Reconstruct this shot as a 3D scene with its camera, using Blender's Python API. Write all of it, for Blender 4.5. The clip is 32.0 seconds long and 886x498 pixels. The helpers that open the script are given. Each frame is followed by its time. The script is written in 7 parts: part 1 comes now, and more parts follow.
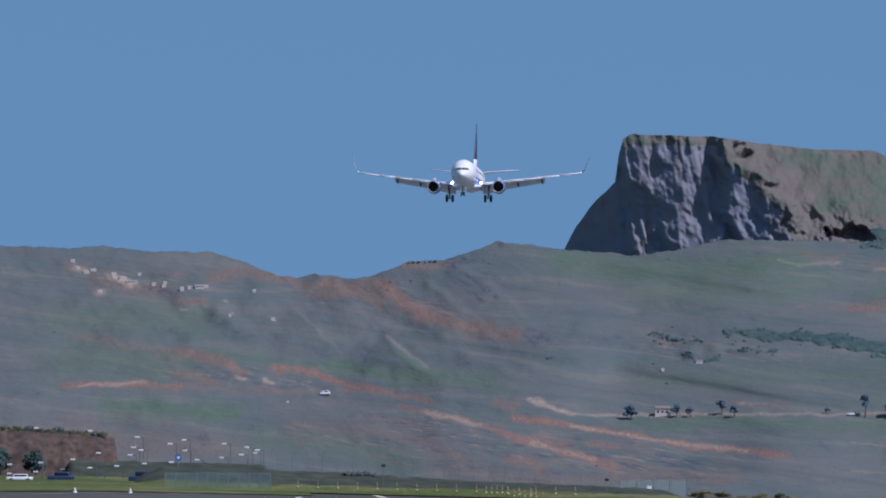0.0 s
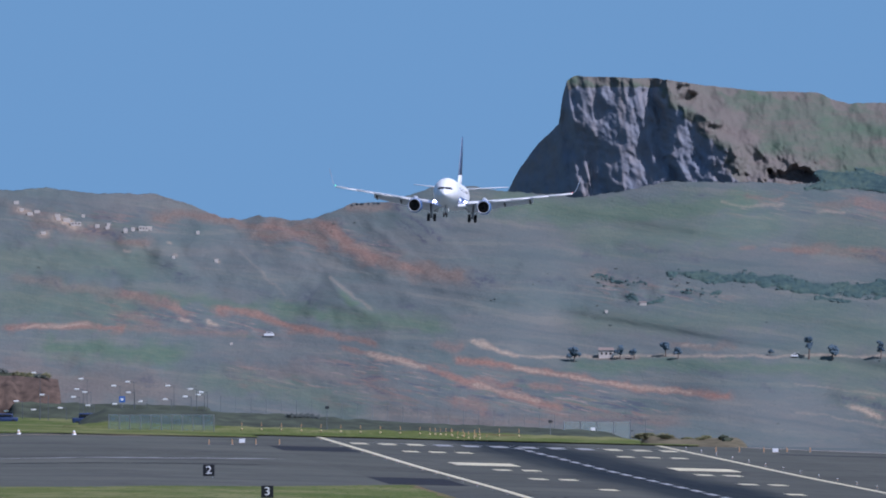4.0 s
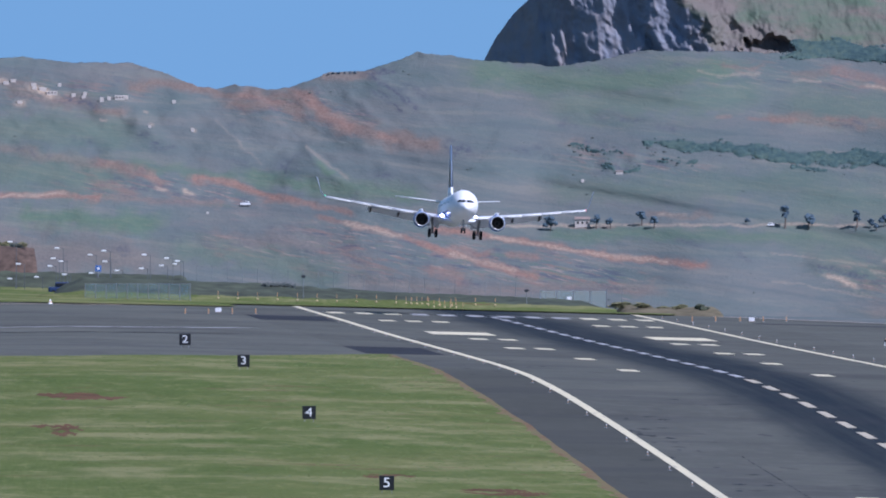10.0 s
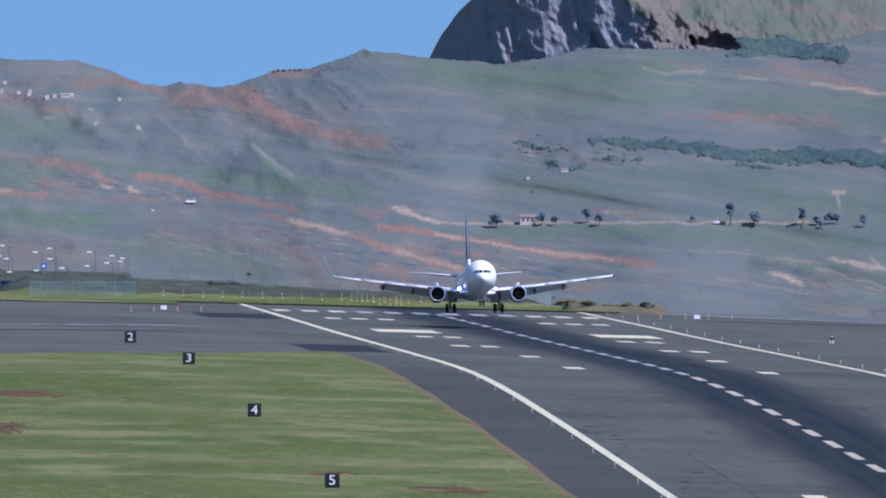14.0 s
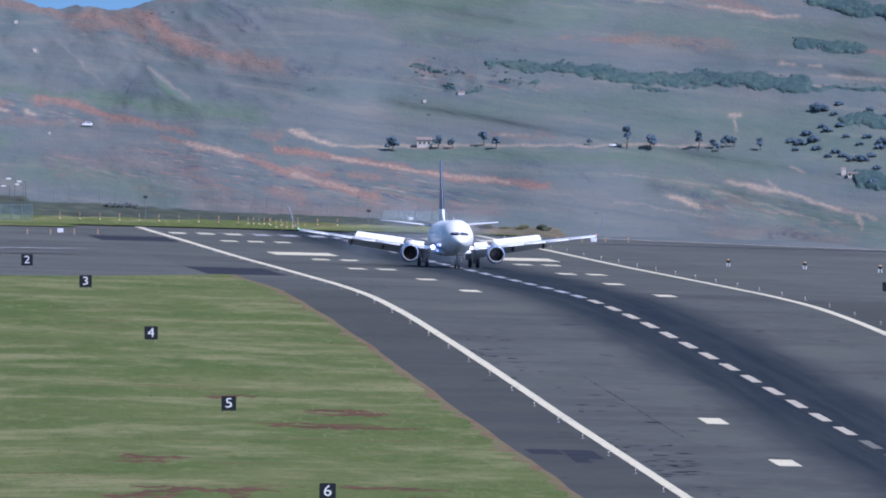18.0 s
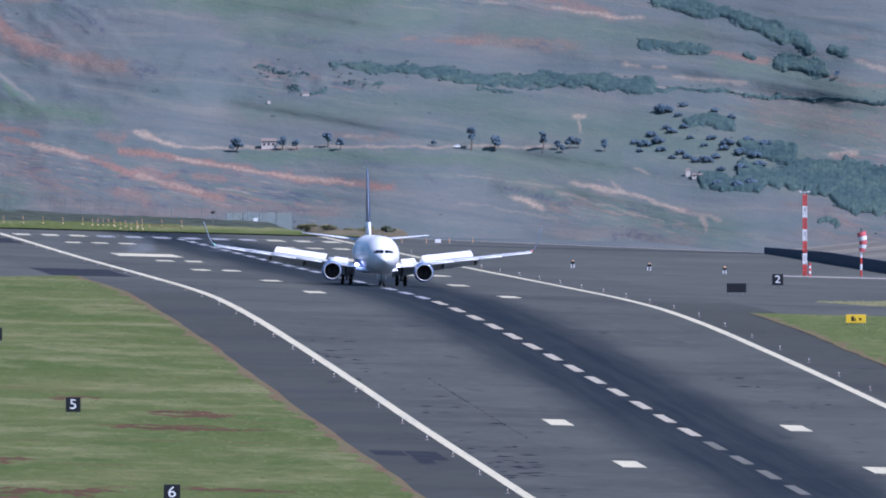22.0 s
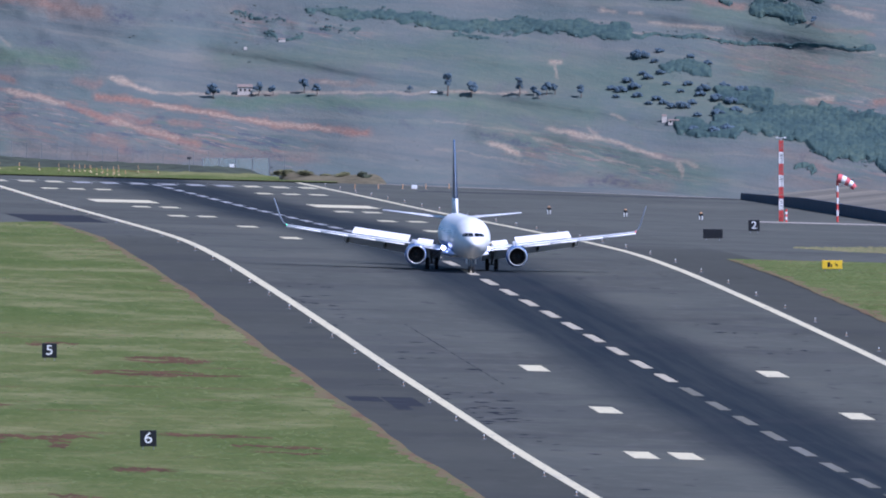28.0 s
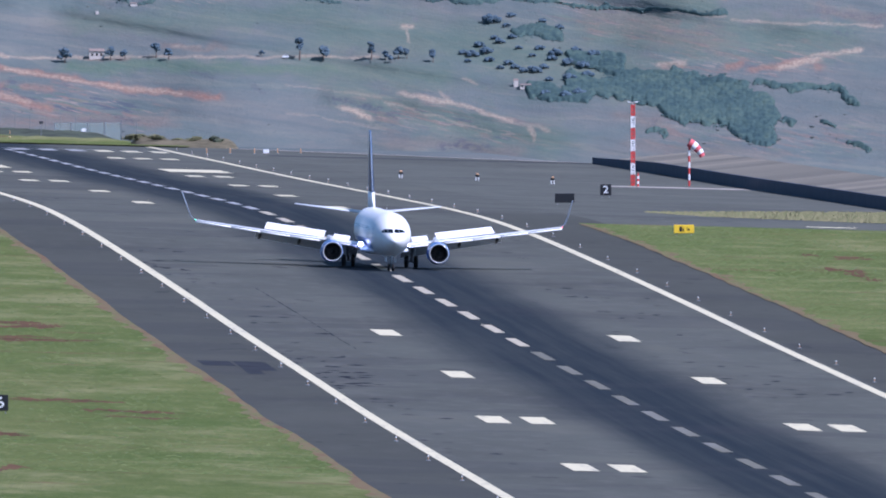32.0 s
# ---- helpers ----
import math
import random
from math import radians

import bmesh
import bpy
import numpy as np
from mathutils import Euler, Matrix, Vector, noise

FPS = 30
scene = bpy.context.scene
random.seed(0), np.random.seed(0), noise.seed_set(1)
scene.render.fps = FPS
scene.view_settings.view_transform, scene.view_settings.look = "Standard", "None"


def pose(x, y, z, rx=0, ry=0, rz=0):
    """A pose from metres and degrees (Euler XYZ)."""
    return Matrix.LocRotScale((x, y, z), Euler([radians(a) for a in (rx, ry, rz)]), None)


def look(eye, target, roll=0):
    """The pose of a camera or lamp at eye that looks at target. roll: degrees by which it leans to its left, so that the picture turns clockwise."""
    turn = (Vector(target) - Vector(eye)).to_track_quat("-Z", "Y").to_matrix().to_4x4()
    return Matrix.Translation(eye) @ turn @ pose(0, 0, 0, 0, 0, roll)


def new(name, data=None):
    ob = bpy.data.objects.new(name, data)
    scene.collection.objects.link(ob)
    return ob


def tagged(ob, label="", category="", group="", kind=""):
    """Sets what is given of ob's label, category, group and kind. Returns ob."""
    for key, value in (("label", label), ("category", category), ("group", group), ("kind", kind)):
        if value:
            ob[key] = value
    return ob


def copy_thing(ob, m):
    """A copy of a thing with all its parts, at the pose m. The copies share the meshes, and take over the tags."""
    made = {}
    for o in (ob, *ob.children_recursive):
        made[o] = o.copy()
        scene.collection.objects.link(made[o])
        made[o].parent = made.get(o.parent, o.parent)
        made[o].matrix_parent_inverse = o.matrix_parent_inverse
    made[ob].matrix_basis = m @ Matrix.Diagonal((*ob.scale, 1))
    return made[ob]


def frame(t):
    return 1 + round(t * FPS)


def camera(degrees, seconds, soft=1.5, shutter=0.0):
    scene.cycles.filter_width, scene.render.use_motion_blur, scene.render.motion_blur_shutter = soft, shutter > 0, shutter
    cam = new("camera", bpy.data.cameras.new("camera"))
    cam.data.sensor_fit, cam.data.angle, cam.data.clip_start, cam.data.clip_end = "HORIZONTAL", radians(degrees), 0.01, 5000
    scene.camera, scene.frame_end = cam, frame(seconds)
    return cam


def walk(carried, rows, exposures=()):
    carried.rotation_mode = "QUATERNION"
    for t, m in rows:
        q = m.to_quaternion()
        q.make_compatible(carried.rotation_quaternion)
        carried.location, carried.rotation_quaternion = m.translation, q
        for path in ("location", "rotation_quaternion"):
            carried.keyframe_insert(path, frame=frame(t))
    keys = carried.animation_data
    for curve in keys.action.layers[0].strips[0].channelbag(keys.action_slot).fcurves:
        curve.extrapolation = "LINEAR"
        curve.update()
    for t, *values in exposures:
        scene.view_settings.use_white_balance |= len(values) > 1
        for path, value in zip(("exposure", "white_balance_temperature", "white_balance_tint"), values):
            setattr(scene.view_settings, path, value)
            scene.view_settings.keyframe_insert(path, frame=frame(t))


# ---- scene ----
# Plan: x to the right of the runway centreline, y along it and away from the viewpoint, z up.
EYE = (-120.05, -1820.9, 51.9)

cam = camera(1.6007, 32.0, soft=1.95)
# seconds, bearing to the right of the runway's direction, tilt
CAMERA_ROWS = [
    (0.0, 1.4782, -0.2852),
    (0.5, 1.5473, -0.2940),
    (1.0, 1.5991, -0.2981),
    (1.5, 1.6050, -0.3245),
    (2.0, 1.5732, -0.3619),
    (2.5, 1.5546, -0.3622),
    (3.0, 1.5711, -0.3665),
    (3.5, 1.5844, -0.3711),
    (5.5, 1.5565, -0.4692),
    (6.0, 1.5873, -0.4824),
    (6.5, 1.5975, -0.5225),
    (7.0, 1.6142, -0.5329),
    (7.5, 1.6184, -0.5469),
    (8.0, 1.5813, -0.5484),
    (8.5, 1.5570, -0.5492),
    (9.0, 1.5794, -0.5616),
    (9.5, 1.6115, -0.6075),
    (10.0, 1.6230, -0.6269),
    (10.5, 1.6470, -0.6266),
    (11.0, 1.6952, -0.6275),
    (11.5, 1.7440, -0.6259),
    (12.0, 1.7791, -0.6291),
    (12.5, 1.7830, -0.6297),
    (13.0, 1.7551, -0.6293),
    (13.5, 1.7208, -0.6288),
    (15.5, 1.7799, -0.7060),
    (16.0, 1.8431, -0.7586),
    (16.5, 1.9367, -0.7821),
    (17.0, 1.9933, -0.7762),
    (17.5, 1.9572, -0.7708),
    (18.0, 1.9084, -0.7707),
    (18.5, 1.9132, -0.7664),
    (19.0, 1.9561, -0.7696),
    (19.5, 1.9979, -0.7759),
    (20.0, 2.0217, -0.7795),
    (20.5, 2.0538, -0.7778),
    (21.0, 2.1142, -0.7777),
    (21.5, 2.1630, -0.7766),
    (22.0, 2.1897, -0.7684),
    (22.5, 2.2032, -0.7748),
    (23.0, 2.2144, -0.7779),
    (23.5, 2.2271, -0.7748),
    (24.0, 2.2319, -0.7744),
    (24.5, 2.2287, -0.7757),
    (25.0, 2.2080, -0.7782),
    (25.5, 2.1780, -0.7780),
    (27.5, 2.1874, -0.7980),
    (28.0, 2.2325, -0.8662),
    (28.5, 2.2778, -0.8978),
    (29.0, 2.3102, -0.9189),
    (29.5, 2.3304, -0.9362),
    (30.0, 2.3627, -0.9287),
    (30.5, 2.3972, -0.9283),
    (31.0, 2.4606, -0.9322),
    (31.5, 2.4973, -0.9297),
    (32.0, 2.5003, -0.9306),
]
walk(cam, [(t, pose(*EYE, 90 + tilt, 0, -bearing)) for t, bearing, tilt in CAMERA_ROWS],
     exposures=[(0.0, -0.37, 5380, 28), (3.5, -0.12, 5360, 28), (6.0, 0.06, 5330, 28), (13.0, 0.18, 5245, 30), (23.0, 0.26, 5165, 31), (28.0, 0.22, 5175, 31), (30.0, 0.33, 5205, 31), (32.0, 0.38, 5220, 31)])

# ---- world and sun ----
SUN = Vector((0.52, -0.42, 0.74)).normalized()
world = bpy.data.worlds.new("sky_world")
scene.world = world
world.use_nodes = True
wt = world.node_tree
sky = wt.nodes.new("ShaderNodeTexSky")
sky.sky_type, sky.sun_disc = "NISHITA", False
sky.sun_elevation = math.asin(SUN.z)
sky.sun_rotation = math.atan2(SUN.x, SUN.y)
sky.air_density, sky.dust_density, sky.ozone_density = 1.0, 0.6, 1.0
coord = wt.nodes.new("ShaderNodeTexCoord")
lift = wt.nodes.new("ShaderNodeVectorMath")
lift.operation = "ADD"
lift.inputs[1].default_value = (0, 0, 0.3)
wt.links.new(coord.outputs["Generated"], lift.inputs[0])
wt.links.new(lift.outputs[0], sky.inputs["Vector"])
hue = wt.nodes.new("ShaderNodeVectorMath")
hue.operation = "MULTIPLY"
hue.inputs[1].default_value = (0.85, 1.05, 0.905)
wt.links.new(sky.outputs[0], hue.inputs[0])
wt.links.new(hue.outputs[0], wt.nodes["Background"].inputs["Color"])
wt.nodes["Background"].inputs["Strength"].default_value = 0.118

lamp = bpy.data.lights.new("sun", "SUN")
lamp.energy, lamp.angle, lamp.color = 4.3, radians(0.53), (1.0, 0.95, 0.86)
sun = new("sun", lamp)
sun.matrix_world = look(SUN * 500, (0, 0, 0))


# ---- materials ----
def mat(name, colour, rough=0.8, metal=0.0, spec=0.4):
    m = bpy.data.materials.new(name)
    m.use_nodes = True
    b = m.node_tree.nodes["Principled BSDF"]
    b.inputs["Base Color"].default_value = (*colour, 1)
    b.inputs["Roughness"].default_value = rough
    b.inputs["Metallic"].default_value = metal
    b.inputs["Specular IOR Level"].default_value = spec
    return m


class Nodes:
    """Short hand for wiring one material."""

    def __init__(self, m):
        self.m, self.t = m, m.node_tree
        self.b = self.t.nodes["Principled BSDF"]
        self.co = self.t.nodes.new("ShaderNodeTexCoord")

    def link(self, a, b):
        self.t.links.new(a, b)

    def vec(self, scale, kind="Object"):
        n = self.t.nodes.new("ShaderNodeMapping")
        n.inputs["Scale"].default_value = scale
        self.link(self.co.outputs[kind], n.inputs["Vector"])
        return n.outputs[0]

    def noise(self, scale, detail=4.0, rough=0.55, kind="Object"):
        n = self.t.nodes.new("ShaderNodeTexNoise")
        n.inputs["Scale"].default_value = 1.0
        n.inputs["Detail"].default_value = detail
        n.inputs["Roughness"].default_value = rough
        self.link(self.vec(scale, kind), n.inputs["Vector"])
        return n.outputs["Fac"]

    def slant(self, scale, turn, detail=6.0, rough=0.65):
        """Noise drawn out along a slope that falls to the east."""
        v = self.t.nodes.new("ShaderNodeMapping")
        v.vector_type = "TEXTURE"
        v.inputs["Rotation"].default_value = (0, radians(turn), 0)
        v.inputs["Scale"].default_value = tuple(1 / s for s in scale)
        self.link(self.co.outputs["Object"], v.inputs["Vector"])
        n = self.t.nodes.new("ShaderNodeTexNoise")
        n.inputs["Scale"].default_value, n.inputs["Detail"].default_value, n.inputs["Roughness"].default_value = 1.0, detail, rough
        self.link(v.outputs[0], n.inputs["Vector"])
        return n.outputs["Fac"]

    def bands(self, period, turn, wander):
        """Long level lines, as of terraces, that wander up and down."""
        v = self.t.nodes.new("ShaderNodeMapping")
        v.vector_type = "TEXTURE"
        v.inputs["Rotation"].default_value = (0, radians(turn), 0)
        v.inputs["Scale"].default_value = (7.0, 30.0, 1.0)
        self.link(self.co.outputs["Object"], v.inputs["Vector"])
        w = self.t.nodes.new("ShaderNodeTexWave")
        w.bands_direction = "Z"
        w.inputs["Scale"].default_value = 0.314 / period
        w.inputs["Distortion"].default_value = wander
        w.inputs["Detail"].default_value = 5.0
        w.inputs["Detail Scale"].default_value = 2.0
        self.link(v.outputs[0], w.inputs["Vector"])
        return w.outputs["Fac"]

    def ramp(self, fac, stops):
        n = self.t.nodes.new("ShaderNodeValToRGB")
        el = n.color_ramp.elements
        while len(el) < len(stops):
            el.new(0.5)
        for e, (p, c) in zip(el, stops):
            e.position = p
            e.color = (*c, 1) if len(c) == 3 else c
        self.link(fac, n.inputs["Fac"])
        return n.outputs["Color"]

    def step(self, fac, a, b):
        n = self.t.nodes.new("ShaderNodeMapRange")
        n.interpolation_type = "SMOOTHSTEP"
        n.inputs["From Min"].default_value, n.inputs["From Max"].default_value = a, b
        self.link(fac, n.inputs["Value"])
        return n.outputs[0]

    def math(self, op, a, b):
        n = self.t.nodes.new("ShaderNodeMath")
        n.operation = op
        for k, v in enumerate((a, b)):
            if isinstance(v, (int, float)):
                n.inputs[k].default_value = v
            else:
                self.link(v, n.inputs[k])
        return n.outputs[0]

    def mix(self, fac, a, b):
        n = self.t.nodes.new("ShaderNodeMix")
        n.data_type = "RGBA"
        for sock, v in ((n.inputs[0], fac), (n.inputs[6], a), (n.inputs[7], b)):
            if isinstance(v, (int, float)):
                sock.default_value = v
            elif isinstance(v, tuple):
                sock.default_value = (*v, 1)
            else:
                self.link(v, sock)
        return n.outputs[2]

    def attr(self, name):
        n = self.t.nodes.new("ShaderNodeAttribute")
        n.attribute_name = name
        return n.outputs["Fac"]

    def axis(self, which):
        n = self.t.nodes.new("ShaderNodeSeparateXYZ")
        self.link(self.co.outputs["Object"], n.inputs[0])
        return n.outputs[which]

    def rand(self):
        return self.t.nodes.new("ShaderNodeObjectInfo").outputs["Random"]

    def colour(self, c):
        self.link(c, self.b.inputs["Base Color"])

    def bump(self, fac, strength, distance):
        n = self.t.nodes.new("ShaderNodeBump")
        n.inputs["Strength"].default_value, n.inputs["Distance"].default_value = strength, distance
        self.link(fac, n.inputs["Height"])
        self.link(n.outputs[0], self.b.inputs["Normal"])


def plain(name, colour, rough=0.7, metal=0.0, vary=0.18, scale=3.0, spec=0.4):
    """A paint, metal or cloth with faint mottling and dirt."""
    m = mat(name, colour, rough, metal, spec)
    n = Nodes(m)
    dark = tuple(c * (1 - vary) for c in colour)
    lite = tuple(min(1, c * (1 + vary * 0.5)) for c in colour)
    f = n.noise((scale,) * 3, 5)
    n.colour(n.ramp(f, [(0.3, dark), (0.7, lite)]))
    return m


def asphalt_material(name, lift, used):
    """Old asphalt; lift makes it paler, used is how much rubber lies on it."""
    m = mat(name, (0.06, 0.06, 0.06), 0.95, 0, 0.08)
    n = Nodes(m)
    wide = n.noise((0.03, 0.012, 1), 6, 0.62)
    fine = n.noise((0.5, 0.12, 1), 5, 0.65)
    base = n.ramp(wide, [(p, tuple(q * lift for q in c)) for p, c in ((0.3, (0.065, 0.066, 0.056)), (0.55, (0.084, 0.087, 0.073)), (0.75, (0.108, 0.105, 0.084)))])
    base = n.mix(n.math("MULTIPLY", n.step(fine, 0.45, 0.7), 0.6), base, (0.104 * lift, 0.102 * lift, 0.089 * lift))
    if used:
        # the shoulders outside the edge lines are of darker, newer asphalt
        shoulder = n.math("MULTIPLY", n.step(n.math("ABSOLUTE", n.axis(0), 0), 22.5, 22.8), n.math("SUBTRACT", 1.0, n.step(n.axis(1), 1320.0, 1420.0)))
        base = n.mix(n.math("MULTIPLY", shoulder, 0.55), base, (0.05, 0.05, 0.041))
    # tyre rubber laid down along the centreline
    off = n.math("ABSOLUTE", n.math("SUBTRACT", n.axis(0), 0.6), 0)
    off = n.math("ADD", off, n.math("MULTIPLY", n.noise((0.12, 0.006, 1), 5, 0.6), 5.0))
    rub = n.math("SUBTRACT", 1.0, n.step(off, 6.0, 13.0))
    streak = n.noise((0.9, 0.006, 1), 4, 0.65)
    rub = n.math("MULTIPLY", n.math("MULTIPLY", rub, used), n.math("ADD", 0.78, n.math("MULTIPLY", n.step(streak, 0.3, 0.7), 0.22)))
    base = n.mix(rub, base, (0.017, 0.0235, 0.0295))
    # short black scuffs and patched joints
    scuff = n.step(n.noise((0.35, 0.09, 1), 3, 0.5), 0.66, 0.72)
    base = n.mix(n.math("MULTIPLY", scuff, 0.45), base, (0.0252, 0.026, 0.0286))
    seal = n.step(n.noise((0.018, 0.03, 1), 3, 0.5), 0.56, 0.6)
    base = n.mix(n.math("MULTIPLY", seal, 0.25), base, (0.042, 0.042, 0.0454))
    n.colour(base)
    n.bump(n.noise((5, 5, 5), 3), 0.25, 0.02)
    return m


def grass_material():
    m = mat("grass", (0.09, 0.11, 0.05), 0.95, 0, 0.05)
    n = Nodes(m)
    a = n.noise((0.022, 0.014, 1), 6, 0.6)
    b = n.noise((0.05, 0.024, 1), 8, 0.7)
    c = n.noise((0.14, 0.04, 1), 8, 0.72)
    fuzz = n.noise((3.0, 0.3, 1), 4, 0.65)
    col = n.ramp(a, [(0.3, (0.078, 0.112, 0.028)), (0.5, (0.107, 0.13, 0.039)), (0.7, (0.15, 0.155, 0.056))])
    straw = n.step(b, 0.47, 0.64)
    col = n.mix(n.math("MULTIPLY", straw, 0.52), col, (0.29, 0.26, 0.13))
    col = n.mix(n.math("MULTIPLY", n.step(c, 0.46, 0.62), 0.5), col, (0.062, 0.094, 0.022))
    col = n.mix(n.math("MULTIPLY", n.step(n.noise((0.5, 0.07, 1), 6, 0.7), 0.52, 0.66), 0.35), col, (0.22, 0.215, 0.09))
    col = n.mix(n.math("MULTIPLY", n.step(fuzz, 0.48, 0.66), 0.2), col, (0.18, 0.195, 0.075))
    col = n.mix(n.math("MULTIPLY", n.math("SUBTRACT", 1.0, n.step(fuzz, 0.3, 0.44)), 0.22), col, (0.055, 0.078, 0.022))
    soil = n.step(n.noise((0.045, 0.13, 1), 7, 0.7), 0.6, 0.66)
    col = n.mix(n.math("MULTIPLY", soil, 0.75), col, (0.14, 0.08, 0.048))
    n.colour(col)
    n.bump(n.noise((1.5, 0.4, 2.0), 5, 0.7), 0.8, 0.3)
    return m


def fringe_material():
    m = mat("dry_grass", (0.2, 0.16, 0.09), 0.95, 0, 0.15)
    n = Nodes(m)
    col = n.ramp(n.noise((0.5, 0.09, 1), 5, 0.7), [(0.3, (0.122, 0.128, 0.048)), (0.48, (0.165, 0.125, 0.062)), (0.66, (0.15, 0.086, 0.048))])
    n.colour(col)
    return m


def paint_material(name, colour, wear):
    m = mat(name, colour, 0.8, 0, 0.12)
    n = Nodes(m)
    f = n.noise((1.3, 0.12, 1), 5, 0.7)
    g = n.noise((0.12, 0.02, 1), 3, 0.5)
    w = n.math("MULTIPLY", n.step(f, 0.52, 0.75), wear)
    col = n.mix(w, colour, (0.14, 0.14, 0.145))
    col = n.mix(n.math("MULTIPLY", n.step(g, 0.5, 0.7), wear * 0.35), col, (0.3, 0.3, 0.3))
    n.colour(col)
    return m


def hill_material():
    m = mat("hazy_hill_ground", (0.14, 0.15, 0.13), 0.95, 0, 0.1)
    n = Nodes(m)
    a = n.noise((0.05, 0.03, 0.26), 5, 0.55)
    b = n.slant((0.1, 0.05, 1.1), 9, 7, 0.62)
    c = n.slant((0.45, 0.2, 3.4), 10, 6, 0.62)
    # greyed, bluish ground tones of low contrast: distance haze is put into the colour
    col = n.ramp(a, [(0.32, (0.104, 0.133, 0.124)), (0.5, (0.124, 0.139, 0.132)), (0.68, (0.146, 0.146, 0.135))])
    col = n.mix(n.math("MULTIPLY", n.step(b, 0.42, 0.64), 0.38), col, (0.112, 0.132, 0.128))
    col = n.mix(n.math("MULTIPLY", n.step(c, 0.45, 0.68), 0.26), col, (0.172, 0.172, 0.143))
    line = n.bands(3.4, 6, 9.0)
    where = n.step(n.slant((0.06, 0.05, 0.5), 9, 3), 0.38, 0.58)
    col = n.mix(n.math("MULTIPLY", n.math("MULTIPLY", n.step(line, 0.8, 0.97), where), 0.36), col, (0.2, 0.19, 0.155))
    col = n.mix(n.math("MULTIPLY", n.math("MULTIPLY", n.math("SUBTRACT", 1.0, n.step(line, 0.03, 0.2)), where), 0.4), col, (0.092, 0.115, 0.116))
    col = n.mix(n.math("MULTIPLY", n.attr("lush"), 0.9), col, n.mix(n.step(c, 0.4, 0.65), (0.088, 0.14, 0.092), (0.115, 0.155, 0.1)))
    grit = n.noise((2.2, 0.4, 3.6), 4, 0.6)
    # broken ground: short slanting streaks of rock, red and pale earth
    broken = n.attr("broken")
    for scale, turn, a0, a1, tone, amount in (((0.16, 0.1, 1.5), 12, 0.52, 0.63, (0.21, 0.138, 0.115), 0.75), ((0.22, 0.1, 1.9), 9, 0.55, 0.63, (0.078, 0.09, 0.108), 0.8), ((0.27, 0.12, 2.6), 13, 0.57, 0.64, (0.29, 0.225, 0.18), 0.7), ((0.19, 0.13, 2.2), 8, 0.55, 0.65, (0.098, 0.14, 0.1), 0.6)):
        col = n.mix(n.math("MULTIPLY", n.math("MULTIPLY", n.step(n.slant(scale, turn, 5, 0.6), a0, a1), broken), amount), col, tone)
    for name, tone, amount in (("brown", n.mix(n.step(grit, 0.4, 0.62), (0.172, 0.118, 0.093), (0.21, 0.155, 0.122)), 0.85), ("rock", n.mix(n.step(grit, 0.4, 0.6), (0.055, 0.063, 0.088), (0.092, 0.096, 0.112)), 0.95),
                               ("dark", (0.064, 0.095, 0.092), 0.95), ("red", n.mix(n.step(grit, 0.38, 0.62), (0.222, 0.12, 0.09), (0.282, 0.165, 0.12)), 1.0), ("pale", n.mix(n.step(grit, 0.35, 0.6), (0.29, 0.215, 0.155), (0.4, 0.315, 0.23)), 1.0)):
        col = n.mix(n.math("MULTIPLY", n.attr(name), amount), col, tone)
    # low bushes and stones, a few decimetres across
    speck = n.step(n.noise((1.9, 0.4, 3.6), 3, 0.6), 0.58, 0.66)
    col = n.mix(n.math("MULTIPLY", speck, 0.3), col, (0.08, 0.1, 0.1))
    bare = n.step(n.noise((0.3, 0.1, 2.4), 6, 0.66), 0.6, 0.68)
    col = n.mix(n.math("MULTIPLY", bare, 0.2), col, (0.222, 0.178, 0.148))
    n.colour(col)
    n.bump(n.math("ADD", n.math("MULTIPLY", c, 0.6), n.math("MULTIPLY", grit, 0.5)), 0.45, 0.5)
    return m


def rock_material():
    m = mat("hazy_cliff_rock", (0.2, 0.2, 0.22), 0.95, 0, 0.1)
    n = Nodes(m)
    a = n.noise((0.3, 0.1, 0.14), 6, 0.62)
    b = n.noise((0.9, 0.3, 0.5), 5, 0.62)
    # stone made paler and bluer, so the haze before the cliff is in its colour
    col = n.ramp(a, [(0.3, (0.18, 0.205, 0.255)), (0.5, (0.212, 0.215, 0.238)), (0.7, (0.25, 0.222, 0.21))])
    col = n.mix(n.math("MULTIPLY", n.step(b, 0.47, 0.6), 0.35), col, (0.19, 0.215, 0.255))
    veg = n.ramp(n.noise((0.12, 0.05, 0.4), 6, 0.6), [(0.35, (0.094, 0.128, 0.088)), (0.5, (0.12, 0.13, 0.1)), (0.65, (0.15, 0.128, 0.108))])
    veg = n.mix(n.math("MULTIPLY", n.step(n.noise((1.6, 0.3, 2.4), 4, 0.6), 0.53, 0.66), 0.45), veg, (0.088, 0.108, 0.09))
    f = n.step(n.math("ADD", n.attr("lush"), n.math("MULTIPLY", n.math("SUBTRACT", b, 0.5), 0.8)), 0.3, 0.65)
    col = n.mix(f, col, veg)
    # dry brown turf and weathered stone along the rims
    dry = n.step(n.math("ADD", n.attr("dry"), n.math("MULTIPLY", n.math("SUBTRACT", b, 0.5), 0.7)), 0.25, 0.7)
    col = n.mix(n.math("MULTIPLY", dry, 0.7), col, (0.168, 0.142, 0.126))
    n.colour(col)
    n.bump(n.math("ADD", a, n.math("MULTIPLY", b, 0.5)), 0.4, 0.6)
    return m


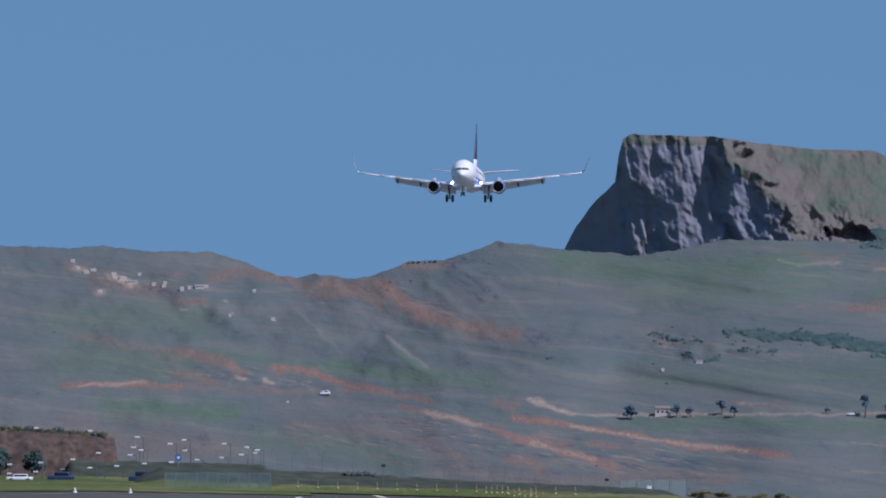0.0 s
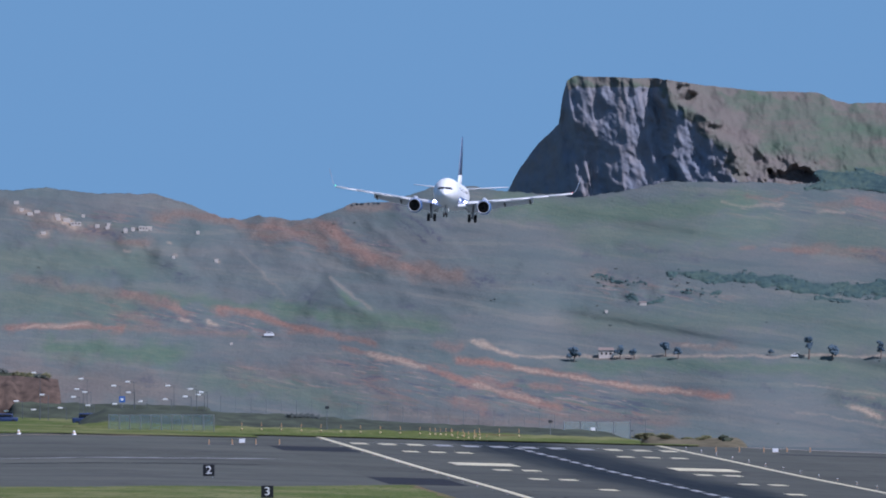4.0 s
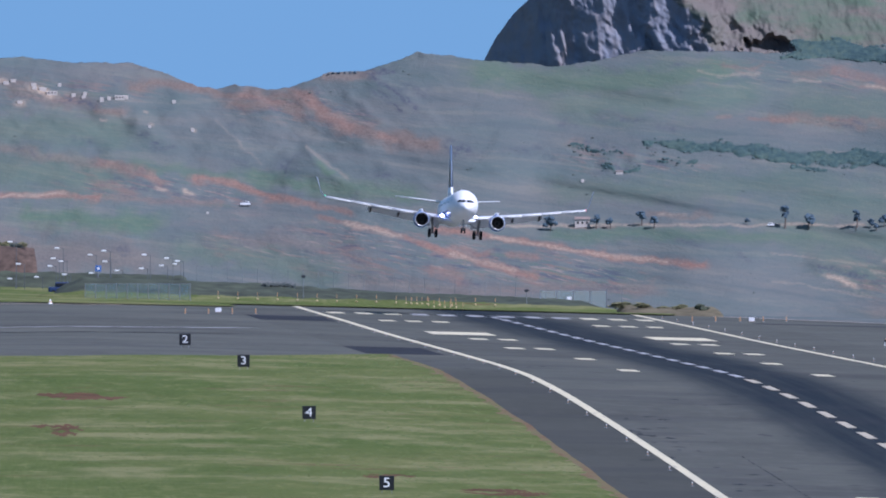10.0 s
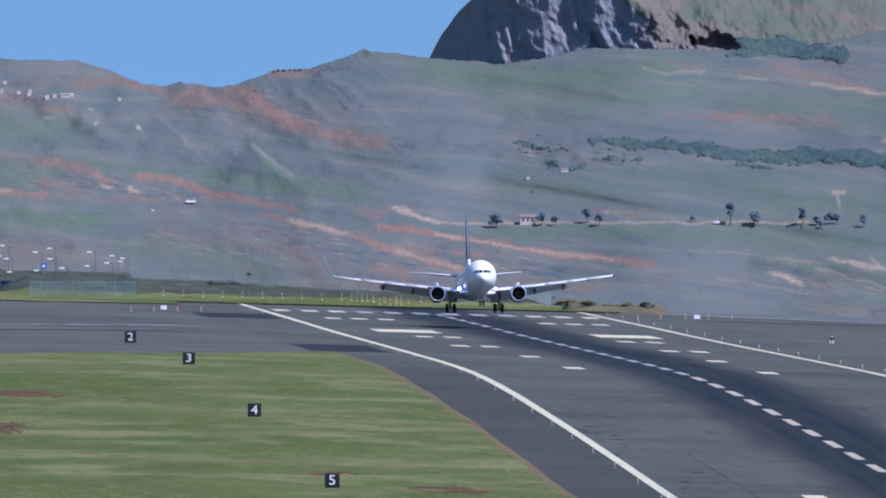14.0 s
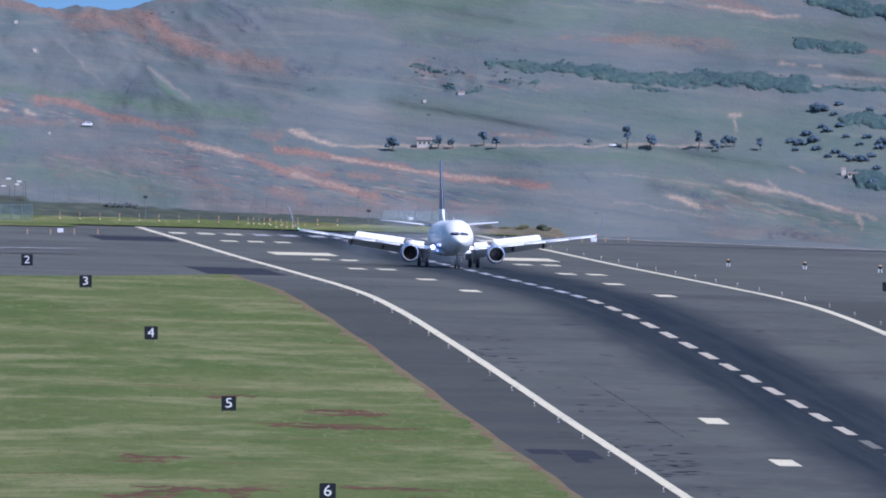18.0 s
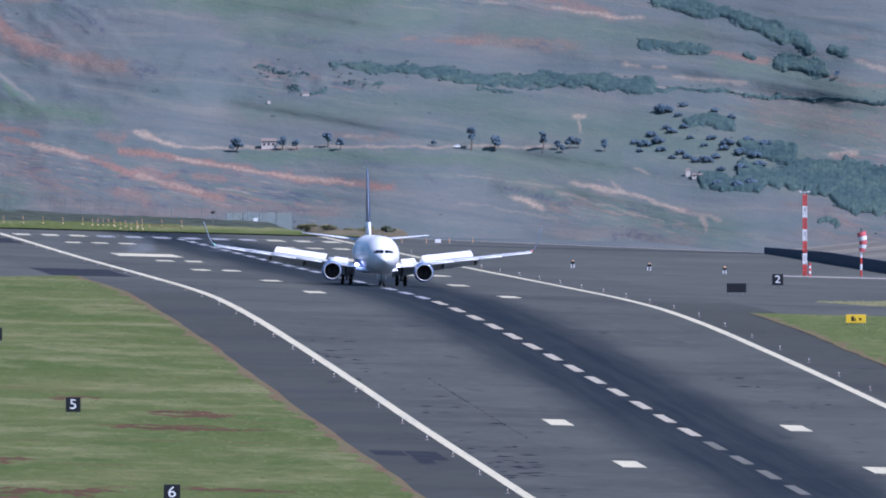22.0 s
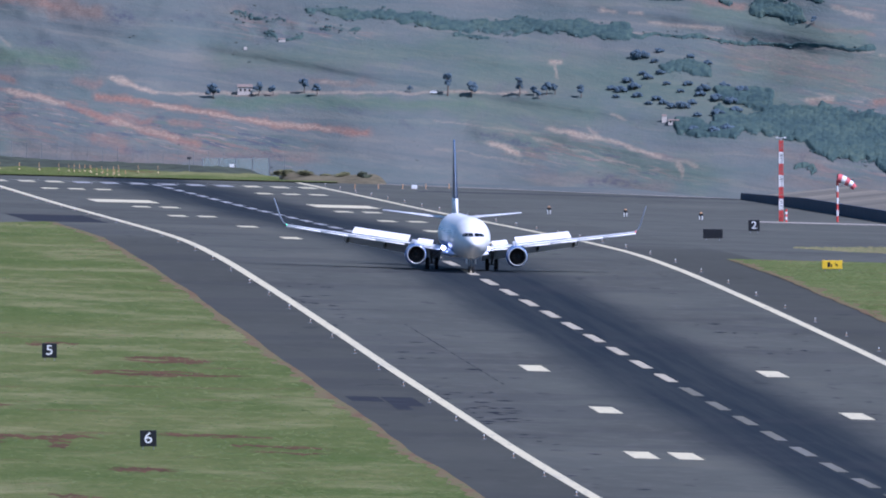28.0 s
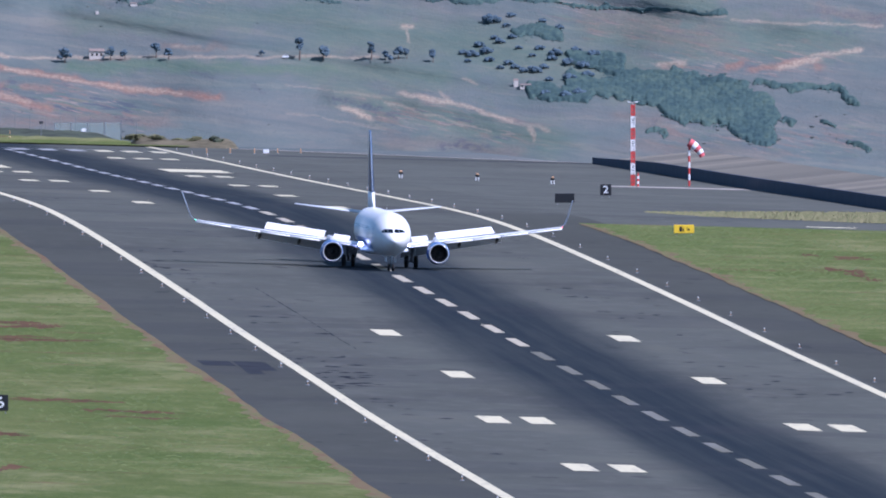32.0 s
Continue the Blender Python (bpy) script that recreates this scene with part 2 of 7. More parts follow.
def leaf_material(name, dark, lite, lean=(0.22, 0.5), glow=0.0):
    """Leaves face many ways at once: lean is how far their normals keep to the clump and turn to the open sky."""
    m = mat(name, dark, 0.8, 0, 0.2)
    n = Nodes(m)
    geo = n.t.nodes.new("ShaderNodeNewGeometry")
    f = n.math("ADD", n.math("MULTIPLY", geo.outputs["Random Per Island"], 0.7), n.math("MULTIPLY", n.noise((0.8,) * 3, 3), 0.4))
    tone = n.ramp(f, [(0.2, dark), (0.9, lite)])
    n.colour(tone)
    turn, unit = n.t.nodes.new("ShaderNodeVectorMath"), n.t.nodes.new("ShaderNodeVectorMath")
    turn.operation, unit.operation = "MULTIPLY_ADD", "NORMALIZE"
    turn.inputs[1].default_value, turn.inputs[2].default_value = (lean[0],) * 3, (0.2 * lean[1], -0.6 * lean[1], lean[1])
    n.link(geo.outputs["Normal"], turn.inputs[0])
    n.link(turn.outputs[0], unit.inputs[0])
    n.link(unit.outputs[0], n.b.inputs["Normal"])
    if glow:
        # thin leaves pass on part of the light that falls on their far side
        thin, both = n.t.nodes.new("ShaderNodeBsdfTranslucent"), n.t.nodes.new("ShaderNodeMixShader")
        n.link(tone, thin.inputs["Color"])
        both.inputs[0].default_value = glow
        n.link(n.b.outputs[0], both.inputs[1])
        n.link(thin.outputs[0], both.inputs[2])
        n.link(both.outputs[0], n.t.nodes["Material Output"].inputs["Surface"])
    return m


ASPHALT = asphalt_material("asphalt", 1.12, 1.0)
APRON = asphalt_material("apron_asphalt", 1.22, 0.0)
GRASS = grass_material()
FRINGE = fringe_material()
WHITE_LINE = paint_material("white_marking", (0.61, 0.55, 0.37), 0.45)
CENTRE_LINE = paint_material("centre_marking", (0.44, 0.388, 0.285), 0.5)
NEAR_LINE = paint_material("rubbed_marking", (0.155, 0.15, 0.118), 0.6)
SCUFF = plain("scuff_rubber", (0.026, 0.028, 0.036), 0.95, 0, 0.3, 0.6, 0.05)
WORN_LINE = paint_material("worn_marking", (0.36, 0.36, 0.355), 0.8)
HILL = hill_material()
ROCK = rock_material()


def slab_material():
    m = mat("revetment_concrete", (0.3, 0.23, 0.16), 0.92, 0, 0.2)
    n = Nodes(m)
    f = n.math("ADD", n.math("MULTIPLY", n.rand(), 0.6), n.math("MULTIPLY", n.noise((0.3, 0.3, 0.3), 5), 0.5))
    n.colour(n.ramp(f, [(0.2, (0.13, 0.12, 0.095)), (0.6, (0.19, 0.17, 0.13)), (0.9, (0.25, 0.215, 0.165))]))
    return m


REVETMENT = slab_material()
SOIL = plain("red_soil", (0.125, 0.068, 0.036), 0.95, 0, 0.4, 0.25, 0.1)
# scrub tone lowered part way: a passing cloud's shade is put into it
SCRUB_BANK = plain("scrub_bank", (0.058, 0.068, 0.04), 0.95, 0, 0.6, 0.3)
LEAF = leaf_material("leaves", (0.034, 0.058, 0.054), (0.07, 0.102, 0.09))
# far leaves are blued and lightened to carry the haze
WOOD_LEAF = leaf_material("hazy_woodland_leaves", (0.06, 0.095, 0.095), (0.078, 0.115, 0.108), (0.3, 0.5))


def canopy_material(name, deep, mid, light):
    m = mat(name, mid, 0.85, 0, 0.1)
    n = Nodes(m)
    f = n.math("ADD", n.math("MULTIPLY", n.noise((1.2, 0.3, 2.0), 4, 0.6), 0.6), n.math("MULTIPLY", n.noise((0.15, 0.1, 0.3), 3), 0.4))
    n.colour(n.ramp(f, [(0.34, deep), (0.5, mid), (0.66, light)]))
    n.bump(n.noise((3.5, 1.0, 4.5), 3, 0.6), 0.5, 0.15)
    return m


# distant crowns too: haze mixed into their greens
CANOPY = canopy_material("hazy_woodland_canopy", (0.036, 0.064, 0.069), (0.058, 0.094, 0.087), (0.088, 0.124, 0.098))
CROWN = canopy_material("hazy_tree_crown", (0.065, 0.1, 0.135), (0.085, 0.122, 0.15), (0.105, 0.142, 0.155))
BUSH = leaf_material("scrub_leaves", (0.088, 0.108, 0.106), (0.12, 0.136, 0.122))
TUFT = leaf_material("grass_blades", (0.075, 0.108, 0.031), (0.12, 0.14, 0.049))
DRY_TUFT = leaf_material("straw_blades", (0.13, 0.14, 0.062), (0.2, 0.18, 0.095))
BARK = plain("bark", (0.15, 0.115, 0.095), 0.9)
CONCRETE = plain("concrete", (0.25, 0.195, 0.135), 0.9, 0, 0.3, 0.6)
FRESH_ASPHALT = plain("fresh_asphalt", (0.037, 0.039, 0.044), 0.95, 0, 0.3, 0.4, 0.08)
TARRED = plain("tarred_asphalt", (0.058, 0.06, 0.06), 0.95, 0, 0.35, 0.3, 0.08)
PALE_CONCRETE = plain("pale_concrete", (0.36, 0.32, 0.27), 0.9, 0, 0.25, 0.5)
# parapet coloured dark and bluish, the shade on its face included
SHADED_WALL = plain("shaded_wall", (0.05, 0.058, 0.08), 0.85, 0, 0.3, 0.8)
# earth darkened: the shade on the cut face is put into its colour
EARTH = plain("bare_earth", (0.105, 0.071, 0.052), 0.95, 0, 0.6, 0.8)
BLACK = plain("sign_black", (0.012, 0.013, 0.015), 0.5)
LAMP_CREAM = plain("lamp_cream", (0.6, 0.46, 0.24), 0.5, 0, 0.05)
SIGN_WHITE = plain("sign_white", (0.8, 0.8, 0.78), 0.5, 0, 0.05)
YELLOW = plain("sign_yellow", (0.8, 0.52, 0.02), 0.5, 0, 0.1)
ORANGE = plain("marker_orange", (0.55, 0.32, 0.16), 0.5, 0, 0.1)
RED = plain("mast_red", (0.6, 0.06, 0.05), 0.55, 0, 0.15)
WHITE = plain("white_enamel", (0.8, 0.8, 0.8), 0.5, 0, 0.06)
STEEL = plain("galvanised_steel", (0.28, 0.29, 0.3), 0.5, 0.6, 0.15)
LAMP_STEEL = plain("lamp_steel", (0.11, 0.12, 0.13), 0.6, 0.2, 0.15)
DARK_STEEL = plain("dark_steel", (0.06, 0.065, 0.07), 0.5, 0.4, 0.2)
BLUE_SIGN = plain("sign_blue", (0.03, 0.12, 0.4), 0.5, 0, 0.1)
PLASTER = plain("house_plaster", (0.56, 0.5, 0.44), 0.85, 0, 0.1, 0.8)
STRAW = plain("straw_grass", (0.15, 0.128, 0.08), 0.95, 0, 0.35, 0.5, 0.1)
SOCK_RED = plain("sock_red", (0.62, 0.13, 0.14), 0.8, 0, 0.1)
FENCE_GREY = plain("fence_grey", (0.19, 0.21, 0.21), 0.7, 0.1)
ROOF = plain("roof_tiles", (0.26, 0.2, 0.17), 0.85, 0, 0.2, 2)


# ---- building helpers ----
def mesh_of(name, verts, faces, material, smooth=False):
    me = bpy.data.meshes.new(name)
    me.from_pydata([tuple(v) for v in verts], [], faces)
    me.materials.append(material)
    if smooth:
        me.shade_smooth()
    me.update()
    return me


def obj(name, verts, faces, material, parent=None, label="", smooth=False):
    ob = new(name, mesh_of(name, verts, faces, material, smooth))
    if parent is not None:
        ob.parent = parent
    if label:
        tagged(ob, label)
    return ob


def part(name, bm, material, parent, label="", smooth=False):
    me = bpy.data.meshes.new(name)
    bm.to_mesh(me)
    bm.free()
    me.materials.append(material)
    if smooth:
        me.shade_smooth()
    ob = new(name, me)
    if parent is not None:
        ob.parent = parent
    if label:
        tagged(ob, label)
    return ob


def box_bm(sx, sy, sz, at=(0, 0, 0), bevel=0.0, turn=None):
    bm = bmesh.new()
    bmesh.ops.create_cube(bm, size=1, matrix=Matrix.Diagonal((sx, sy, sz, 1)))
    if bevel:
        bmesh.ops.bevel(bm, geom=bm.edges[:], offset=bevel, segments=2, affect="EDGES", profile=0.6)
    m = Matrix.Translation(at) @ (turn if turn is not None else Matrix())
    bmesh.ops.transform(bm, matrix=m, verts=bm.verts)
    return bm


def rod_bm(a, b, r1, r2=None, n=10, caps=True):
    a, b = Vector(a), Vector(b)
    r2 = r1 if r2 is None else r2
    bm = bmesh.new()
    d = b - a
    m = Matrix.Translation((a + b) / 2) @ d.to_track_quat("Z", "Y").to_matrix().to_4x4()
    bmesh.ops.create_cone(bm, cap_ends=caps, segments=n, radius1=r1, radius2=r2, depth=d.length, matrix=m)
    return bm


def join_bm(*bms):
    out = bmesh.new()
    for b in bms:
        me = bpy.data.meshes.new("tmp")
        b.to_mesh(me)
        b.free()
        out.from_mesh(me)
        bpy.data.meshes.remove(me)
    return out


def lathe_bm(profile, n=32, axis="Y"):
    """Turn (along, radius) rows round an axis."""
    bm = bmesh.new()
    rings = []
    for a, r in profile:
        ring = []
        for k in range(n):
            w = 2 * math.pi * k / n
            p = (r * math.cos(w), a, r * math.sin(w)) if axis == "Y" else (r * math.cos(w), r * math.sin(w), a)
            ring.append(bm.verts.new(p))
        rings.append(ring)
    for r0, r1 in zip(rings, rings[1:]):
        for k in range(n):
            bm.faces.new((r0[k], r0[(k + 1) % n], r1[(k + 1) % n], r1[k]))
    bmesh.ops.remove_doubles(bm, verts=bm.verts, dist=1e-4)
    bmesh.ops.recalc_face_normals(bm, faces=bm.faces)
    return bm


def empty(name, label, category, m=None, group="", kind=""):
    e = new(name)
    e.empty_display_size = 0.5
    if m is not None:
        e.matrix_world = m
    return tagged(e, label, category, group, kind)


# ---- the lie of the land ----
PROFILE = [(-60, -1.1), (0, -0.9), (270, -0.35), (405, 0), (540, 0.45), (675, 1.17), (810, 1.92), (925.2, 2.66), (1105.2, 3.67), (1241.1, 4.22),
           (1334.7, 4.25), (1401.3, 4.0), (1536.3, 3.22), (1671.3, 2.38), (1806.3, 1.53), (2076.3, 0.0), (2214, -0.8), (2340, -1.5), (2420, -1.9)]
PY = np.array([p[0] for p in PROFILE], float)
PZ = np.array([p[1] for p in PROFILE], float)
PM = np.gradient(PZ, PY)
GRID = np.arange(-60, 2421, 5.0)


def hermite(y):
    y = np.clip(y, PY[0], PY[-1])
    i = np.clip(np.searchsorted(PY, y) - 1, 0, len(PY) - 2)
    h = PY[i + 1] - PY[i]
    s = (y - PY[i]) / h
    return PZ[i] * (1 + 2 * s) * (1 - s) ** 2 + PM[i] * h * s * (1 - s) ** 2 + PZ[i + 1] * s * s * (3 - 2 * s) + PM[i + 1] * h * s * s * (s - 1)


GRID_Z = hermite(GRID)
FALL = 0.0258


def level(x, y):
    """Height of the paved platform: a humped runway with one cross fall."""
    return float(np.interp(y, GRID, GRID_Z)) - FALL * max(-60.0, min(80.0, x))


def sheet(name, outline, y0, y1, up, material, kind="structure", label="", parent=None, step=5.0):
    """A strip that lies on the platform from y0 to y1; outline(y) gives its two sides."""
    ys = [y0] + [y for y in np.arange(math.ceil(y0 / 5 + 1e-6) * 5, y1 - 1e-6, step)] + [y1]
    verts, faces = [], []
    rows = []
    for y in ys:
        a, b = outline(y)
        xs = [a] + [c for c in (-60.0, 80.0) if a < c < b] + [b]
        rows.append(xs)
    n = max(len(r) for r in rows)
    for y, r in zip(ys, rows):
        r = r + [r[-1]] * (n - len(r))
        verts += [(x, y, level(x, y) + up) for x in r]
    for j in range(len(ys) - 1):
        for k in range(n - 1):
            a = j * n + k
            faces.append((a, a + 1, a + n + 1, a + n))
    ob = obj(name, verts, faces, material, parent)
    return tagged(ob, label, "", "", kind)


def wob(y, seed, size, amp):
    return amp * noise.noise((y / size, seed, 0.3))


def on(x, y, up=0.0):
    return (x, y, level(x, y) + up)

# ---- ground, pavement, markings ----
def land(x, y):
    """Open ground: the platform, the slope below it and the rise on which the viewpoint stands."""
    out = max(0.0, x - 78.0) * 0.45
    far = max(0.0, y - (2400.0 if x > -20 else 2400.0 + min(1.0, (-20 - x) / 30) * 140)) * 0.3
    low = level(x, min(max(y, -60), 2420)) - 0.35 - min(20.0, out + far)
    if y < -100:
        d = math.hypot((x - EYE[0]) * 0.6, y - EYE[1])
        rise = 50.2 if d < 12 else max(-2.0, 50.2 - (d - 12) * 0.26 if d < 150 else 14.3 - (d - 150) * 0.022)
        low = max(low, rise)
    if x < -220:
        low += min(60.0, (-220 - x) * 0.06)
    return low


def build_ground():
    xs = [-4200, -2500, -1400, -900, -600, -420] + list(range(-320, 340, 10)) + [420, 600, 900, 1400, 2500, 4200]
    ys = [-4500, -3200, -2500] + list(range(-2100, -100, 40)) + list(np.arange(-100, 2421, 20)) + [2440, 2460, 2480, 2500, 2530, 2560, 2620, 2700, 2800, 2900, 2930, 3000, 3080, 3150]
    verts = [(x, y, land(x, y)) for y in ys for x in xs]
    n = len(xs)
    faces = [(j * n + k, j * n + k + 1, (j + 1) * n + k + 1, (j + 1) * n + k) for j in range(len(ys) - 1) for k in range(n - 1)]
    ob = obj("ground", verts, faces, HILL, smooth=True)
    tagged(ob, "rough dry grassland falling away round the runway", "ground", "", "structure")


build_ground()

sheet("runway", lambda y: (-33.0, 33.0), -50, 2313, 0.0, ASPHALT, label="grey asphalt runway with dark rubber-stained centre")
sheet("pavement_west", lambda y: (-190.0, -33.0), 1420, 2228, 0.0, APRON, label="wide grey asphalt apron beside the runway")
sheet("pavement_west_strip", lambda y: (-90.0 + (y - 2228) * 0.6, -33.0), 2228, 2313, 0.0, APRON, label="far corner of the grey asphalt apron")
sheet("pavement_east", lambda y: (33.0, 74.4), 1300, 2207, 0.0, APRON, label="grey asphalt apron along a low dark wall")
sheet("pavement_east_strip", lambda y: (33.0, 74.4 - (y - 2207) * 0.37), 2207, 2313, 0.0, APRON, label="far corner of the eastern apron")


def west_grass(y):
    right = -30.6 + wob(y, 1.0, 30, 0.2) + wob(y, 2.0, 60, 0.35)
    left = -190.0 if y < 1424 else float(np.interp(y, [1424, 1462, 1500, 1534], [-66, -48, -39, -31.5]))
    return (min(left, right - 0.2), right)


sheet("grass_west", west_grass, -50, 1534, 0.032, GRASS, label="mown green grass with dry and bare streaks")
sheet("grass_edge_west", lambda y: (west_grass(y)[1] - 0.3 - abs(wob(y, 3.0, 14, 2.0)), west_grass(y)[1] + 0.1), -50, 1525, 0.038, FRINGE, label="dry brown grass fringe along the asphalt")
sheet("grass_far_west", lambda y: (-190.0, -31.0 + max(0, (2255 - y) * 0.0) - max(0.0, 2262 - y) * 1.6), 2228, 2480, 0.12, GRASS, label="green grass strip beyond the apron")
sheet("grass_far_end", lambda y: (-32.0, 27.0 + wob(y, 5, 10, 2)), 2306, 2340, 0.16, GRASS, label="dry grass beyond the runway end")
sheet("grass_east", lambda y: (30.1 + wob(y, 7.0, 16, 0.3), 74.3), -50, 1311, 0.032, GRASS, label="green grass with red earth patches")
sheet("grass_edge_east", lambda y: (30.0 + wob(y, 7.0, 16, 0.3), 30.5 + wob(y, 7.0, 16, 0.3) + abs(wob(y, 8.0, 14, 2.2))), -50, 1308, 0.038, FRINGE, label="dry grass fringe along the asphalt")
sheet("grass_island", lambda y: (float(np.interp(y, [1374, 1401, 1435, 1474], [64, 47.5, 42.8, 72])) + wob(y, 9, 12, 2.5), 74.3), 1374, 1474, 0.03, GRASS, label="low strip of dry yellow grass on the apron")
for k, (y0, y1, xa, xb) in enumerate(((684, 700, -29.6, -27.0), (672, 700, -26.8, -24.2), (660, 672, -26.9, -25.6), (1540, 1640, -33, -24.5), (2040, 2120, -33, -23.5))):
    sheet("asphalt_patch", lambda y: (xa, xb), y0, y1, 0.012, FRESH_ASPHALT, label="dark patch of newer asphalt")


sheet("asphalt_band", lambda y: (33.2, 74.2), 2184, 2204, 0.012, TARRED, label="darker strip of tarred asphalt along the apron edge")


sheet("concrete_margin", lambda y: (71.2 - (y - 2207) * 0.37, 74.3 - (y - 2207) * 0.37), 2207, 2313, 0.03, PALE_CONCRETE, label="pale concrete margin at the apron edge")


def seam(x0, y0, x1, y1, wide, up, material, label):
    """A narrow repair or crack line across the apron."""
    n = 24
    verts, faces = [], []
    for k in range(n + 1):
        u = k / n
        x, y = x0 + (x1 - x0) * u, y0 + (y1 - y0) * u + 3 * noise.noise((u * 9, wide, 2.0))
        w = wide * (0.5 + abs(noise.noise((u * 14, wide, 5.0))) * 1.6) * min(1, 6 * u + 0.1, 6 * (1 - u) + 0.1)
        verts += [(x, y - w / 2, level(x, y - w / 2) + up), (x, y + w / 2, level(x, y + w / 2) + up)]
    faces = [(2 * k, 2 * k + 2, 2 * k + 3, 2 * k + 1) for k in range(n)]
    tagged(obj("pavement_seam", verts, faces, material), label, "", "", "structure")


seam(-72, 1815, -36, 1897, 9, 0.03, WORN_LINE, "pale cracked seam in the apron")
seam(-75, 1735, -38, 1801, 8, 0.03, FRESH_ASPHALT, "dark sealed seam in the apron")
seam(-72, 2185, -42, 2262, 12, 0.03, CONCRETE, "pale concrete edge of the apron")


def marking(name, x0, x1, y0, y1, material, label):
    ob = sheet(name, lambda y: (x0, x1), y0, y1, 0.02, material, label=label)
    return ob


for s in (-1, 1):
    marking("edge_line", s * 22.1 - 0.22 - 0.45, s * 22.1 - 0.22 + 0.45, -50, 2312, WHITE_LINE, "continuous white painted runway edge line")
y = 22.5
while y < 2190:
    marking("centre_dash", -0.45, 0.45, y - 13.5, y + 13.5, NEAR_LINE if y < 760 else CENTRE_LINE if y < 1330 else WORN_LINE, "white painted centreline dash")
    y += 45
TOUCHDOWN = [(405, 2), (540, 2), (675, 1), (810, 1), (1401.3, 1), (1536.3, 1), (1671.3, 2), (1806.3, 2), (2076.3, 3), (135, 3)]
for y, count in TOUCHDOWN:
    for s in (-1, 1):
        for k in range(count):
            x = s * (9.9 + 3.3 * k)
            marking("touchdown_bar", x - 0.95, x + 0.95, y - 10.1, y + 10.1, WHITE_LINE, "white painted touchdown zone bar")
for y in (296, 1890):
    for s in (-1, 1):
        marking("aiming_bar", s * 12.9 - 3.7, s * 12.9 + 3.7, y - 22, y + 22, WHITE_LINE, "broad white painted aiming point bar")
for s in (-1, 1):
    for k in range(6):
        x = s * (1.9 + 3.55 * k)
        marking("threshold_bar", x - 1.0, x + 1.0, 2190, 2217, WHITE_LINE if k > 2 else WORN_LINE, "white painted threshold bar")
marking("taxiway_line", 53.5, 58.5, 1324, 1329, WHITE_LINE, "short white painted taxiway line")
marking("threshold_line", -22, 22, 2222, 2224, WORN_LINE, "worn white threshold line")



def build_scuffs():
    """Short black tyre scuffs beside the centre of the runway, too many to count."""
    rng = random.Random(21)
    verts, faces = [], []
    for _ in range(110):
        s = rng.choice((-1, -1, -1, 1))
        x = s * (22.2 - abs(rng.gauss(0, 3.2)) if s < 0 else rng.uniform(10, 21))
        y = rng.choice((rng.gauss(640, 45), rng.gauss(690, 40), rng.gauss(1000, 70), rng.uniform(380, 1500)))
        w, h = rng.uniform(0.5, 1.7), rng.uniform(1.6, 4.2)
        k = len(verts)
        for dx, dy in ((-w / 2, 0), (0, -h / 2), (w / 2, 0.2), (0.1, h / 2)):
            verts.append((x + dx, y + dy, level(x + dx, y + dy) + 0.014))
        faces.append((k, k + 1, k + 2, k + 3))
    # a cracked joint along the western lane
    y = 752.0
    while y < 961:
        k, long, half = len(verts), rng.uniform(3, 14), rng.uniform(0.03, 0.08)
        for dx, dy in ((-half, 0), (half, 0), (half * 0.7, long), (-half * 0.7, long)):
            x = -14.8 - 0.25 * (y + dy - 752) / 209 + dx
            verts.append((x, y + dy, level(x, y + dy) + 0.014))
        faces.append((k, k + 1, k + 2, k + 3))
        y += long + rng.uniform(1, 7)
    tagged(obj("tyre_scuffs", verts, faces, SCUFF), "short black tyre scuffs on the asphalt", "", "", "stuff")


build_scuffs()



def build_tufts():
    """Tufts of standing grass over the mown strips, too many to count."""
    rng = np.random.RandomState(33)
    verts, faces = [], []

    def tuft(x, y, w, h):
        k = len(verts)
        g = level(x, y) + 0.02
        t = rng.uniform(-0.5, 0.5)
        verts.extend([(x - w, y - 0.4 * t, g), (x + w, y + 0.4 * t, g), (x + w * rng.uniform(-0.6, 0.6), y + 0.1, g + h)])
        faces.append((k, k + 1, k + 2))

    for _ in range(7000):
        y = 360 + 1160 * rng.rand() ** 1.5
        edge = west_grass(y)
        x = edge[1] - 0.1 - abs(rng.normal(0, 1)) * 20
        if x > edge[0]:
            tuft(x, y, rng.uniform(0.1, 0.4), rng.uniform(0.03, 0.08))
    for _ in range(9000):
        y = rng.uniform(860, 1308)
        x = 30.3 + wob(y, 7.0, 16, 0.3) + abs(rng.normal(0, 1)) * 18
        if x < 74:
            tuft(x, y, rng.uniform(0.1, 0.4), rng.uniform(0.03, 0.08))
    tagged(obj("grass_tufts", verts, faces, TUFT), "ragged tufts of green grass", "", "", "stuff")
    verts, faces = [], []
    for _ in range(9000):
        y = rng.uniform(1376, 1472)
        x = rng.uniform(float(np.interp(y, [1374, 1401, 1435, 1474], [64, 47.5, 42.8, 72])) - 0.5, 74)
        tuft(x, y, rng.uniform(0.1, 0.3), rng.uniform(0.1, 0.42) * min(1.0, 0.3 + (x - 42) / 26))
    tagged(obj("dry_grass_tufts", verts, faces, DRY_TUFT), "ragged tufts of straw-coloured grass", "", "", "stuff")


build_tufts()


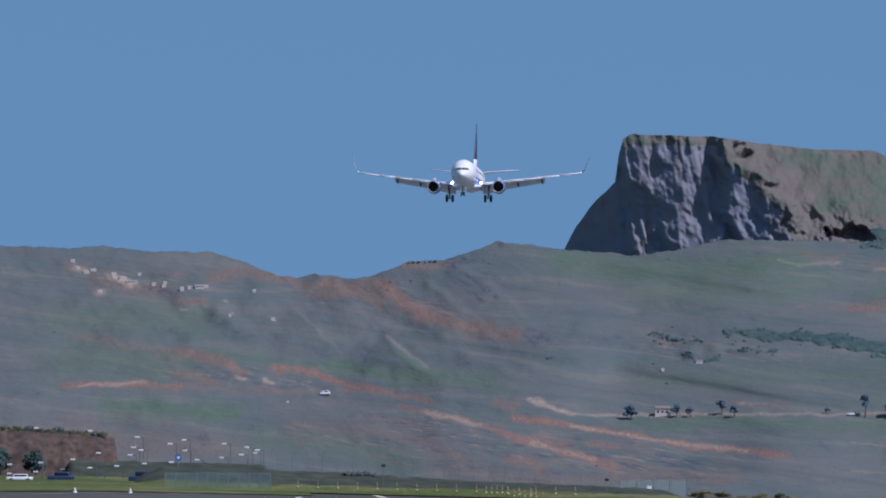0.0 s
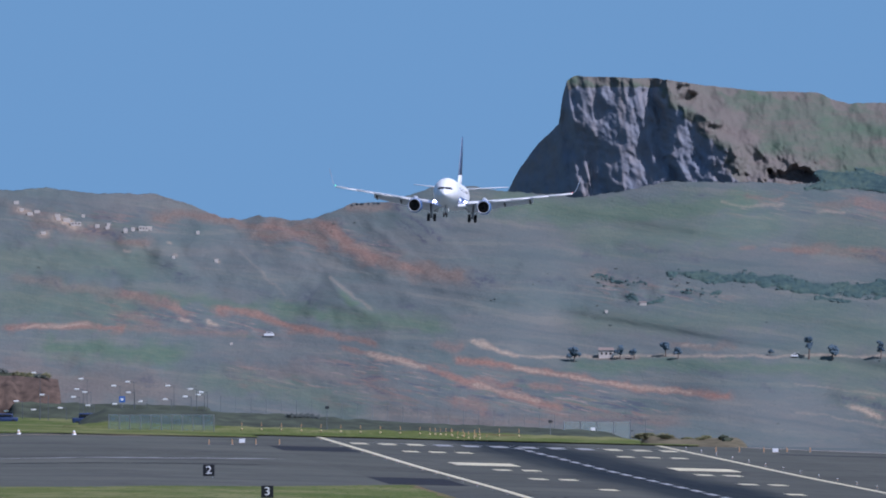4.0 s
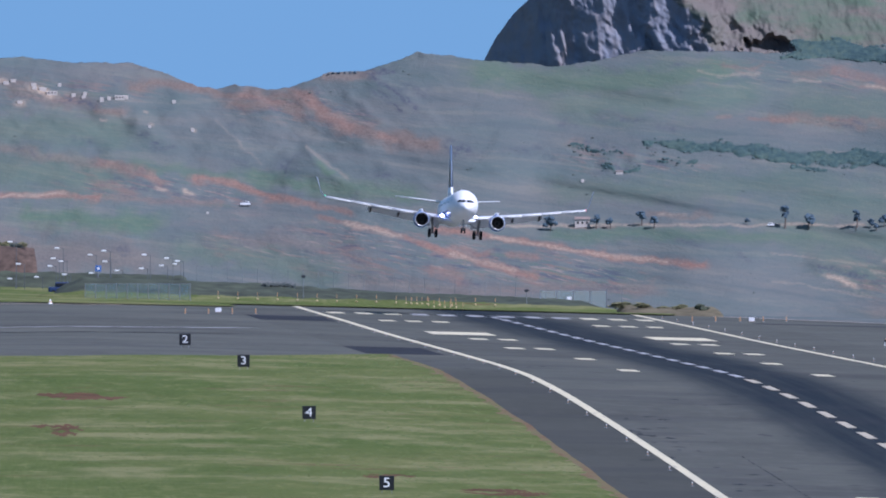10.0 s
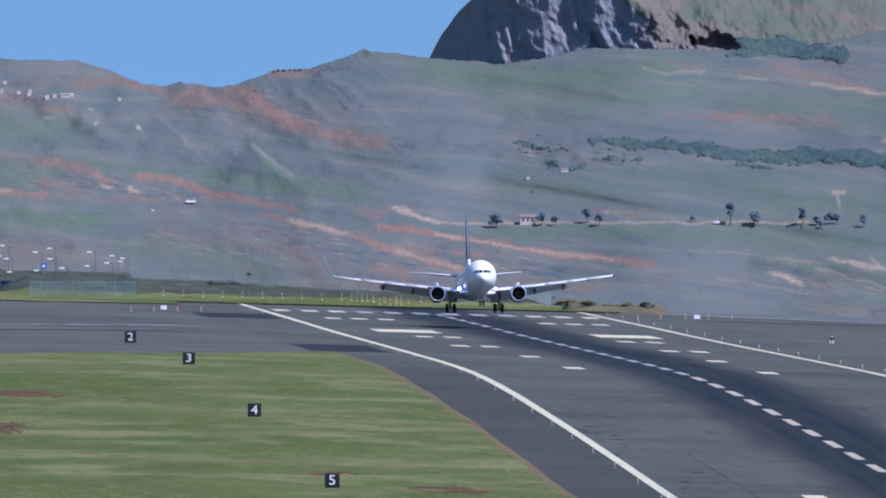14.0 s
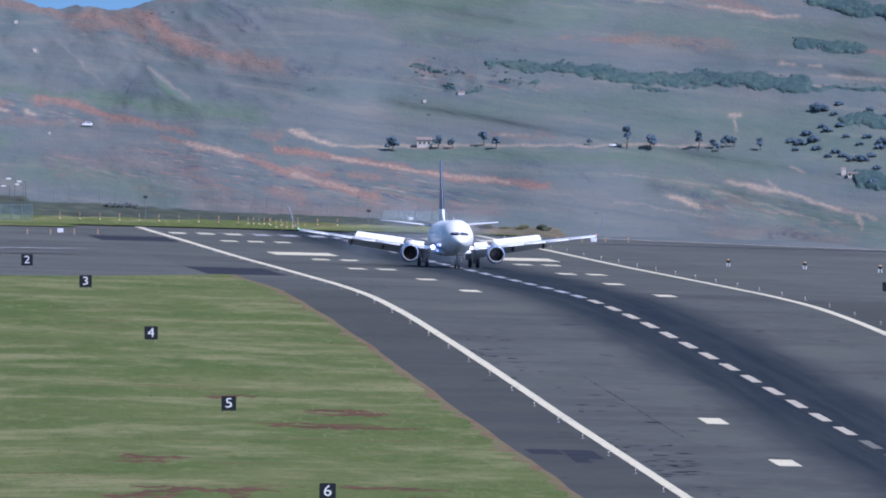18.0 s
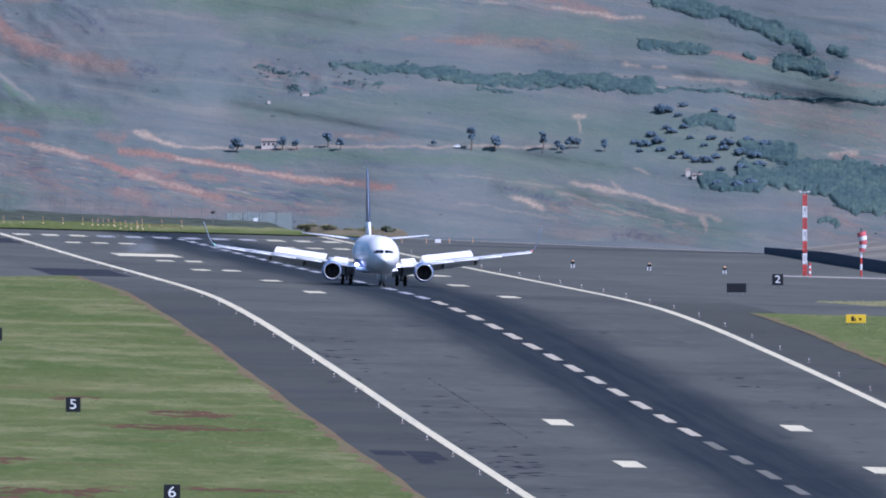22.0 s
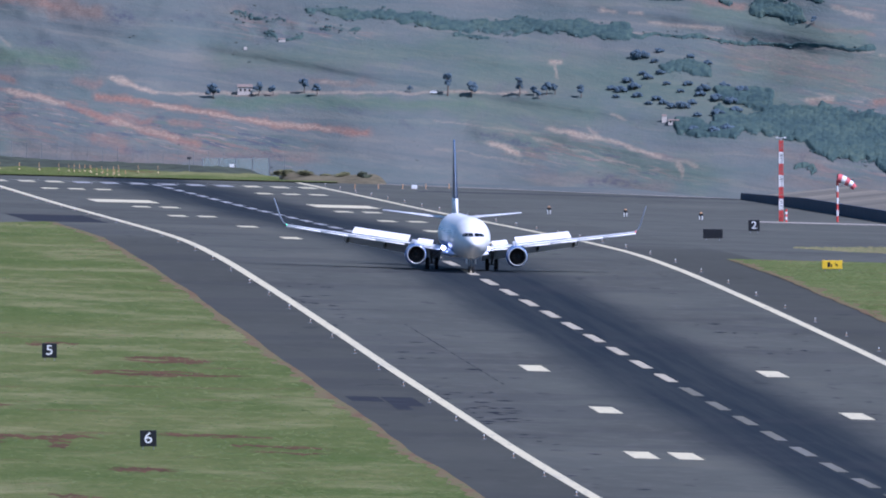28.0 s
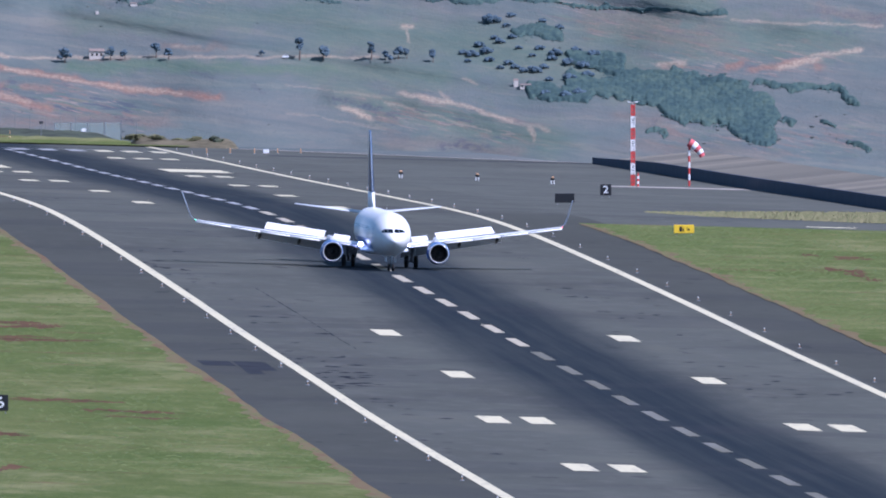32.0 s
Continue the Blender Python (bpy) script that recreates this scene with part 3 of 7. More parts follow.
def soil_streak(x0, x1, y, deep, seed):
    """A ragged streak of bare red earth in the grass."""
    n = 40
    verts = []
    for k in range(n + 1):
        u = k / n
        x = x0 + (x1 - x0) * u
        taper = min(1.0, 5 * u + 0.05, 5 * (1 - u) + 0.05)
        mid = y + deep * 0.6 * noise.noise((u * 4, seed, 1.0))
        half = deep * 0.5 * taper * (0.35 + 1.3 * abs(noise.noise((u * 9, seed, 4.0))))
        for q in (mid - half, mid + half):
            verts.append((x, q, level(x, q) + 0.042))
    faces = [(2 * k, 2 * k + 2, 2 * k + 3, 2 * k + 1) for k in range(n)]
    tagged(obj("soil_streak", verts, faces, SOIL), "streak of bare red earth in the grass", "", "", "structure")


SOIL_STREAKS = ((-44.6, -34.4, 810, 14), (-50.4, -33.3, 762, 13), (-68, -54, 543, 16), (-52.4, -47, 850, 9), (-49, -39.9, 559, 11), (-44.2, -34.9, 528, 13), (-58.1, -55.5, 531, 15), (-62.4, -52.4, 371, 14), (-75, -66, 1148, 22), (-77, -71, 1014, 24), (43.6, 50.4, 1153, 18), (40.7, 48, 1079, 25), (-66, -58, 640, 12), (-57, -48, 455, 12))
rng = random.Random(77)
for k, (x0, x1, y, deep) in enumerate(SOIL_STREAKS):
    for j in range(4):
        a = x0 + (x1 - x0) * rng.uniform(0.0, 0.45)
        b = a + (x1 - x0) * rng.uniform(0.25, 0.75)
        soil_streak(a, min(b, -31.5) if x0 < 0 else b, y + deep * rng.uniform(-0.9, 0.9), deep * rng.uniform(0.5, 1.05), 3.7 * k + 0.9 * j)

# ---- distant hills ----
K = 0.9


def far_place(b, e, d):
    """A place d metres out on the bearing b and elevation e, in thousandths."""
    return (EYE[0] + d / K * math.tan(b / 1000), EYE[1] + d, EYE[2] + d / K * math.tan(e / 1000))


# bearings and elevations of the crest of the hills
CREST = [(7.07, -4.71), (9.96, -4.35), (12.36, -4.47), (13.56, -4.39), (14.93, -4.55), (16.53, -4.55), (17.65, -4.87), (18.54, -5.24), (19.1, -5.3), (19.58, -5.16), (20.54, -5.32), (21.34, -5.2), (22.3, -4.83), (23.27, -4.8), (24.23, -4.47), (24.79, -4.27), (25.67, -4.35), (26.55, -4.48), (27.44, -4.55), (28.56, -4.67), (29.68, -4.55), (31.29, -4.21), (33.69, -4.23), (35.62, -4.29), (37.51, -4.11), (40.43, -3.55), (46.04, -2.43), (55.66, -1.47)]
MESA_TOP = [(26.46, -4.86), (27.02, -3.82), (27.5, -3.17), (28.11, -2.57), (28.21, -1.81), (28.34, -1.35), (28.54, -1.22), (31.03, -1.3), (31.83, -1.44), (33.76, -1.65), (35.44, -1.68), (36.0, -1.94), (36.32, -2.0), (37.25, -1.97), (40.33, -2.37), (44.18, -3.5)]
PATCHES, WOODS, SPURS = [], [], []


def patch(kind, width, amount, *pts):
    """A streak on the hillside: bare earth, rock, lush grass, or painted light and shade."""
    PATCHES.append((kind, width, amount, pts))


def wood(width, *pts):
    """A belt of woodland on the hillside."""
    WOODS.append((width, pts))


def spur(tall, left, right, *pts):
    """A spur of the hill whose crest runs down along pts."""
    SPURS.append((tall, left, right, pts))


# spurs: height, breadth of the two sides, line of the crest
spur(4.5, 1.20, 0.42, (17.65, -5.28), (18.78, -6.04), (19.58, -6.68), (20.46, -7.56))
spur(2.4, 1.36, 0.3, (23.14, -4.93), (23.59, -5.0), (24.15, -5.36), (25.03, -6.04), (25.99, -6.92))
spur(3.0, 0.96, 0.80, (13.32, -4.51), (14.77, -4.87), (16.37, -5.8), (17.65, -7.0))
spur(3.5, 0.88, 0.64, (19.42, -5.19), (20.06, -5.96), (20.86, -7.0))
spur(1.0, 0.96, 0.64, (21.34, -5.12), (22.14, -6.04), (23.43, -6.92), (24.71, -7.64))
spur(1.0, 1.12, 0.72, (26.83, -6.73), (27.35, -7.08), (28.16, -7.64))
spur(3.0, 0.80, 0.72, (15.73, -6.92), (17.17, -7.64), (18.78, -8.04))
spur(3.0, 0.72, 0.64, (14.29, -9.17), (16.05, -9.73), (17.65, -10.13))
spur(3.0, 0.96, 0.64, (22.62, -9.25), (24.87, -9.97), (26.79, -10.77))
spur(1.5, 0.96, 0.96, (28.88, -9.49), (31.6, -9.89), (34.81, -10.45))
spur(1.5, 0.80, 0.96, (31.28, -9.25), (34.01, -9.57), (37.06, -10.13))
spur(2.0, 0.64, 0.96, (35.68, -10.28), (37.45, -10.68), (39.53, -11.4))
spur(2.4, 0.72, 0.64, (37.93, -10.2), (39.85, -10.6), (41.94, -11.32), (43.54, -11.72))
spur(1.5, 0.80, 0.96, (41.13, -5.47), (43.54, -6.11), (47.23, -7.07))
spur(1.2, 0.80, 0.96, (39.21, -6.35), (41.94, -6.91), (44.66, -7.39))
spur(1.2, 0.64, 0.96, (34.78, -6.11), (36.64, -6.51), (39.05, -6.75))
spur(2.2, 0.64, 0.22, (15.49, -4.71), (16.53, -5.56), (17.73, -6.84))
spur(2.0, 0.64, 0.22, (14.29, -5.88), (15.41, -6.47), (16.53, -7.16))
spur(2.0, 0.56, 0.22, (16.61, -6.04), (17.49, -6.68), (18.45, -7.32))
spur(2.0, 0.58, 0.22, (20.06, -5.32), (20.7, -6.12), (21.34, -6.79))
spur(2.2, 0.64, 0.22, (22.62, -5.32), (23.59, -6.12), (24.39, -6.6))
spur(1.8, 0.64, 0.29, (12.68, -5.8), (13.64, -6.44), (14.93, -6.92))
spur(1.8, 0.64, 0.26, (23.59, -7.4), (24.71, -7.8), (25.67, -8.36))
spur(1.6, 0.64, 0.26, (19.1, -8.84), (20.7, -9.41), (22.3, -10.13))
spur(1.6, 0.64, 0.26, (14.93, -8.84), (16.21, -9.25), (17.65, -9.49))
# bare earth, rock and lush grass, with some hillside light and shade painted in
patch("pale", 0.112, 0.9, (13.74, -5.22), (14.12, -5.38), (14.53, -5.48))
patch("pale", 0.080, 0.7, (13.32, -5.73), (13.72, -5.65))
patch("pale", 0.064, 0.7, (12.68, -4.96), (13.13, -5.16))
patch("brown", 0.256, 0.6, (12.36, -4.84), (13.32, -5.32), (14.45, -5.61), (15.57, -5.67))
patch("rock", 0.080, 0.75, (14.69, -5.61), (15.33, -5.7), (15.81, -5.81))
patch("brown", 0.144, 0.8, (15.49, -5.8), (16.21, -5.96), (16.56, -5.89))
patch("rock", 0.064, 0.5, (13.0, -4.71), (13.36, -4.87))
patch("brown", 0.192, 0.9, (16.37, -5.28), (17.49, -5.12), (18.33, -5.25), (19.42, -5.48), (20.7, -5.51), (21.82, -5.61))
patch("brown", 0.224, 0.85, (19.26, -5.72), (20.06, -5.8), (20.86, -5.8), (21.58, -6.04))
patch("red", 0.080, 0.45, (19.66, -5.44), (20.38, -5.61), (20.86, -5.73))
patch("brown", 0.256, 0.9, (21.1, -5.32), (21.82, -5.88), (22.62, -6.36), (23.59, -6.65), (24.55, -6.79), (25.51, -6.95))
patch("red", 0.144, 0.5, (21.34, -5.35), (21.74, -5.72), (22.3, -6.04), (23.02, -6.47))
patch("red", 0.096, 0.4, (23.59, -6.6), (24.23, -6.79))
patch("brown", 0.160, 0.7, (21.98, -5.03), (22.78, -4.93), (23.59, -4.84))
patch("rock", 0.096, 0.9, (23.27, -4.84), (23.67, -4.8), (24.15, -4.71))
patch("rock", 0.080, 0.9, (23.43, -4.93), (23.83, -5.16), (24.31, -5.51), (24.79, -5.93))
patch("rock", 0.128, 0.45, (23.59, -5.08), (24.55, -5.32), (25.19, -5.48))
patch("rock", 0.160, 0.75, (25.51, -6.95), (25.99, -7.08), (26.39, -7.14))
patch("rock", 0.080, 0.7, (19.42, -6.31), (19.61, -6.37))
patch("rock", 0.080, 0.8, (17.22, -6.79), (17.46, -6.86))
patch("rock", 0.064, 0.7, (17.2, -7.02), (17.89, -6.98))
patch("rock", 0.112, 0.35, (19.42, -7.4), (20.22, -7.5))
# dark west flank of the lone cone, its shade put into the colour
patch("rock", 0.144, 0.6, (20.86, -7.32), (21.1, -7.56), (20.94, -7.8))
# sunlit crests of the cone and a spur, painted as pale lines
patch("pale", 0.035, 0.32, (21.58, -6.9), (22.14, -7.32), (22.86, -7.9))
patch("pale", 0.035, 0.2, (19.02, -6.2), (19.66, -6.76), (20.38, -7.47))
patch("brown", 0.192, 0.5, (12.68, -6.92), (13.8, -7.11), (14.93, -7.37), (16.05, -7.56))
patch("rock", 0.096, 0.35, (13.32, -7.0), (14.45, -7.24))
patch("red", 0.096, 0.8, (12.36, -8.4), (13.32, -8.35), (14.77, -8.32), (15.81, -8.4))
patch("pale", 0.040, 0.6, (12.84, -8.4), (13.32, -8.33), (14.77, -8.27))
patch("red", 0.080, 0.35, (15.81, -8.4), (17.49, -8.48), (19.26, -8.52))
patch("red", 0.128, 0.55, (15.57, -7.32), (16.37, -7.48), (17.17, -7.75), (17.65, -8.01))
patch("red", 0.144, 0.4, (15.49, -7.91), (16.21, -8.12), (16.85, -8.36))
patch("rock", 0.128, 0.6, (15.97, -7.85), (16.61, -8.07), (17.33, -8.17))
patch("pale", 0.040, 0.7, (17.33, -8.11), (17.68, -8.2))
patch("pale", 0.056, 0.8, (18.13, -8.17), (18.49, -8.27))
patch("rock", 0.064, 0.6, (17.73, -8.27), (18.78, -8.38))
patch("red", 0.096, 0.85, (18.37, -7.85), (19.1, -7.9), (19.66, -8.01), (20.09, -8.2), (20.7, -8.4), (21.5, -8.49))
patch("red", 0.064, 0.6, (19.26, -7.95), (19.9, -8.11), (20.38, -8.32))
patch("rock", 0.096, 0.5, (18.78, -8.36), (19.42, -8.33), (20.06, -8.52))
patch("lush", 0.352, 0.9, (13.32, -8.88), (15.25, -9.0), (17.49, -9.17))
patch("lush", 0.288, 0.8, (19.74, -7.75), (21.34, -8.01), (23.59, -8.24), (25.03, -8.36))
patch("lush", 0.192, 0.6, (16.53, -7.43), (18.45, -7.69), (19.74, -7.8))
patch("brown", 0.320, 0.35, (18.78, -9.49), (21.34, -9.65), (23.59, -10.29))
patch("rock", 0.096, 0.45, (17.65, -9.49), (18.13, -9.55))
patch("rock", 0.112, 0.45, (16.13, -9.81), (16.69, -9.97))
patch("rock", 0.080, 0.4, (20.38, -9.25), (21.34, -9.33))
patch("red", 0.080, 0.65, (20.38, -8.4), (21.34, -8.52), (22.3, -8.65), (22.94, -8.84))
patch("red", 0.072, 0.7, (21.98, -8.92), (22.62, -9.1), (23.91, -9.36), (24.55, -9.55))
patch("pale", 0.056, 0.7, (22.62, -9.12), (23.43, -9.26), (24.31, -9.49))
patch("red", 0.096, 0.8, (24.31, -9.49), (25.19, -9.81), (26.15, -10.1), (27.11, -10.37), (28.24, -10.69))
patch("pale", 0.048, 0.55, (25.67, -9.97), (26.79, -10.26), (27.6, -10.48))
patch("red", 0.096, 0.6, (25.67, -9.77), (26.47, -10.0), (26.87, -9.93))
patch("red", 0.112, 0.45, (24.55, -8.84), (25.19, -8.97), (25.51, -8.84))
patch("red", 0.144, 0.5, (25.03, -10.42), (25.67, -10.53), (26.15, -10.77))
patch("red", 0.088, 0.9, (25.19, -9.25), (25.99, -9.36), (27.6, -9.61), (29.04, -9.87), (30.8, -10.13), (32.25, -10.26), (33.05, -10.35))
patch("pale", 0.048, 0.65, (26.79, -9.49), (27.76, -9.65), (29.04, -9.87), (30.48, -10.08), (31.93, -10.21))
patch("red", 0.080, 0.5, (27.27, -9.97), (28.24, -10.13))
patch("pale", 0.056, 0.9, (25.64, -8.73), (25.99, -8.84), (26.47, -9.05), (26.99, -9.17))
patch("pale", 0.032, 0.7, (26.87, -9.1), (27.76, -9.2), (28.4, -9.21))
patch("pale", 0.03, 0.7, (28.4, -9.21), (30.0, -9.18), (32.25, -9.18), (35.13, -9.18), (37.51, -9.18))
patch("red", 0.032, 0.4, (29.2, -9.23), (30.48, -9.25))
patch("brown", 0.112, 0.5, (31.28, -8.84), (32.09, -8.89), (33.21, -8.92))
patch("pale", 0.024, 0.45, (31.6, -8.88), (32.41, -8.84))
patch("lush", 0.240, 0.7, (28.4, -9.49), (30.8, -9.42), (33.21, -9.49), (36.42, -9.57))
patch("lush", 0.480, 0.4, (28.4, -8.2), (31.6, -8.2), (36.42, -7.88))
patch("rock", 0.064, 0.45, (32.09, -9.57), (32.89, -9.77))
patch("rock", 0.064, 0.4, (33.85, -9.97), (34.33, -10.21))
patch("brown", 0.224, 0.5, (26.79, -11.09), (29.36, -10.93), (31.6, -11.01))
patch("rock", 0.128, 0.5, (30.0, -10.85), (30.56, -11.09))
patch("brown", 0.320, 0.4, (22.62, -10.77), (25.51, -11.01), (27.76, -11.09))
patch("pale", 0.080, 0.95, (36.38, -10.58), (36.82, -10.74), (37.25, -10.93))
patch("rock", 0.096, 0.55, (36.09, -10.32), (36.74, -10.45), (37.51, -10.77))
patch("lush", 0.480, 0.8, (26.15, -4.76), (28.4, -5.16), (31.28, -5.08), (34.01, -4.71))
patch("lush", 0.544, 0.5, (28.4, -5.8), (32.41, -5.64), (34.81, -5.32))
patch("rock", 0.048, 0.6, (31.28, -4.8), (31.6, -4.84))
patch("rock", 0.048, 0.6, (32.05, -4.58), (32.21, -4.63))
patch("brown", 0.128, 0.6, (33.37, -4.64), (34.17, -4.71), (34.81, -4.61))
patch("pale", 0.032, 0.35, (32.73, -4.8), (33.37, -4.93), (34.49, -4.87))
patch("red", 0.048, 0.4, (33.18, -6.12), (33.69, -6.13))
patch("red", 0.064, 0.42, (34.17, -6.15), (34.81, -6.18), (35.61, -6.23))
patch("brown", 0.096, 0.6, (34.81, -6.21), (36.42, -6.31), (37.51, -6.41))
patch("rock", 0.064, 0.5, (36.42, -6.31), (37.22, -6.44))
patch("rock", 0.048, 0.45, (30.48, -6.15), (31.28, -6.23))
patch("rock", 0.064, 0.5, (31.52, -6.37), (32.09, -6.47))
patch("rock", 0.080, 0.5, (28.72, -6.28), (29.36, -6.36))
patch("red", 0.128, 0.5, (36.42, -4.8), (37.06, -4.88), (38.02, -5.16), (39.3, -5.48))
patch("pale", 0.032, 0.5, (35.45, -5.06), (36.25, -5.11))
patch("brown", 0.128, 0.55, (35.29, -4.84), (36.42, -4.9))
patch("rock", 0.112, 0.5, (29.36, -6.84), (30.16, -7.0), (30.8, -7.11))
patch("rock", 0.096, 0.5, (29.84, -7.56), (30.8, -7.53))
patch("brown", 0.144, 0.5, (29.04, -6.84), (29.68, -7.08))
patch("rock", 0.128, 0.4, (27.27, -7.0), (28.4, -7.08), (28.72, -7.4))
patch("brown", 0.160, 0.6, (34.78, -6.11), (36.64, -6.14), (38.25, -6.3))
patch("rock", 0.096, 0.6, (36.72, -6.24), (37.37, -6.3))
patch("red", 0.048, 0.32, (36.32, -6.14), (37.12, -6.24))
patch("pale", 0.040, 0.6, (37.45, -5.23), (38.89, -5.44), (40.17, -5.5))
patch("red", 0.048, 0.4, (37.29, -5.23), (39.53, -5.5))
patch("pale", 0.064, 0.7, (39.5, -6.83), (39.98, -6.88))
patch("pale", 0.040, 0.6, (40.33, -6.91), (40.73, -6.94))
patch("pale", 0.040, 0.6, (40.89, -7.15), (41.94, -7.28), (43.06, -7.36))
patch("red", 0.080, 0.65, (41.94, -6.49), (42.74, -6.62), (43.7, -6.78))
patch("pale", 0.048, 0.8, (38.06, -8.29), (38.5, -8.29))
patch("pale", 0.032, 0.5, (38.25, -8.35), (38.31, -8.76))
patch("pale", 0.035, 0.6, (39.85, -9.75), (40.33, -9.93))
patch("pale", 0.064, 0.95, (36.4, -10.6), (36.8, -10.71), (37.25, -10.86))
patch("rock", 0.096, 0.65, (36.03, -10.36), (36.8, -10.47), (37.61, -10.68), (38.01, -10.92))
patch("pale", 0.056, 0.85, (38.01, -10.17), (38.73, -10.34), (39.29, -10.44))
patch("pale", 0.048, 0.75, (39.21, -10.41), (40.01, -10.6), (40.65, -10.79), (41.29, -11.02))
patch("pale", 0.040, 0.5, (41.29, -11.02), (41.94, -11.16), (42.26, -11.32))
patch("pale", 0.048, 0.6, (41.74, -11.11), (41.87, -11.5))
patch("pale", 0.048, 0.5, (39.21, -10.15), (39.45, -10.44))
patch("pale", 0.040, 0.6, (41.53, -10.01), (42.02, -10.12))
patch("rock", 0.144, 0.7, (39.21, -11.75), (40.01, -11.69), (40.65, -11.75))
patch("brown", 0.224, 0.4, (37.61, -11.56), (39.21, -11.64), (41.45, -11.88))
patch("pale", 0.029, 0.45, (37.61, -10.44), (38.41, -10.68), (39.53, -11.0), (40.65, -11.32))
patch("pale", 0.024, 0.35, (34.78, -9.96), (36.32, -10.15), (37.61, -10.31))
patch("pale", 0.024, 0.3, (34.78, -10.76), (36.16, -10.95), (37.61, -11.24))
patch("lush", 0.480, 0.5, (34.78, -9.48), (37.45, -9.64), (39.69, -9.8))
patch("brown", 0.480, 0.4, (43.06, -7.87), (45.14, -8.35), (47.36, -8.84))
patch("pale", 0.048, 0.55, (45.3, -9.4), (46.19, -9.28))
patch("pale", 0.026, 0.5, (40.33, -7.47), (43.06, -7.68), (45.46, -7.91), (47.36, -8.03))
patch("red", 0.048, 0.4, (44.66, -6.91), (45.94, -7.39), (47.36, -7.55))
patch("lush", 0.384, 0.5, (41.94, -6.75), (44.66, -7.23), (47.36, -7.87))
patch("pale", 0.064, 0.5, (46.11, -6.75), (47.36, -7.07))
patch("rock", 0.128, 0.35, (45.94, -5.79), (47.36, -6.11))
patch("red", 0.096, 0.75, (47.18, -9.52), (47.5, -9.42), (47.82, -9.33))
patch("red", 0.080, 0.7, (47.9, -9.58), (48.79, -9.42), (49.75, -9.26))
patch("pale", 0.072, 0.8, (48.79, -9.49), (49.59, -9.33), (50.07, -9.2))
patch("pale", 0.048, 0.75, (49.75, -9.14), (50.39, -9.07), (51.19, -8.97))
patch("red", 0.096, 0.6, (49.75, -9.42), (50.07, -9.46))
patch("pale", 0.064, 0.6, (45.71, -9.33), (46.19, -9.36))
patch("red", 0.080, 0.4, (45.42, -9.42), (46.14, -9.46))
patch("pale", 0.040, 0.6, (41.7, -11.22), (41.86, -11.57))
patch("brown", 0.224, 0.5, (49.75, -7.85), (50.71, -7.98), (51.8, -8.11))
patch("rock", 0.112, 0.35, (49.75, -7.85), (51.8, -8.11))
patch("pale", 0.026, 0.6, (47.5, -8.11), (49.11, -8.21), (50.71, -8.25), (51.8, -8.29))
patch("rock", 0.112, 0.5, (50.23, -8.49), (51.03, -8.46))
patch("rock", 0.096, 0.5, (45.26, -10.98), (45.58, -11.38))
patch("brown", 0.192, 0.4, (44.13, -10.74), (45.42, -11.14), (45.9, -11.38))
patch("brown", 0.192, 0.35, (44.29, -11.62), (46.7, -11.78), (49.11, -12.02))
patch("broken", 0.720, 1.0, (21.34, -9.49), (24.55, -9.97), (28.08, -10.45), (31.28, -10.77))
patch("broken", 0.480, 0.8, (14.77, -8.04), (17.65, -8.04), (20.38, -8.52))
patch("broken", 0.480, 0.6, (18.45, -9.49), (21.98, -10.13), (24.55, -10.77))
patch("broken", 0.448, 0.8, (12.68, -5.32), (14.93, -5.48), (17.17, -5.32))
patch("broken", 0.480, 0.9, (19.26, -5.64), (21.34, -5.64), (23.59, -6.52))
patch("broken", 0.352, 0.7, (29.04, -7.24), (30.8, -7.32), (32.89, -7.56))
patch("broken", 0.640, 0.7, (36.64, -10.6), (39.21, -10.92), (41.94, -11.4))
patch("broken", 0.640, 0.6, (42.26, -7.87), (44.66, -8.35), (47.36, -8.84))
patch("broken", 0.640, 0.7, (45.1, -9.46), (47.98, -9.3), (50.71, -9.3))
patch("broken", 0.640, 0.6, (45.1, -11.38), (48.3, -11.7), (51.67, -11.38))
patch("broken", 0.480, 0.5, (45.94, -6.11), (46.91, -6.59), (47.36, -7.23))
patch("broken", 0.480, 0.5, (32.89, -4.84), (34.81, -4.84), (37.38, -5.08))
patch("lush", 0.960, 0.45, (35.04, -8.35), (39.85, -8.84), (46.27, -9.96))
patch("lush", 0.800, 0.45, (42.69, -8.49), (46.7, -8.65), (51.35, -8.65))
patch("lush", 0.640, 0.45, (35.04, -5.63), (38.25, -5.87), (42.26, -6.11))
patch("lush", 0.640, 0.4, (35.84, -9.96), (39.85, -11.08), (43.06, -11.72))
# the cone again: shaded west flank painted dark, lit east flank painted green
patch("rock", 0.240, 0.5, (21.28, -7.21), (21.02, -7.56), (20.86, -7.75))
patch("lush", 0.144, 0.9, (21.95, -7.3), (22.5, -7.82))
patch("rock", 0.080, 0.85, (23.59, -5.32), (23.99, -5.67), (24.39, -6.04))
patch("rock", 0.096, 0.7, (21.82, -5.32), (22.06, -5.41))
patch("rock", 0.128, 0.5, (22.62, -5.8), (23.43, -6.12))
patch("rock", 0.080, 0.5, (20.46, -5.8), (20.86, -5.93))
patch("rock", 0.064, 0.5, (14.93, -6.68), (15.57, -6.84))
patch("rock", 0.080, 0.5, (16.69, -6.57), (17.17, -6.6))
patch("rock", 0.096, 0.5, (23.43, -7.72), (24.07, -7.8))
patch("rock", 0.080, 0.6, (31.28, -7.4), (32.09, -7.43))
patch("rock", 0.080, 0.5, (24.55, -10.29), (25.19, -10.32))
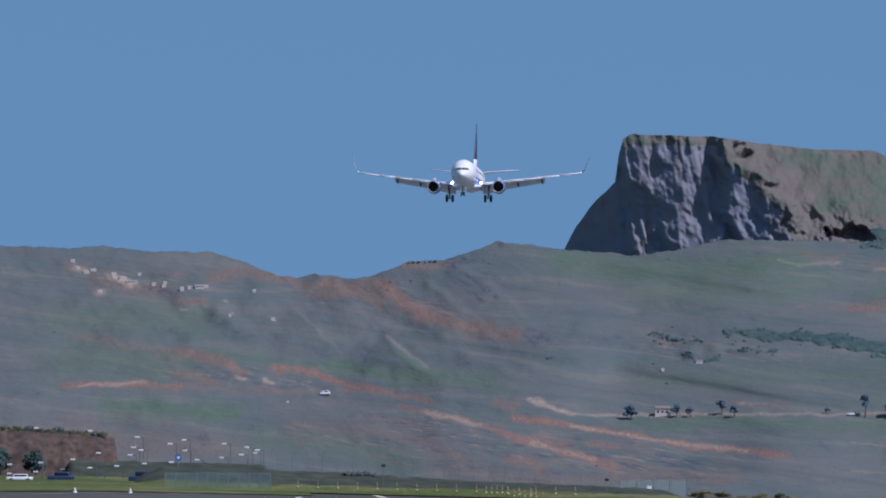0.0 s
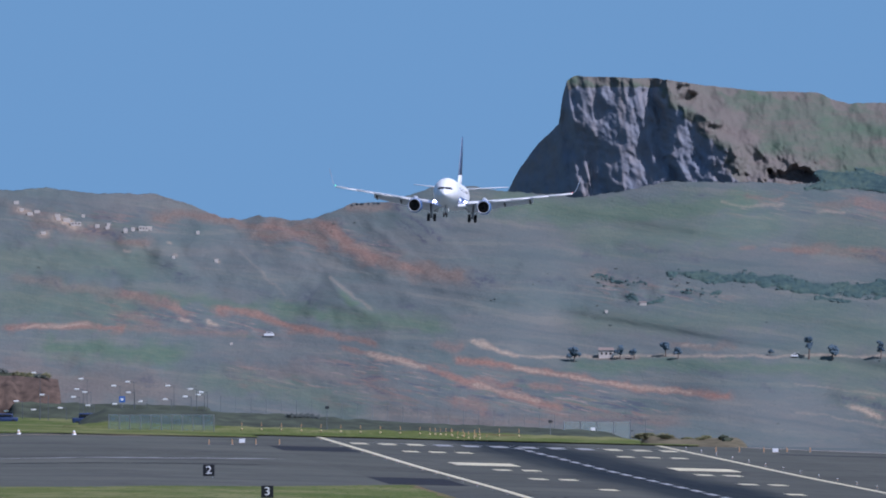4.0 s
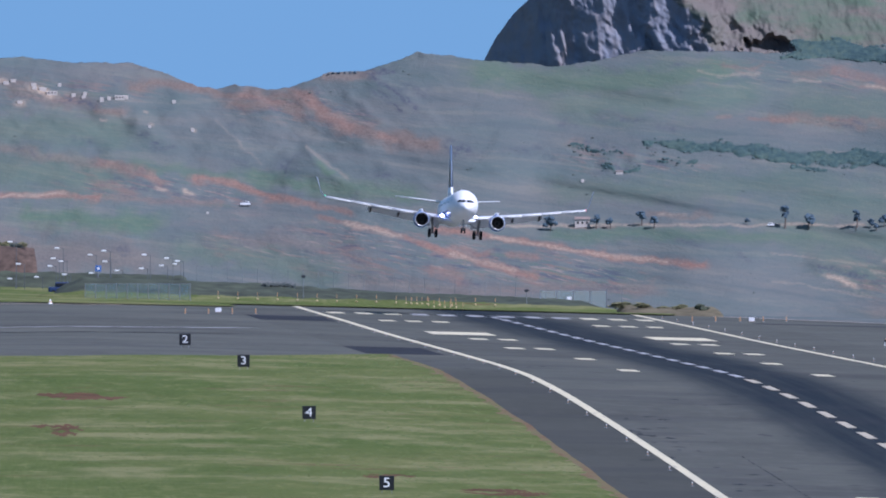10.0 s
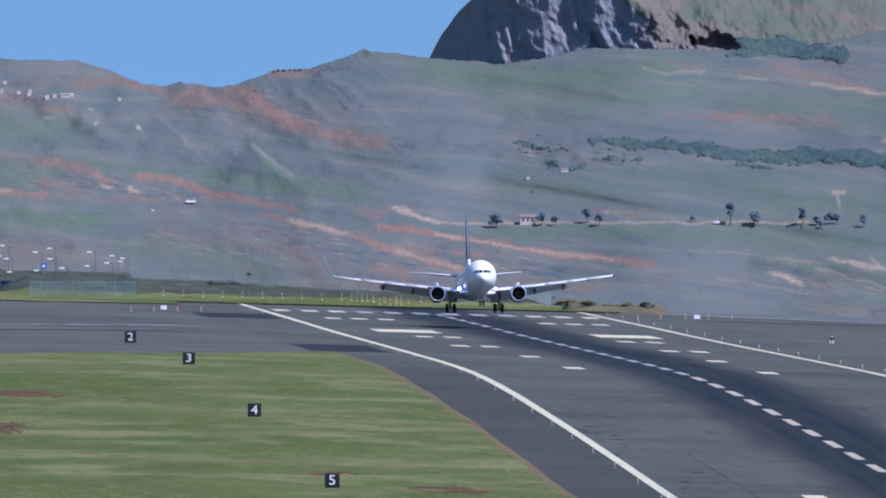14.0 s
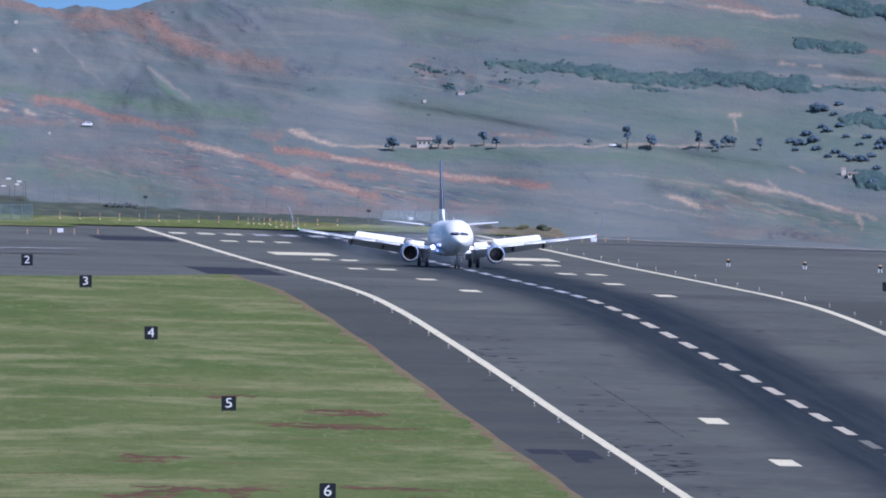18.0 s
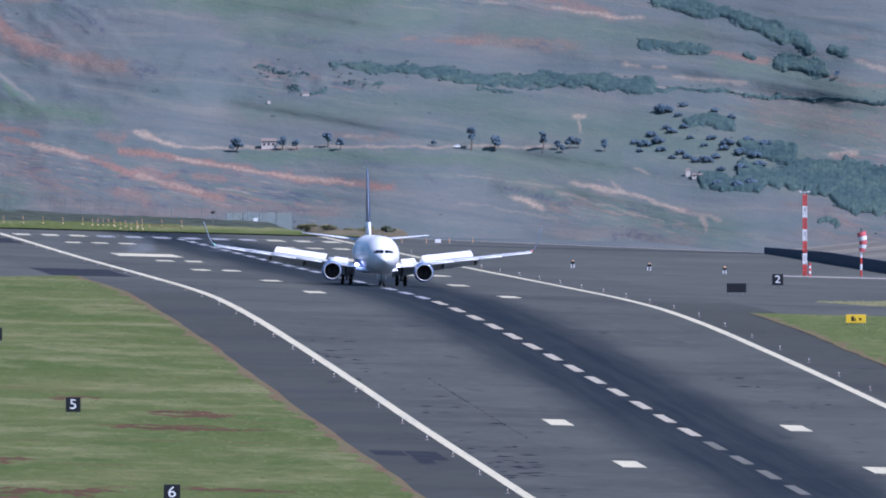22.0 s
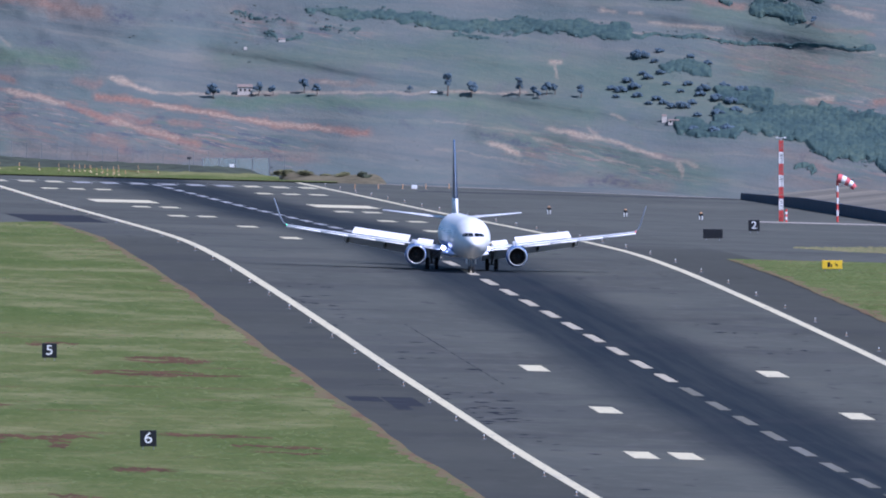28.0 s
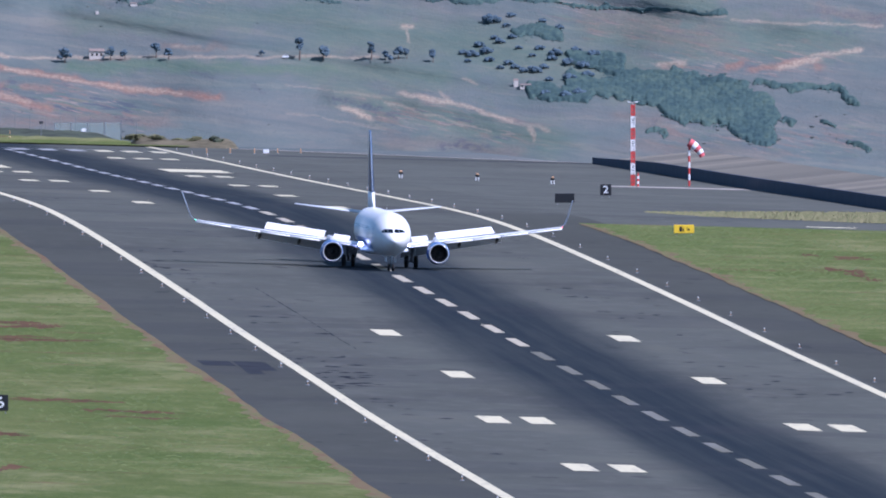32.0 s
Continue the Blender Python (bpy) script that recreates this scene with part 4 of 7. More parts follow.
patch("rock", 0.080, 0.55, (25.99, -10.77), (26.63, -10.85))
patch("rock", 0.080, 0.5, (21.34, -9.89), (21.98, -10.0))
patch("rock", 0.064, 0.5, (22.62, -10.13), (23.27, -10.22))
patch("pale", 0.032, 0.6, (15.73, -6.15), (15.97, -6.21))
patch("pale", 0.032, 0.6, (17.01, -5.93), (17.14, -5.99))
patch("pale", 0.032, 0.6, (18.33, -6.45), (18.45, -6.5))
patch("pale", 0.032, 0.5, (17.17, -6.31), (17.27, -6.36))
# greener western slope, also darkened by cloud shade put into its colour
patch("lush", 0.720, 0.55, (11.72, -7.56), (14.29, -7.72), (16.53, -7.8))
patch("lush", 0.640, 0.5, (11.72, -6.44), (14.77, -6.44), (16.85, -6.6))
patch("brown", 0.640, 0.5, (11.72, -9.81), (14.77, -9.97), (17.49, -10.13))
patch("lush", 0.480, 0.5, (17.65, -9.81), (20.38, -10.13), (22.62, -10.77))
# woodland: half breadth and line
wood(0.176, (39.98, -6.3), (40.65, -6.33), (41.81, -6.43))
wood(0.240, (40.49, -4.99), (42.26, -5.39), (43.54, -5.79), (44.66, -6.21))
wood(0.192, (44.58, -6.11), (44.74, -6.4))
wood(0.272, (44.02, -6.78), (44.58, -6.85), (45.14, -6.91))
wood(0.176, (45.38, -6.43), (45.75, -6.48))
wood(0.096, (43.06, -6.56), (43.25, -6.62))
wood(0.208, (34.78, -7.2), (36.0, -7.3))
wood(0.240, (36.32, -7.3), (37.61, -7.26), (39.21, -7.36), (40.17, -7.49))
wood(0.072, (40.17, -7.55), (41.94, -7.62), (44.66, -7.78), (47.39, -7.94))
wood(0.144, (31.28, -6.79), (32.09, -6.89), (33.21, -7.0))
wood(0.176, (33.21, -6.95), (35.13, -7.16), (36.42, -7.3), (37.54, -7.4))
wood(0.080, (31.52, -7.3), (32.57, -7.37))
wood(0.080, (29.2, -6.95), (29.84, -7.05), (30.48, -7.14))
wood(0.080, (29.92, -7.53), (30.4, -7.63), (30.96, -7.56))
wood(0.064, (35.45, -7.56), (36.42, -7.66))
wood(0.288, (35.69, -4.13), (36.58, -4.19), (38.34, -4.35))
wood(0.128, (35.13, -4.35), (35.93, -4.32))
wood(0.320, (43.01, -9.94), (44.46, -10.1))
wood(0.256, (43.01, -9.22), (43.65, -9.33), (44.13, -9.46))
wood(0.224, (41.73, -10.1), (42.69, -10.23), (43.33, -10.29))
wood(0.480, (44.46, -10.02), (45.9, -10.02), (47.5, -10.26), (48.06, -10.5))
wood(0.512, (45.74, -10.5), (47.18, -10.66), (48.3, -10.82))
wood(0.320, (47.5, -11.06), (48.14, -11.35), (48.46, -11.3))
wood(0.112, (48.14, -9.94), (49.11, -10.03), (50.55, -10.07), (51.06, -10.55))
wood(0.112, (48.95, -10.93), (49.3, -11.03))
wood(0.080, (50.07, -10.98), (50.39, -11.14))
wood(0.096, (50.71, -11.62), (51.35, -11.86))
wood(0.080, (45.1, -11.25), (45.58, -11.38))
wood(0.224, (43.7, -9.24), (44.26, -9.32))
wood(0.192, (41.37, -8.48), (42.1, -8.45), (42.66, -8.58))

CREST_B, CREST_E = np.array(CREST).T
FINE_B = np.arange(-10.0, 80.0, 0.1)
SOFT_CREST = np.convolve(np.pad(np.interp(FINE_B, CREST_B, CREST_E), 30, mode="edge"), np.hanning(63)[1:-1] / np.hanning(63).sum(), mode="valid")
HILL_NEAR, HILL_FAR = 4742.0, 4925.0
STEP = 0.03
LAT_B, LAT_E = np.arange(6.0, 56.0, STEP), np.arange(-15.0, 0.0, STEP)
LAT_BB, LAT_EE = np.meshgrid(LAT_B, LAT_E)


def value_noise(b, e, seed, octaves=4, ridged=False):
    """Smooth noise on a lattice, vectorised."""
    rng = np.random.RandomState(seed)
    total, amp, norm = np.zeros_like(b), 1.0, 0.0
    for o in range(octaves):
        table = rng.rand(256, 256)
        ca, sa = math.cos(0.6 + 1.1 * o), math.sin(0.6 + 1.1 * o)
        x, y = (b * ca - e * sa) * 2 ** o + 37.1 * o, (b * sa + e * ca) * 2 ** o + 11.7 * o
        xi, yi = np.floor(x).astype(int), np.floor(y).astype(int)
        u, v = x - xi, y - yi
        u, v = u ** 3 * (u * (u * 6 - 15) + 10), v ** 3 * (v * (v * 6 - 15) + 10)
        g = lambda i, j: table[i % 256, j % 256]
        n = (g(xi, yi) * (1 - u) + g(xi + 1, yi) * u) * (1 - v) + (g(xi, yi + 1) * (1 - u) + g(xi + 1, yi + 1) * u) * v
        n = 1 - np.abs(2 * n - 1) if ridged else n
        total += amp * n
        norm += amp
        amp *= 0.5
    return total / norm


def stroke(pts, reach, bend=0.0):
    """For the lattice round a line: its window, the distance across (positive above and to the right) and along the line."""
    p = np.array(pts)
    i0, i1 = (int(np.clip((q - LAT_B[0]) / STEP, 0, len(LAT_B) - 1)) for q in (p[:, 0].min() - reach, p[:, 0].max() + reach))
    j0, j1 = (int(np.clip((q - LAT_E[0]) / STEP, 0, len(LAT_E) - 1)) for q in (p[:, 1].min() - reach, p[:, 1].max() + reach))
    win = (slice(j0, j1 + 1), slice(i0, i1 + 1))
    bb, ee = LAT_BB[win], LAT_EE[win]
    if bend:
        bb = bb + bend * 1.6 * (WARP_B[win] - 0.5)
        ee = ee + bend * (WARP_E[win] - 0.5)
    best, across, along = np.full(bb.shape, 1e9), np.zeros(bb.shape), np.zeros(bb.shape)
    total = sum(math.dist(a, b) for a, b in zip(pts, pts[1:]))
    run = 0.0
    for (x0, y0), (x1, y1) in zip(pts, pts[1:]):
        dx, dy = x1 - x0, y1 - y0
        length = math.hypot(dx, dy) + 1e-9
        s = np.clip(((bb - x0) * dx + (ee - y0) * dy) / length ** 2, 0, 1)
        q = np.hypot(bb - x0 - s * dx, ee - y0 - s * dy)
        side = np.where((ee - y0) * dx - (bb - x0) * dy >= 0, 1.0, -1.0)
        near = q < best
        best = np.where(near, q, best)
        across = np.where(near, q * side, across)
        along = np.where(near, run + s * length, along)
        run += length
    return win, across, along, total


WARP_B, WARP_E = value_noise(LAT_BB * 2.2, LAT_EE * 3.4, 51, 4), value_noise(LAT_BB * 2.0, LAT_EE * 3.6, 52, 4)


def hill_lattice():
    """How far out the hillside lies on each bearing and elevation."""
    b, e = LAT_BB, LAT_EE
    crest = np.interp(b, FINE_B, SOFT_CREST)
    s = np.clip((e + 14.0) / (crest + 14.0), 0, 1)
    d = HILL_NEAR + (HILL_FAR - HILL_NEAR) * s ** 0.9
    # gullies on the rugged west, long slanting folds on the east
    wl = np.clip((29.0 - b) / 7.0, 0, 1)
    wl = wl * wl * (3 - 2 * wl)
    gull = value_noise((b + 1.0 * e + 0.9 * value_noise(b * 0.5, e * 0.5, 4, 2)) * 0.75, e * 0.3, 3, 3, True)
    rugged = value_noise(b * 1.1, e * 1.6, 5, 4)
    fold = value_noise((b + 4.2 * e) * 0.16, (e + 0.16 * b) * 1.5, 6, 3)
    broad = value_noise(b * 0.2, e * 0.42, 7, 2)
    d = d - 1.1 * (gull - 0.5) * (0.35 + s) * (0.12 + wl) - 1.8 * (rugged - 0.5) * (0.5 + wl) - 6 * (fold - 0.5) * (1.0 - 0.6 * wl) - 16 * (broad - 0.5)
    # hummocks below the long wood
    hum = np.exp(-((b - 30.0) / 2.0) ** 2 - ((e + 7.25) / 0.45) ** 2)
    d = d - 3 * hum * value_noise(b * 1.9, e * 3.0, 9, 2)
    # the rounded shoulder under the mesa
    d = d - 8 * np.exp(-((b - 33.0) / 3.4) ** 2 - ((e + 4.9) / 0.8) ** 2)
    # a lone cone below the saddle, its edges sharp
    down = np.clip(-6.9 - e, 0, 2)
    face = np.minimum((b - 21.58 + 0.9 * down + 0.1 * (WARP_B - 0.5)) / 0.8, (21.58 + 1.3 * down - b) / 0.28)
    d = d - 4.5 * np.clip(face, 0, 1) * np.clip((1.25 - down) / 0.5, 0, 1) * (down > 0)
    for tall, left, right, pts in SPURS:
        win, across, along, total = stroke(pts, 1.15 * max(left, right), 0.12)
        shape = np.clip(1 - np.where(across > 0, across / right, -across / left), 0, 1)
        ends = np.clip(np.minimum(along / (0.12 * total), (total - along) / (0.35 * total)), 0, 1)
        shape = shape ** 1.25 if tall > 4.2 or right < 0.3 else shape * shape * (3 - 2 * shape)
        d[win] -= 0.7 * tall * shape * ends
    d = np.clip(d, HILL_NEAR - 15, 4950)
    # the slope never leans back over itself
    d = np.maximum.accumulate(d - 4.0 * e, axis=0) + 4.0 * e
    d = np.clip(d, HILL_NEAR - 15, 4950)
    for _ in range(4):
        d = np.pad(d, 1, mode="edge")
        d = (d[:-2] + 2 * d[1:-1] + d[2:]) / 4
        d = (d[:, :-2] + 2 * d[:, 1:-1] + d[:, 2:]) / 4
    return d


LAT_D = hill_lattice()


def sample(field, b, e):
    """A lattice field at any bearings and elevations."""
    x = np.clip((np.asarray(b) - LAT_B[0]) / STEP, 0, len(LAT_B) - 1.001)
    y = np.clip((np.asarray(e) - LAT_E[0]) / STEP, 0, len(LAT_E) - 1.001)
    i, j = x.astype(int), y.astype(int)
    u, v = x - i, y - j
    return (field[j, i] * (1 - u) + field[j, i + 1] * u) * (1 - v) + (field[j + 1, i] * (1 - u) + field[j + 1, i + 1] * u) * v


def hill_depth(b, e):
    """The distance out at a bearing and an elevation, from the lattice."""
    x = np.clip((np.asarray(b) - LAT_B[0]) / STEP, 0, len(LAT_B) - 1.001)
    y = np.clip((np.asarray(e) - LAT_E[0]) / STEP, 1, len(LAT_E) - 2.001)
    i, j = x.astype(int), y.astype(int)
    u, v = x - i, y - j
    rows = [LAT_D[j + k, i] * (1 - u) + LAT_D[j + k, i + 1] * u for k in (-1, 0, 1, 2)]
    return 0.5 * (2 * rows[1] + (rows[2] - rows[0]) * v + (2 * rows[0] - 5 * rows[1] + 4 * rows[2] - rows[3]) * v ** 2 + (3 * rows[1] - rows[0] - 3 * rows[2] + rows[3]) * v ** 3)


def patch_field(kind):
    """Where one kind of ground shows, ragged along its edges."""
    field = np.zeros_like(LAT_D)
    for k, (what, width, amount, pts) in enumerate(PATCHES):
        if what != kind:
            continue
        soft = what in ("lush", "brown", "broken")
        win, across, along, total = stroke(pts, 2.8 * width + 0.1, 0.3 if soft else 0.14)
        rag = value_noise(along * 2.4 + 7.0 * k, across * 5.0, 81, 4)
        grain = value_noise(along * 7.0 + 3.0 * k, across * 24.0, 82, 2)
        half = width * (0.3 + (1.3 if soft else 2.0) * rag)
        m = np.clip(1.25 - np.abs(across) / half, 0, 1) if soft else np.clip((1.25 - np.abs(across) / half) * 1.1, 0, 1)
        ends = np.clip(np.minimum(along, total - along) / (1.5 * width) + 0.35, 0, 1)
        m = m * ends * amount * (1.0 if soft else np.clip((grain - 0.36) * 4, 0, 1) if what == "rock" else np.clip(0.5 + 0.8 * grain, 0, 1))
        field[win] = np.maximum(field[win], m)
    return field


def wood_field():
    field = np.zeros_like(LAT_D)
    for width, pts in WOODS:
        win, across, along, total = stroke(pts, 1.6 * width + 0.15, 0.3)
        rag = value_noise(along * 3.0, across * 4.0, 83, 3)
        m = np.clip((1.0 - np.abs(across) / (width * (0.7 + 0.65 * rag))) * width / 0.11, 0, 1)
        field[win] = np.maximum(field[win], m)
    return field


WOOD = wood_field()


def add_attribute(me, name, values):
    a = me.attributes.new(name, "FLOAT", "POINT")
    a.data.foreach_set("value", np.ascontiguousarray(values, dtype=np.float32))


def grid_mesh(name, verts, rows, cols, material, smooth):
    """A mesh from rows of points, laid out as a grid."""
    j, k = np.meshgrid(np.arange(rows - 1), np.arange(cols - 1), indexing="ij")
    a = (j * cols + k).ravel()
    loops = np.stack([a, a + 1, a + cols + 1, a + cols], 1).astype(np.int32)
    me = bpy.data.meshes.new(name)
    me.vertices.add(len(verts))
    me.vertices.foreach_set("co", np.ascontiguousarray(verts, dtype=np.float32).ravel())
    me.loops.add(loops.size)
    me.loops.foreach_set("vertex_index", loops.ravel())
    me.polygons.add(len(loops))
    me.polygons.foreach_set("loop_start", np.arange(0, loops.size, 4, dtype=np.int32))
    me.update(calc_edges=True)
    me.validate()
    me.materials.append(material)
    if smooth:
        me.shade_smooth()
    return new(name, me)


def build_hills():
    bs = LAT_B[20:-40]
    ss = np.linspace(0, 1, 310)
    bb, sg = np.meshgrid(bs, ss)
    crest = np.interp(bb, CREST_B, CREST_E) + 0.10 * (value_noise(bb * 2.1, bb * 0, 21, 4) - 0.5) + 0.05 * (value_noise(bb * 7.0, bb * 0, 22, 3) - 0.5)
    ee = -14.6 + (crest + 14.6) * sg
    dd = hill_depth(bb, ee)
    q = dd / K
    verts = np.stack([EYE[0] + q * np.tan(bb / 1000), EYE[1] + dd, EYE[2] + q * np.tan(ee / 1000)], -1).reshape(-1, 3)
    # the back of the ridge drops away behind the crest
    back = verts[-len(bs):].copy()
    back[:, 1] += 14
    back[:, 2] -= 25
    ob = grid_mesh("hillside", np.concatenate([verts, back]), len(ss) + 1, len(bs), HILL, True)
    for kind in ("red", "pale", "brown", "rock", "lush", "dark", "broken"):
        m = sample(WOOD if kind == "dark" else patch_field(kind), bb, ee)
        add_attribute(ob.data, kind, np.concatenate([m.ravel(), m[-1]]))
    tagged(ob, "dry green hillside with red earth scars and gullies", "hill", "", "structure")


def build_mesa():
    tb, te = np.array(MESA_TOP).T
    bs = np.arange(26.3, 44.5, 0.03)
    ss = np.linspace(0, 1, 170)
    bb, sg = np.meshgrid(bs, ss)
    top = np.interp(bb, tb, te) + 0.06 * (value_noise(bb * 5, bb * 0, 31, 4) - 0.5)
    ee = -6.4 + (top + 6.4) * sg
    # edge between the bare cliff and the grassed flank
    rim_line = np.interp(ee, [-5.2, -4.4, -3.4, -2.6, -1.9, -1.2], [34.0, 33.6, 32.9, 32.3, 31.5, 31.2])
    rim = rim_line + 0.8 * (value_noise(bb * 1.6, ee * 2.2, 33, 3) - 0.5)
    flank = np.clip((bb - rim) / 0.5, 0, 1)
    flank = flank * flank * (3 - 2 * flank)
    cap = np.clip((ee - top + 0.46 - 0.2 * value_noise(bb * 2.5, ee * 0.5, 34, 3)) / 0.1, 0, 1) * np.clip((bb - 28.25) / 0.15, 0, 1)
    cols = value_noise(bb * 1.7 + 0.3 * ee, ee * 0.45, 35, 4)
    blocks = value_noise(bb * 2.2 + 0.9 * ee, ee * 1.7, 36, 5)
    slabs = value_noise(bb * 0.9 - 0.5 * ee, ee * 0.7, 38, 3)
    small = value_noise(bb * 5.0, ee * 3.0, 37, 3)
    ribs = 1 - 2 * np.abs(value_noise(bb * 2.6 + 0.35 * ee, ee * 0.3, 39, 3) - 0.5)
    cliff = 4954 - 3.0 * (cols - 0.5) - 2.0 * (blocks - 0.5) - 2.0 * (slabs - 0.5) - 0.6 * (small - 0.5) - 0.9 * (ribs - 0.6) + 5 * (sg - 0.5) - 4.0 * np.clip(bb - 29.0, 0, 4.5)
    # a deep chimney down the middle of the face
    gap = np.exp(-((bb - 31.05 + 0.28 * (ee + 3) + 0.8 * (blocks - 0.5)) / 0.22) ** 2)
    cliff = cliff + 2.2 * gap
    # the western end turns right away from the light, raggedly near the top
    turn = 28.95 - 0.22 * np.clip(ee + 3.4, 0, 2.2) + 0.7 * (cols - 0.5) + 0.25 * (ribs - 0.6)
    west = np.clip(turn - bb, 0, 3)
    cliff = cliff + west * 8
    green = 4954 - 4.0 * np.clip(rim_line - 29.0, 0, 4.5) + 16 * (sg - 0.45) - 1.9 * (blocks - 0.5) - 2.6 * (slabs - 0.5) - 0.5 * (small - 0.5) + 0.9 * np.clip(bb - rim_line, 0, 12)
    d = cliff * (1 - flank) + green * flank + 2.0 * np.clip((ee - top + 0.45 - 0.5 * blocks) / 0.5, 0, 1) * np.clip((bb - 28.25) / 0.15, 0, 1) * (1 - flank)
    # a dark rocky hollow low on the flank, with outcrops beside it
    crag = np.clip(1.5 - np.hypot((bb - 34.1) / 1.7, (ee + 3.95 + 0.1 * (bb - 34.1)) / 0.62), 0, 1)
    d = d - crag * (3.2 * (blocks - 0.5) + 1.5 * (small - 0.5) + 1.2 * (ribs - 0.6))
    hollow = np.clip(1.05 - np.hypot((bb - 34.75) / 0.8, (ee + 4.13 + 0.1 * (bb - 34.75)) / 0.27) + 2.4 * (blocks - 0.5) + 0.8 * (small - 0.5), 0, 0.5) / 0.5
    d = d + 5 * hollow
    d = np.clip(d, 4918, 4988)
    q = d / K
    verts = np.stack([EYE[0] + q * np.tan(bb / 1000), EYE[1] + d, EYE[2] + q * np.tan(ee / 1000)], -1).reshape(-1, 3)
    q = 4990 / K
    back = np.stack([EYE[0] + q * np.tan(bs / 1000), np.full(len(bs), EYE[1] + 4990.0), EYE[2] + q * np.tan((ee[-1] - 0.05) / 1000)], -1)
    low = back.copy()
    low[:, 2] = -20
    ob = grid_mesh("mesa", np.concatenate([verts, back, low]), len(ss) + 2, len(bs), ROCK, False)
    bare = np.clip((0.52 - blocks) * 6, 0, 1) * np.clip((35.5 - bb) / 1.5, 0, 1) * np.clip((-3.0 - ee) / 0.6, 0, 1)
    cover = np.clip((bb - rim + 0.55) / 0.6, 0, 1)
    lush = np.maximum(cover * (1 - 0.45 * bare) * (1 - hollow), cap * 0.75)
    add_attribute(ob.data, "lush", np.concatenate([lush.ravel(), lush[-1], lush[-1]]))
    dry = np.clip((ee - top + 0.75 - 0.9 * blocks) / 0.3, 0, 1) * 0.85
    dry = np.maximum(dry, np.clip(1 - np.abs(bb - rim - 0.6) / 1.0 - 1.2 * (slabs - 0.4), 0, 0.8))
    dry = np.maximum(dry, crag * 0.75) * np.clip((bb - turn) / 0.3, 0, 1)
    add_attribute(ob.data, "dry", np.concatenate([dry.ravel(), dry[-1], dry[-1]]))
    tagged(ob, "flat-topped rocky mesa with a shaded cliff and grassy flank", "mesa", "", "structure")


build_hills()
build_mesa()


# ---- along the runway ----
def text_mesh(word, size, depth=0.01):
    cu = bpy.data.curves.new("text", "FONT")
    cu.body, cu.size, cu.extrude = word, size, depth
    cu.align_x, cu.align_y = "CENTER", "CENTER"
    ob = bpy.data.objects.new("text", cu)
    me = bpy.data.meshes.new_from_object(ob)
    bpy.data.objects.remove(ob)
    return me


def distance_sign(x, y, digit):
    s = empty("distance_sign", f"black runway distance sign with white figure {digit}", "sign", Matrix.Translation(on(x, y, 0.05)), "runway distance signs")
    board = part("board", box_bm(1.22, 0.16, 1.2, (0, 0, 0.8), 0.03), BLACK, s, "matt black sign board")
    me = text_mesh(str(digit), 1.15)
    me.materials.append(SIGN_WHITE)
    t = new("figure", me)
    t.parent = board
    t.matrix_local = Matrix.Translation((0, -0.095, 0.8)) @ Matrix.Rotation(radians(90), 4, "X") @ Matrix.Diagonal((1.15, 1, 1, 1))
    tagged(t, f"white figure {digit}")
    for d in (-0.4, 0.4):
        part("leg", box_bm(0.07, 0.07, 0.4, (d, 0, 0.1), 0.01), STEEL, s)


for digit, x, y in ((2, -51.8, 1558.8), (3, -50.8, 1321.2), (4, -50.7, 1055.7), (5, -50.6, 794), (6, -50.6, 519.3), (2, 48.3, 1628.1)):
    distance_sign(x, y, digit)


def dark_board(x, y):
    s = empty("sign_board", "plain dark back of a wide runway sign", "sign", Matrix.Translation(on(x, y)))
    part("board", box_bm(2.05, 0.2, 0.95, (0, 0, 0.72), 0.04), BLACK, s)
    part("rim", box_bm(2.09, 0.06, 0.05, (0, 0, 1.2), 0.01), DARK_STEEL, s)
    for d in (-0.7, 0.7):
        part("leg", box_bm(0.08, 0.08, 0.4, (d, 0, 0.18), 0.01), STEEL, s)


dark_board(38.0, 1505.7)


def taxi_sign(x, y):
    s = empty("taxiway_sign", "yellow taxiway sign with black marks on grass", "sign", Matrix.Translation(on(x, y, 0.05)))
    board = part("board", box_bm(1.95, 0.2, 0.82, (0, 0, 0.62), 0.04), YELLOW, s, "bright yellow board")
    part("mark", box_bm(0.26, 0.02, 0.46, (-0.32, -0.105, 0.62)), BLACK, board, "black bar")
    part("mark", box_bm(0.12, 0.02, 0.3, (-0.08, -0.105, 0.55)), BLACK, board, "black bar")
    part("arrow", join_bm(box_bm(0.3, 0.02, 0.07, (0.36, -0.105, 0.66), 0, Matrix.Rotation(radians(40), 4, "Y")), box_bm(0.22, 0.02, 0.07, (0.42, -0.105, 0.52)),
                          box_bm(0.07, 0.02, 0.22, (0.5, -0.105, 0.58))), BLACK, board, "black arrow")
    for d in (-0.7, 0.7):
        part("leg", box_bm(0.07, 0.07, 0.35, (d, 0, 0.12), 0.01), STEEL, s)


taxi_sign(37.3, 1247.4)


def build_edge_lights():
    s = empty("edge_light", "small runway edge light on a short stem", "light", None, "runway edge lights")
    part("base", lathe_bm([(0, 0.001), (0, 0.16), (0.05, 0.15), (0.07, 0.05)], 10, "Z"), STEEL, s)
    part("stem", rod_bm((0, 0, 0.05), (0, 0, 0.26), 0.03, None, 8), ORANGE, s, "orange stem")
    part("lens", lathe_bm([(0.25, 0.001), (0.25, 0.055), (0.32, 0.05), (0.36, 0.02), (0.37, 0.001)], 10, "Z"), SIGN_WHITE, s, "white glass lens", True)
    spots = []
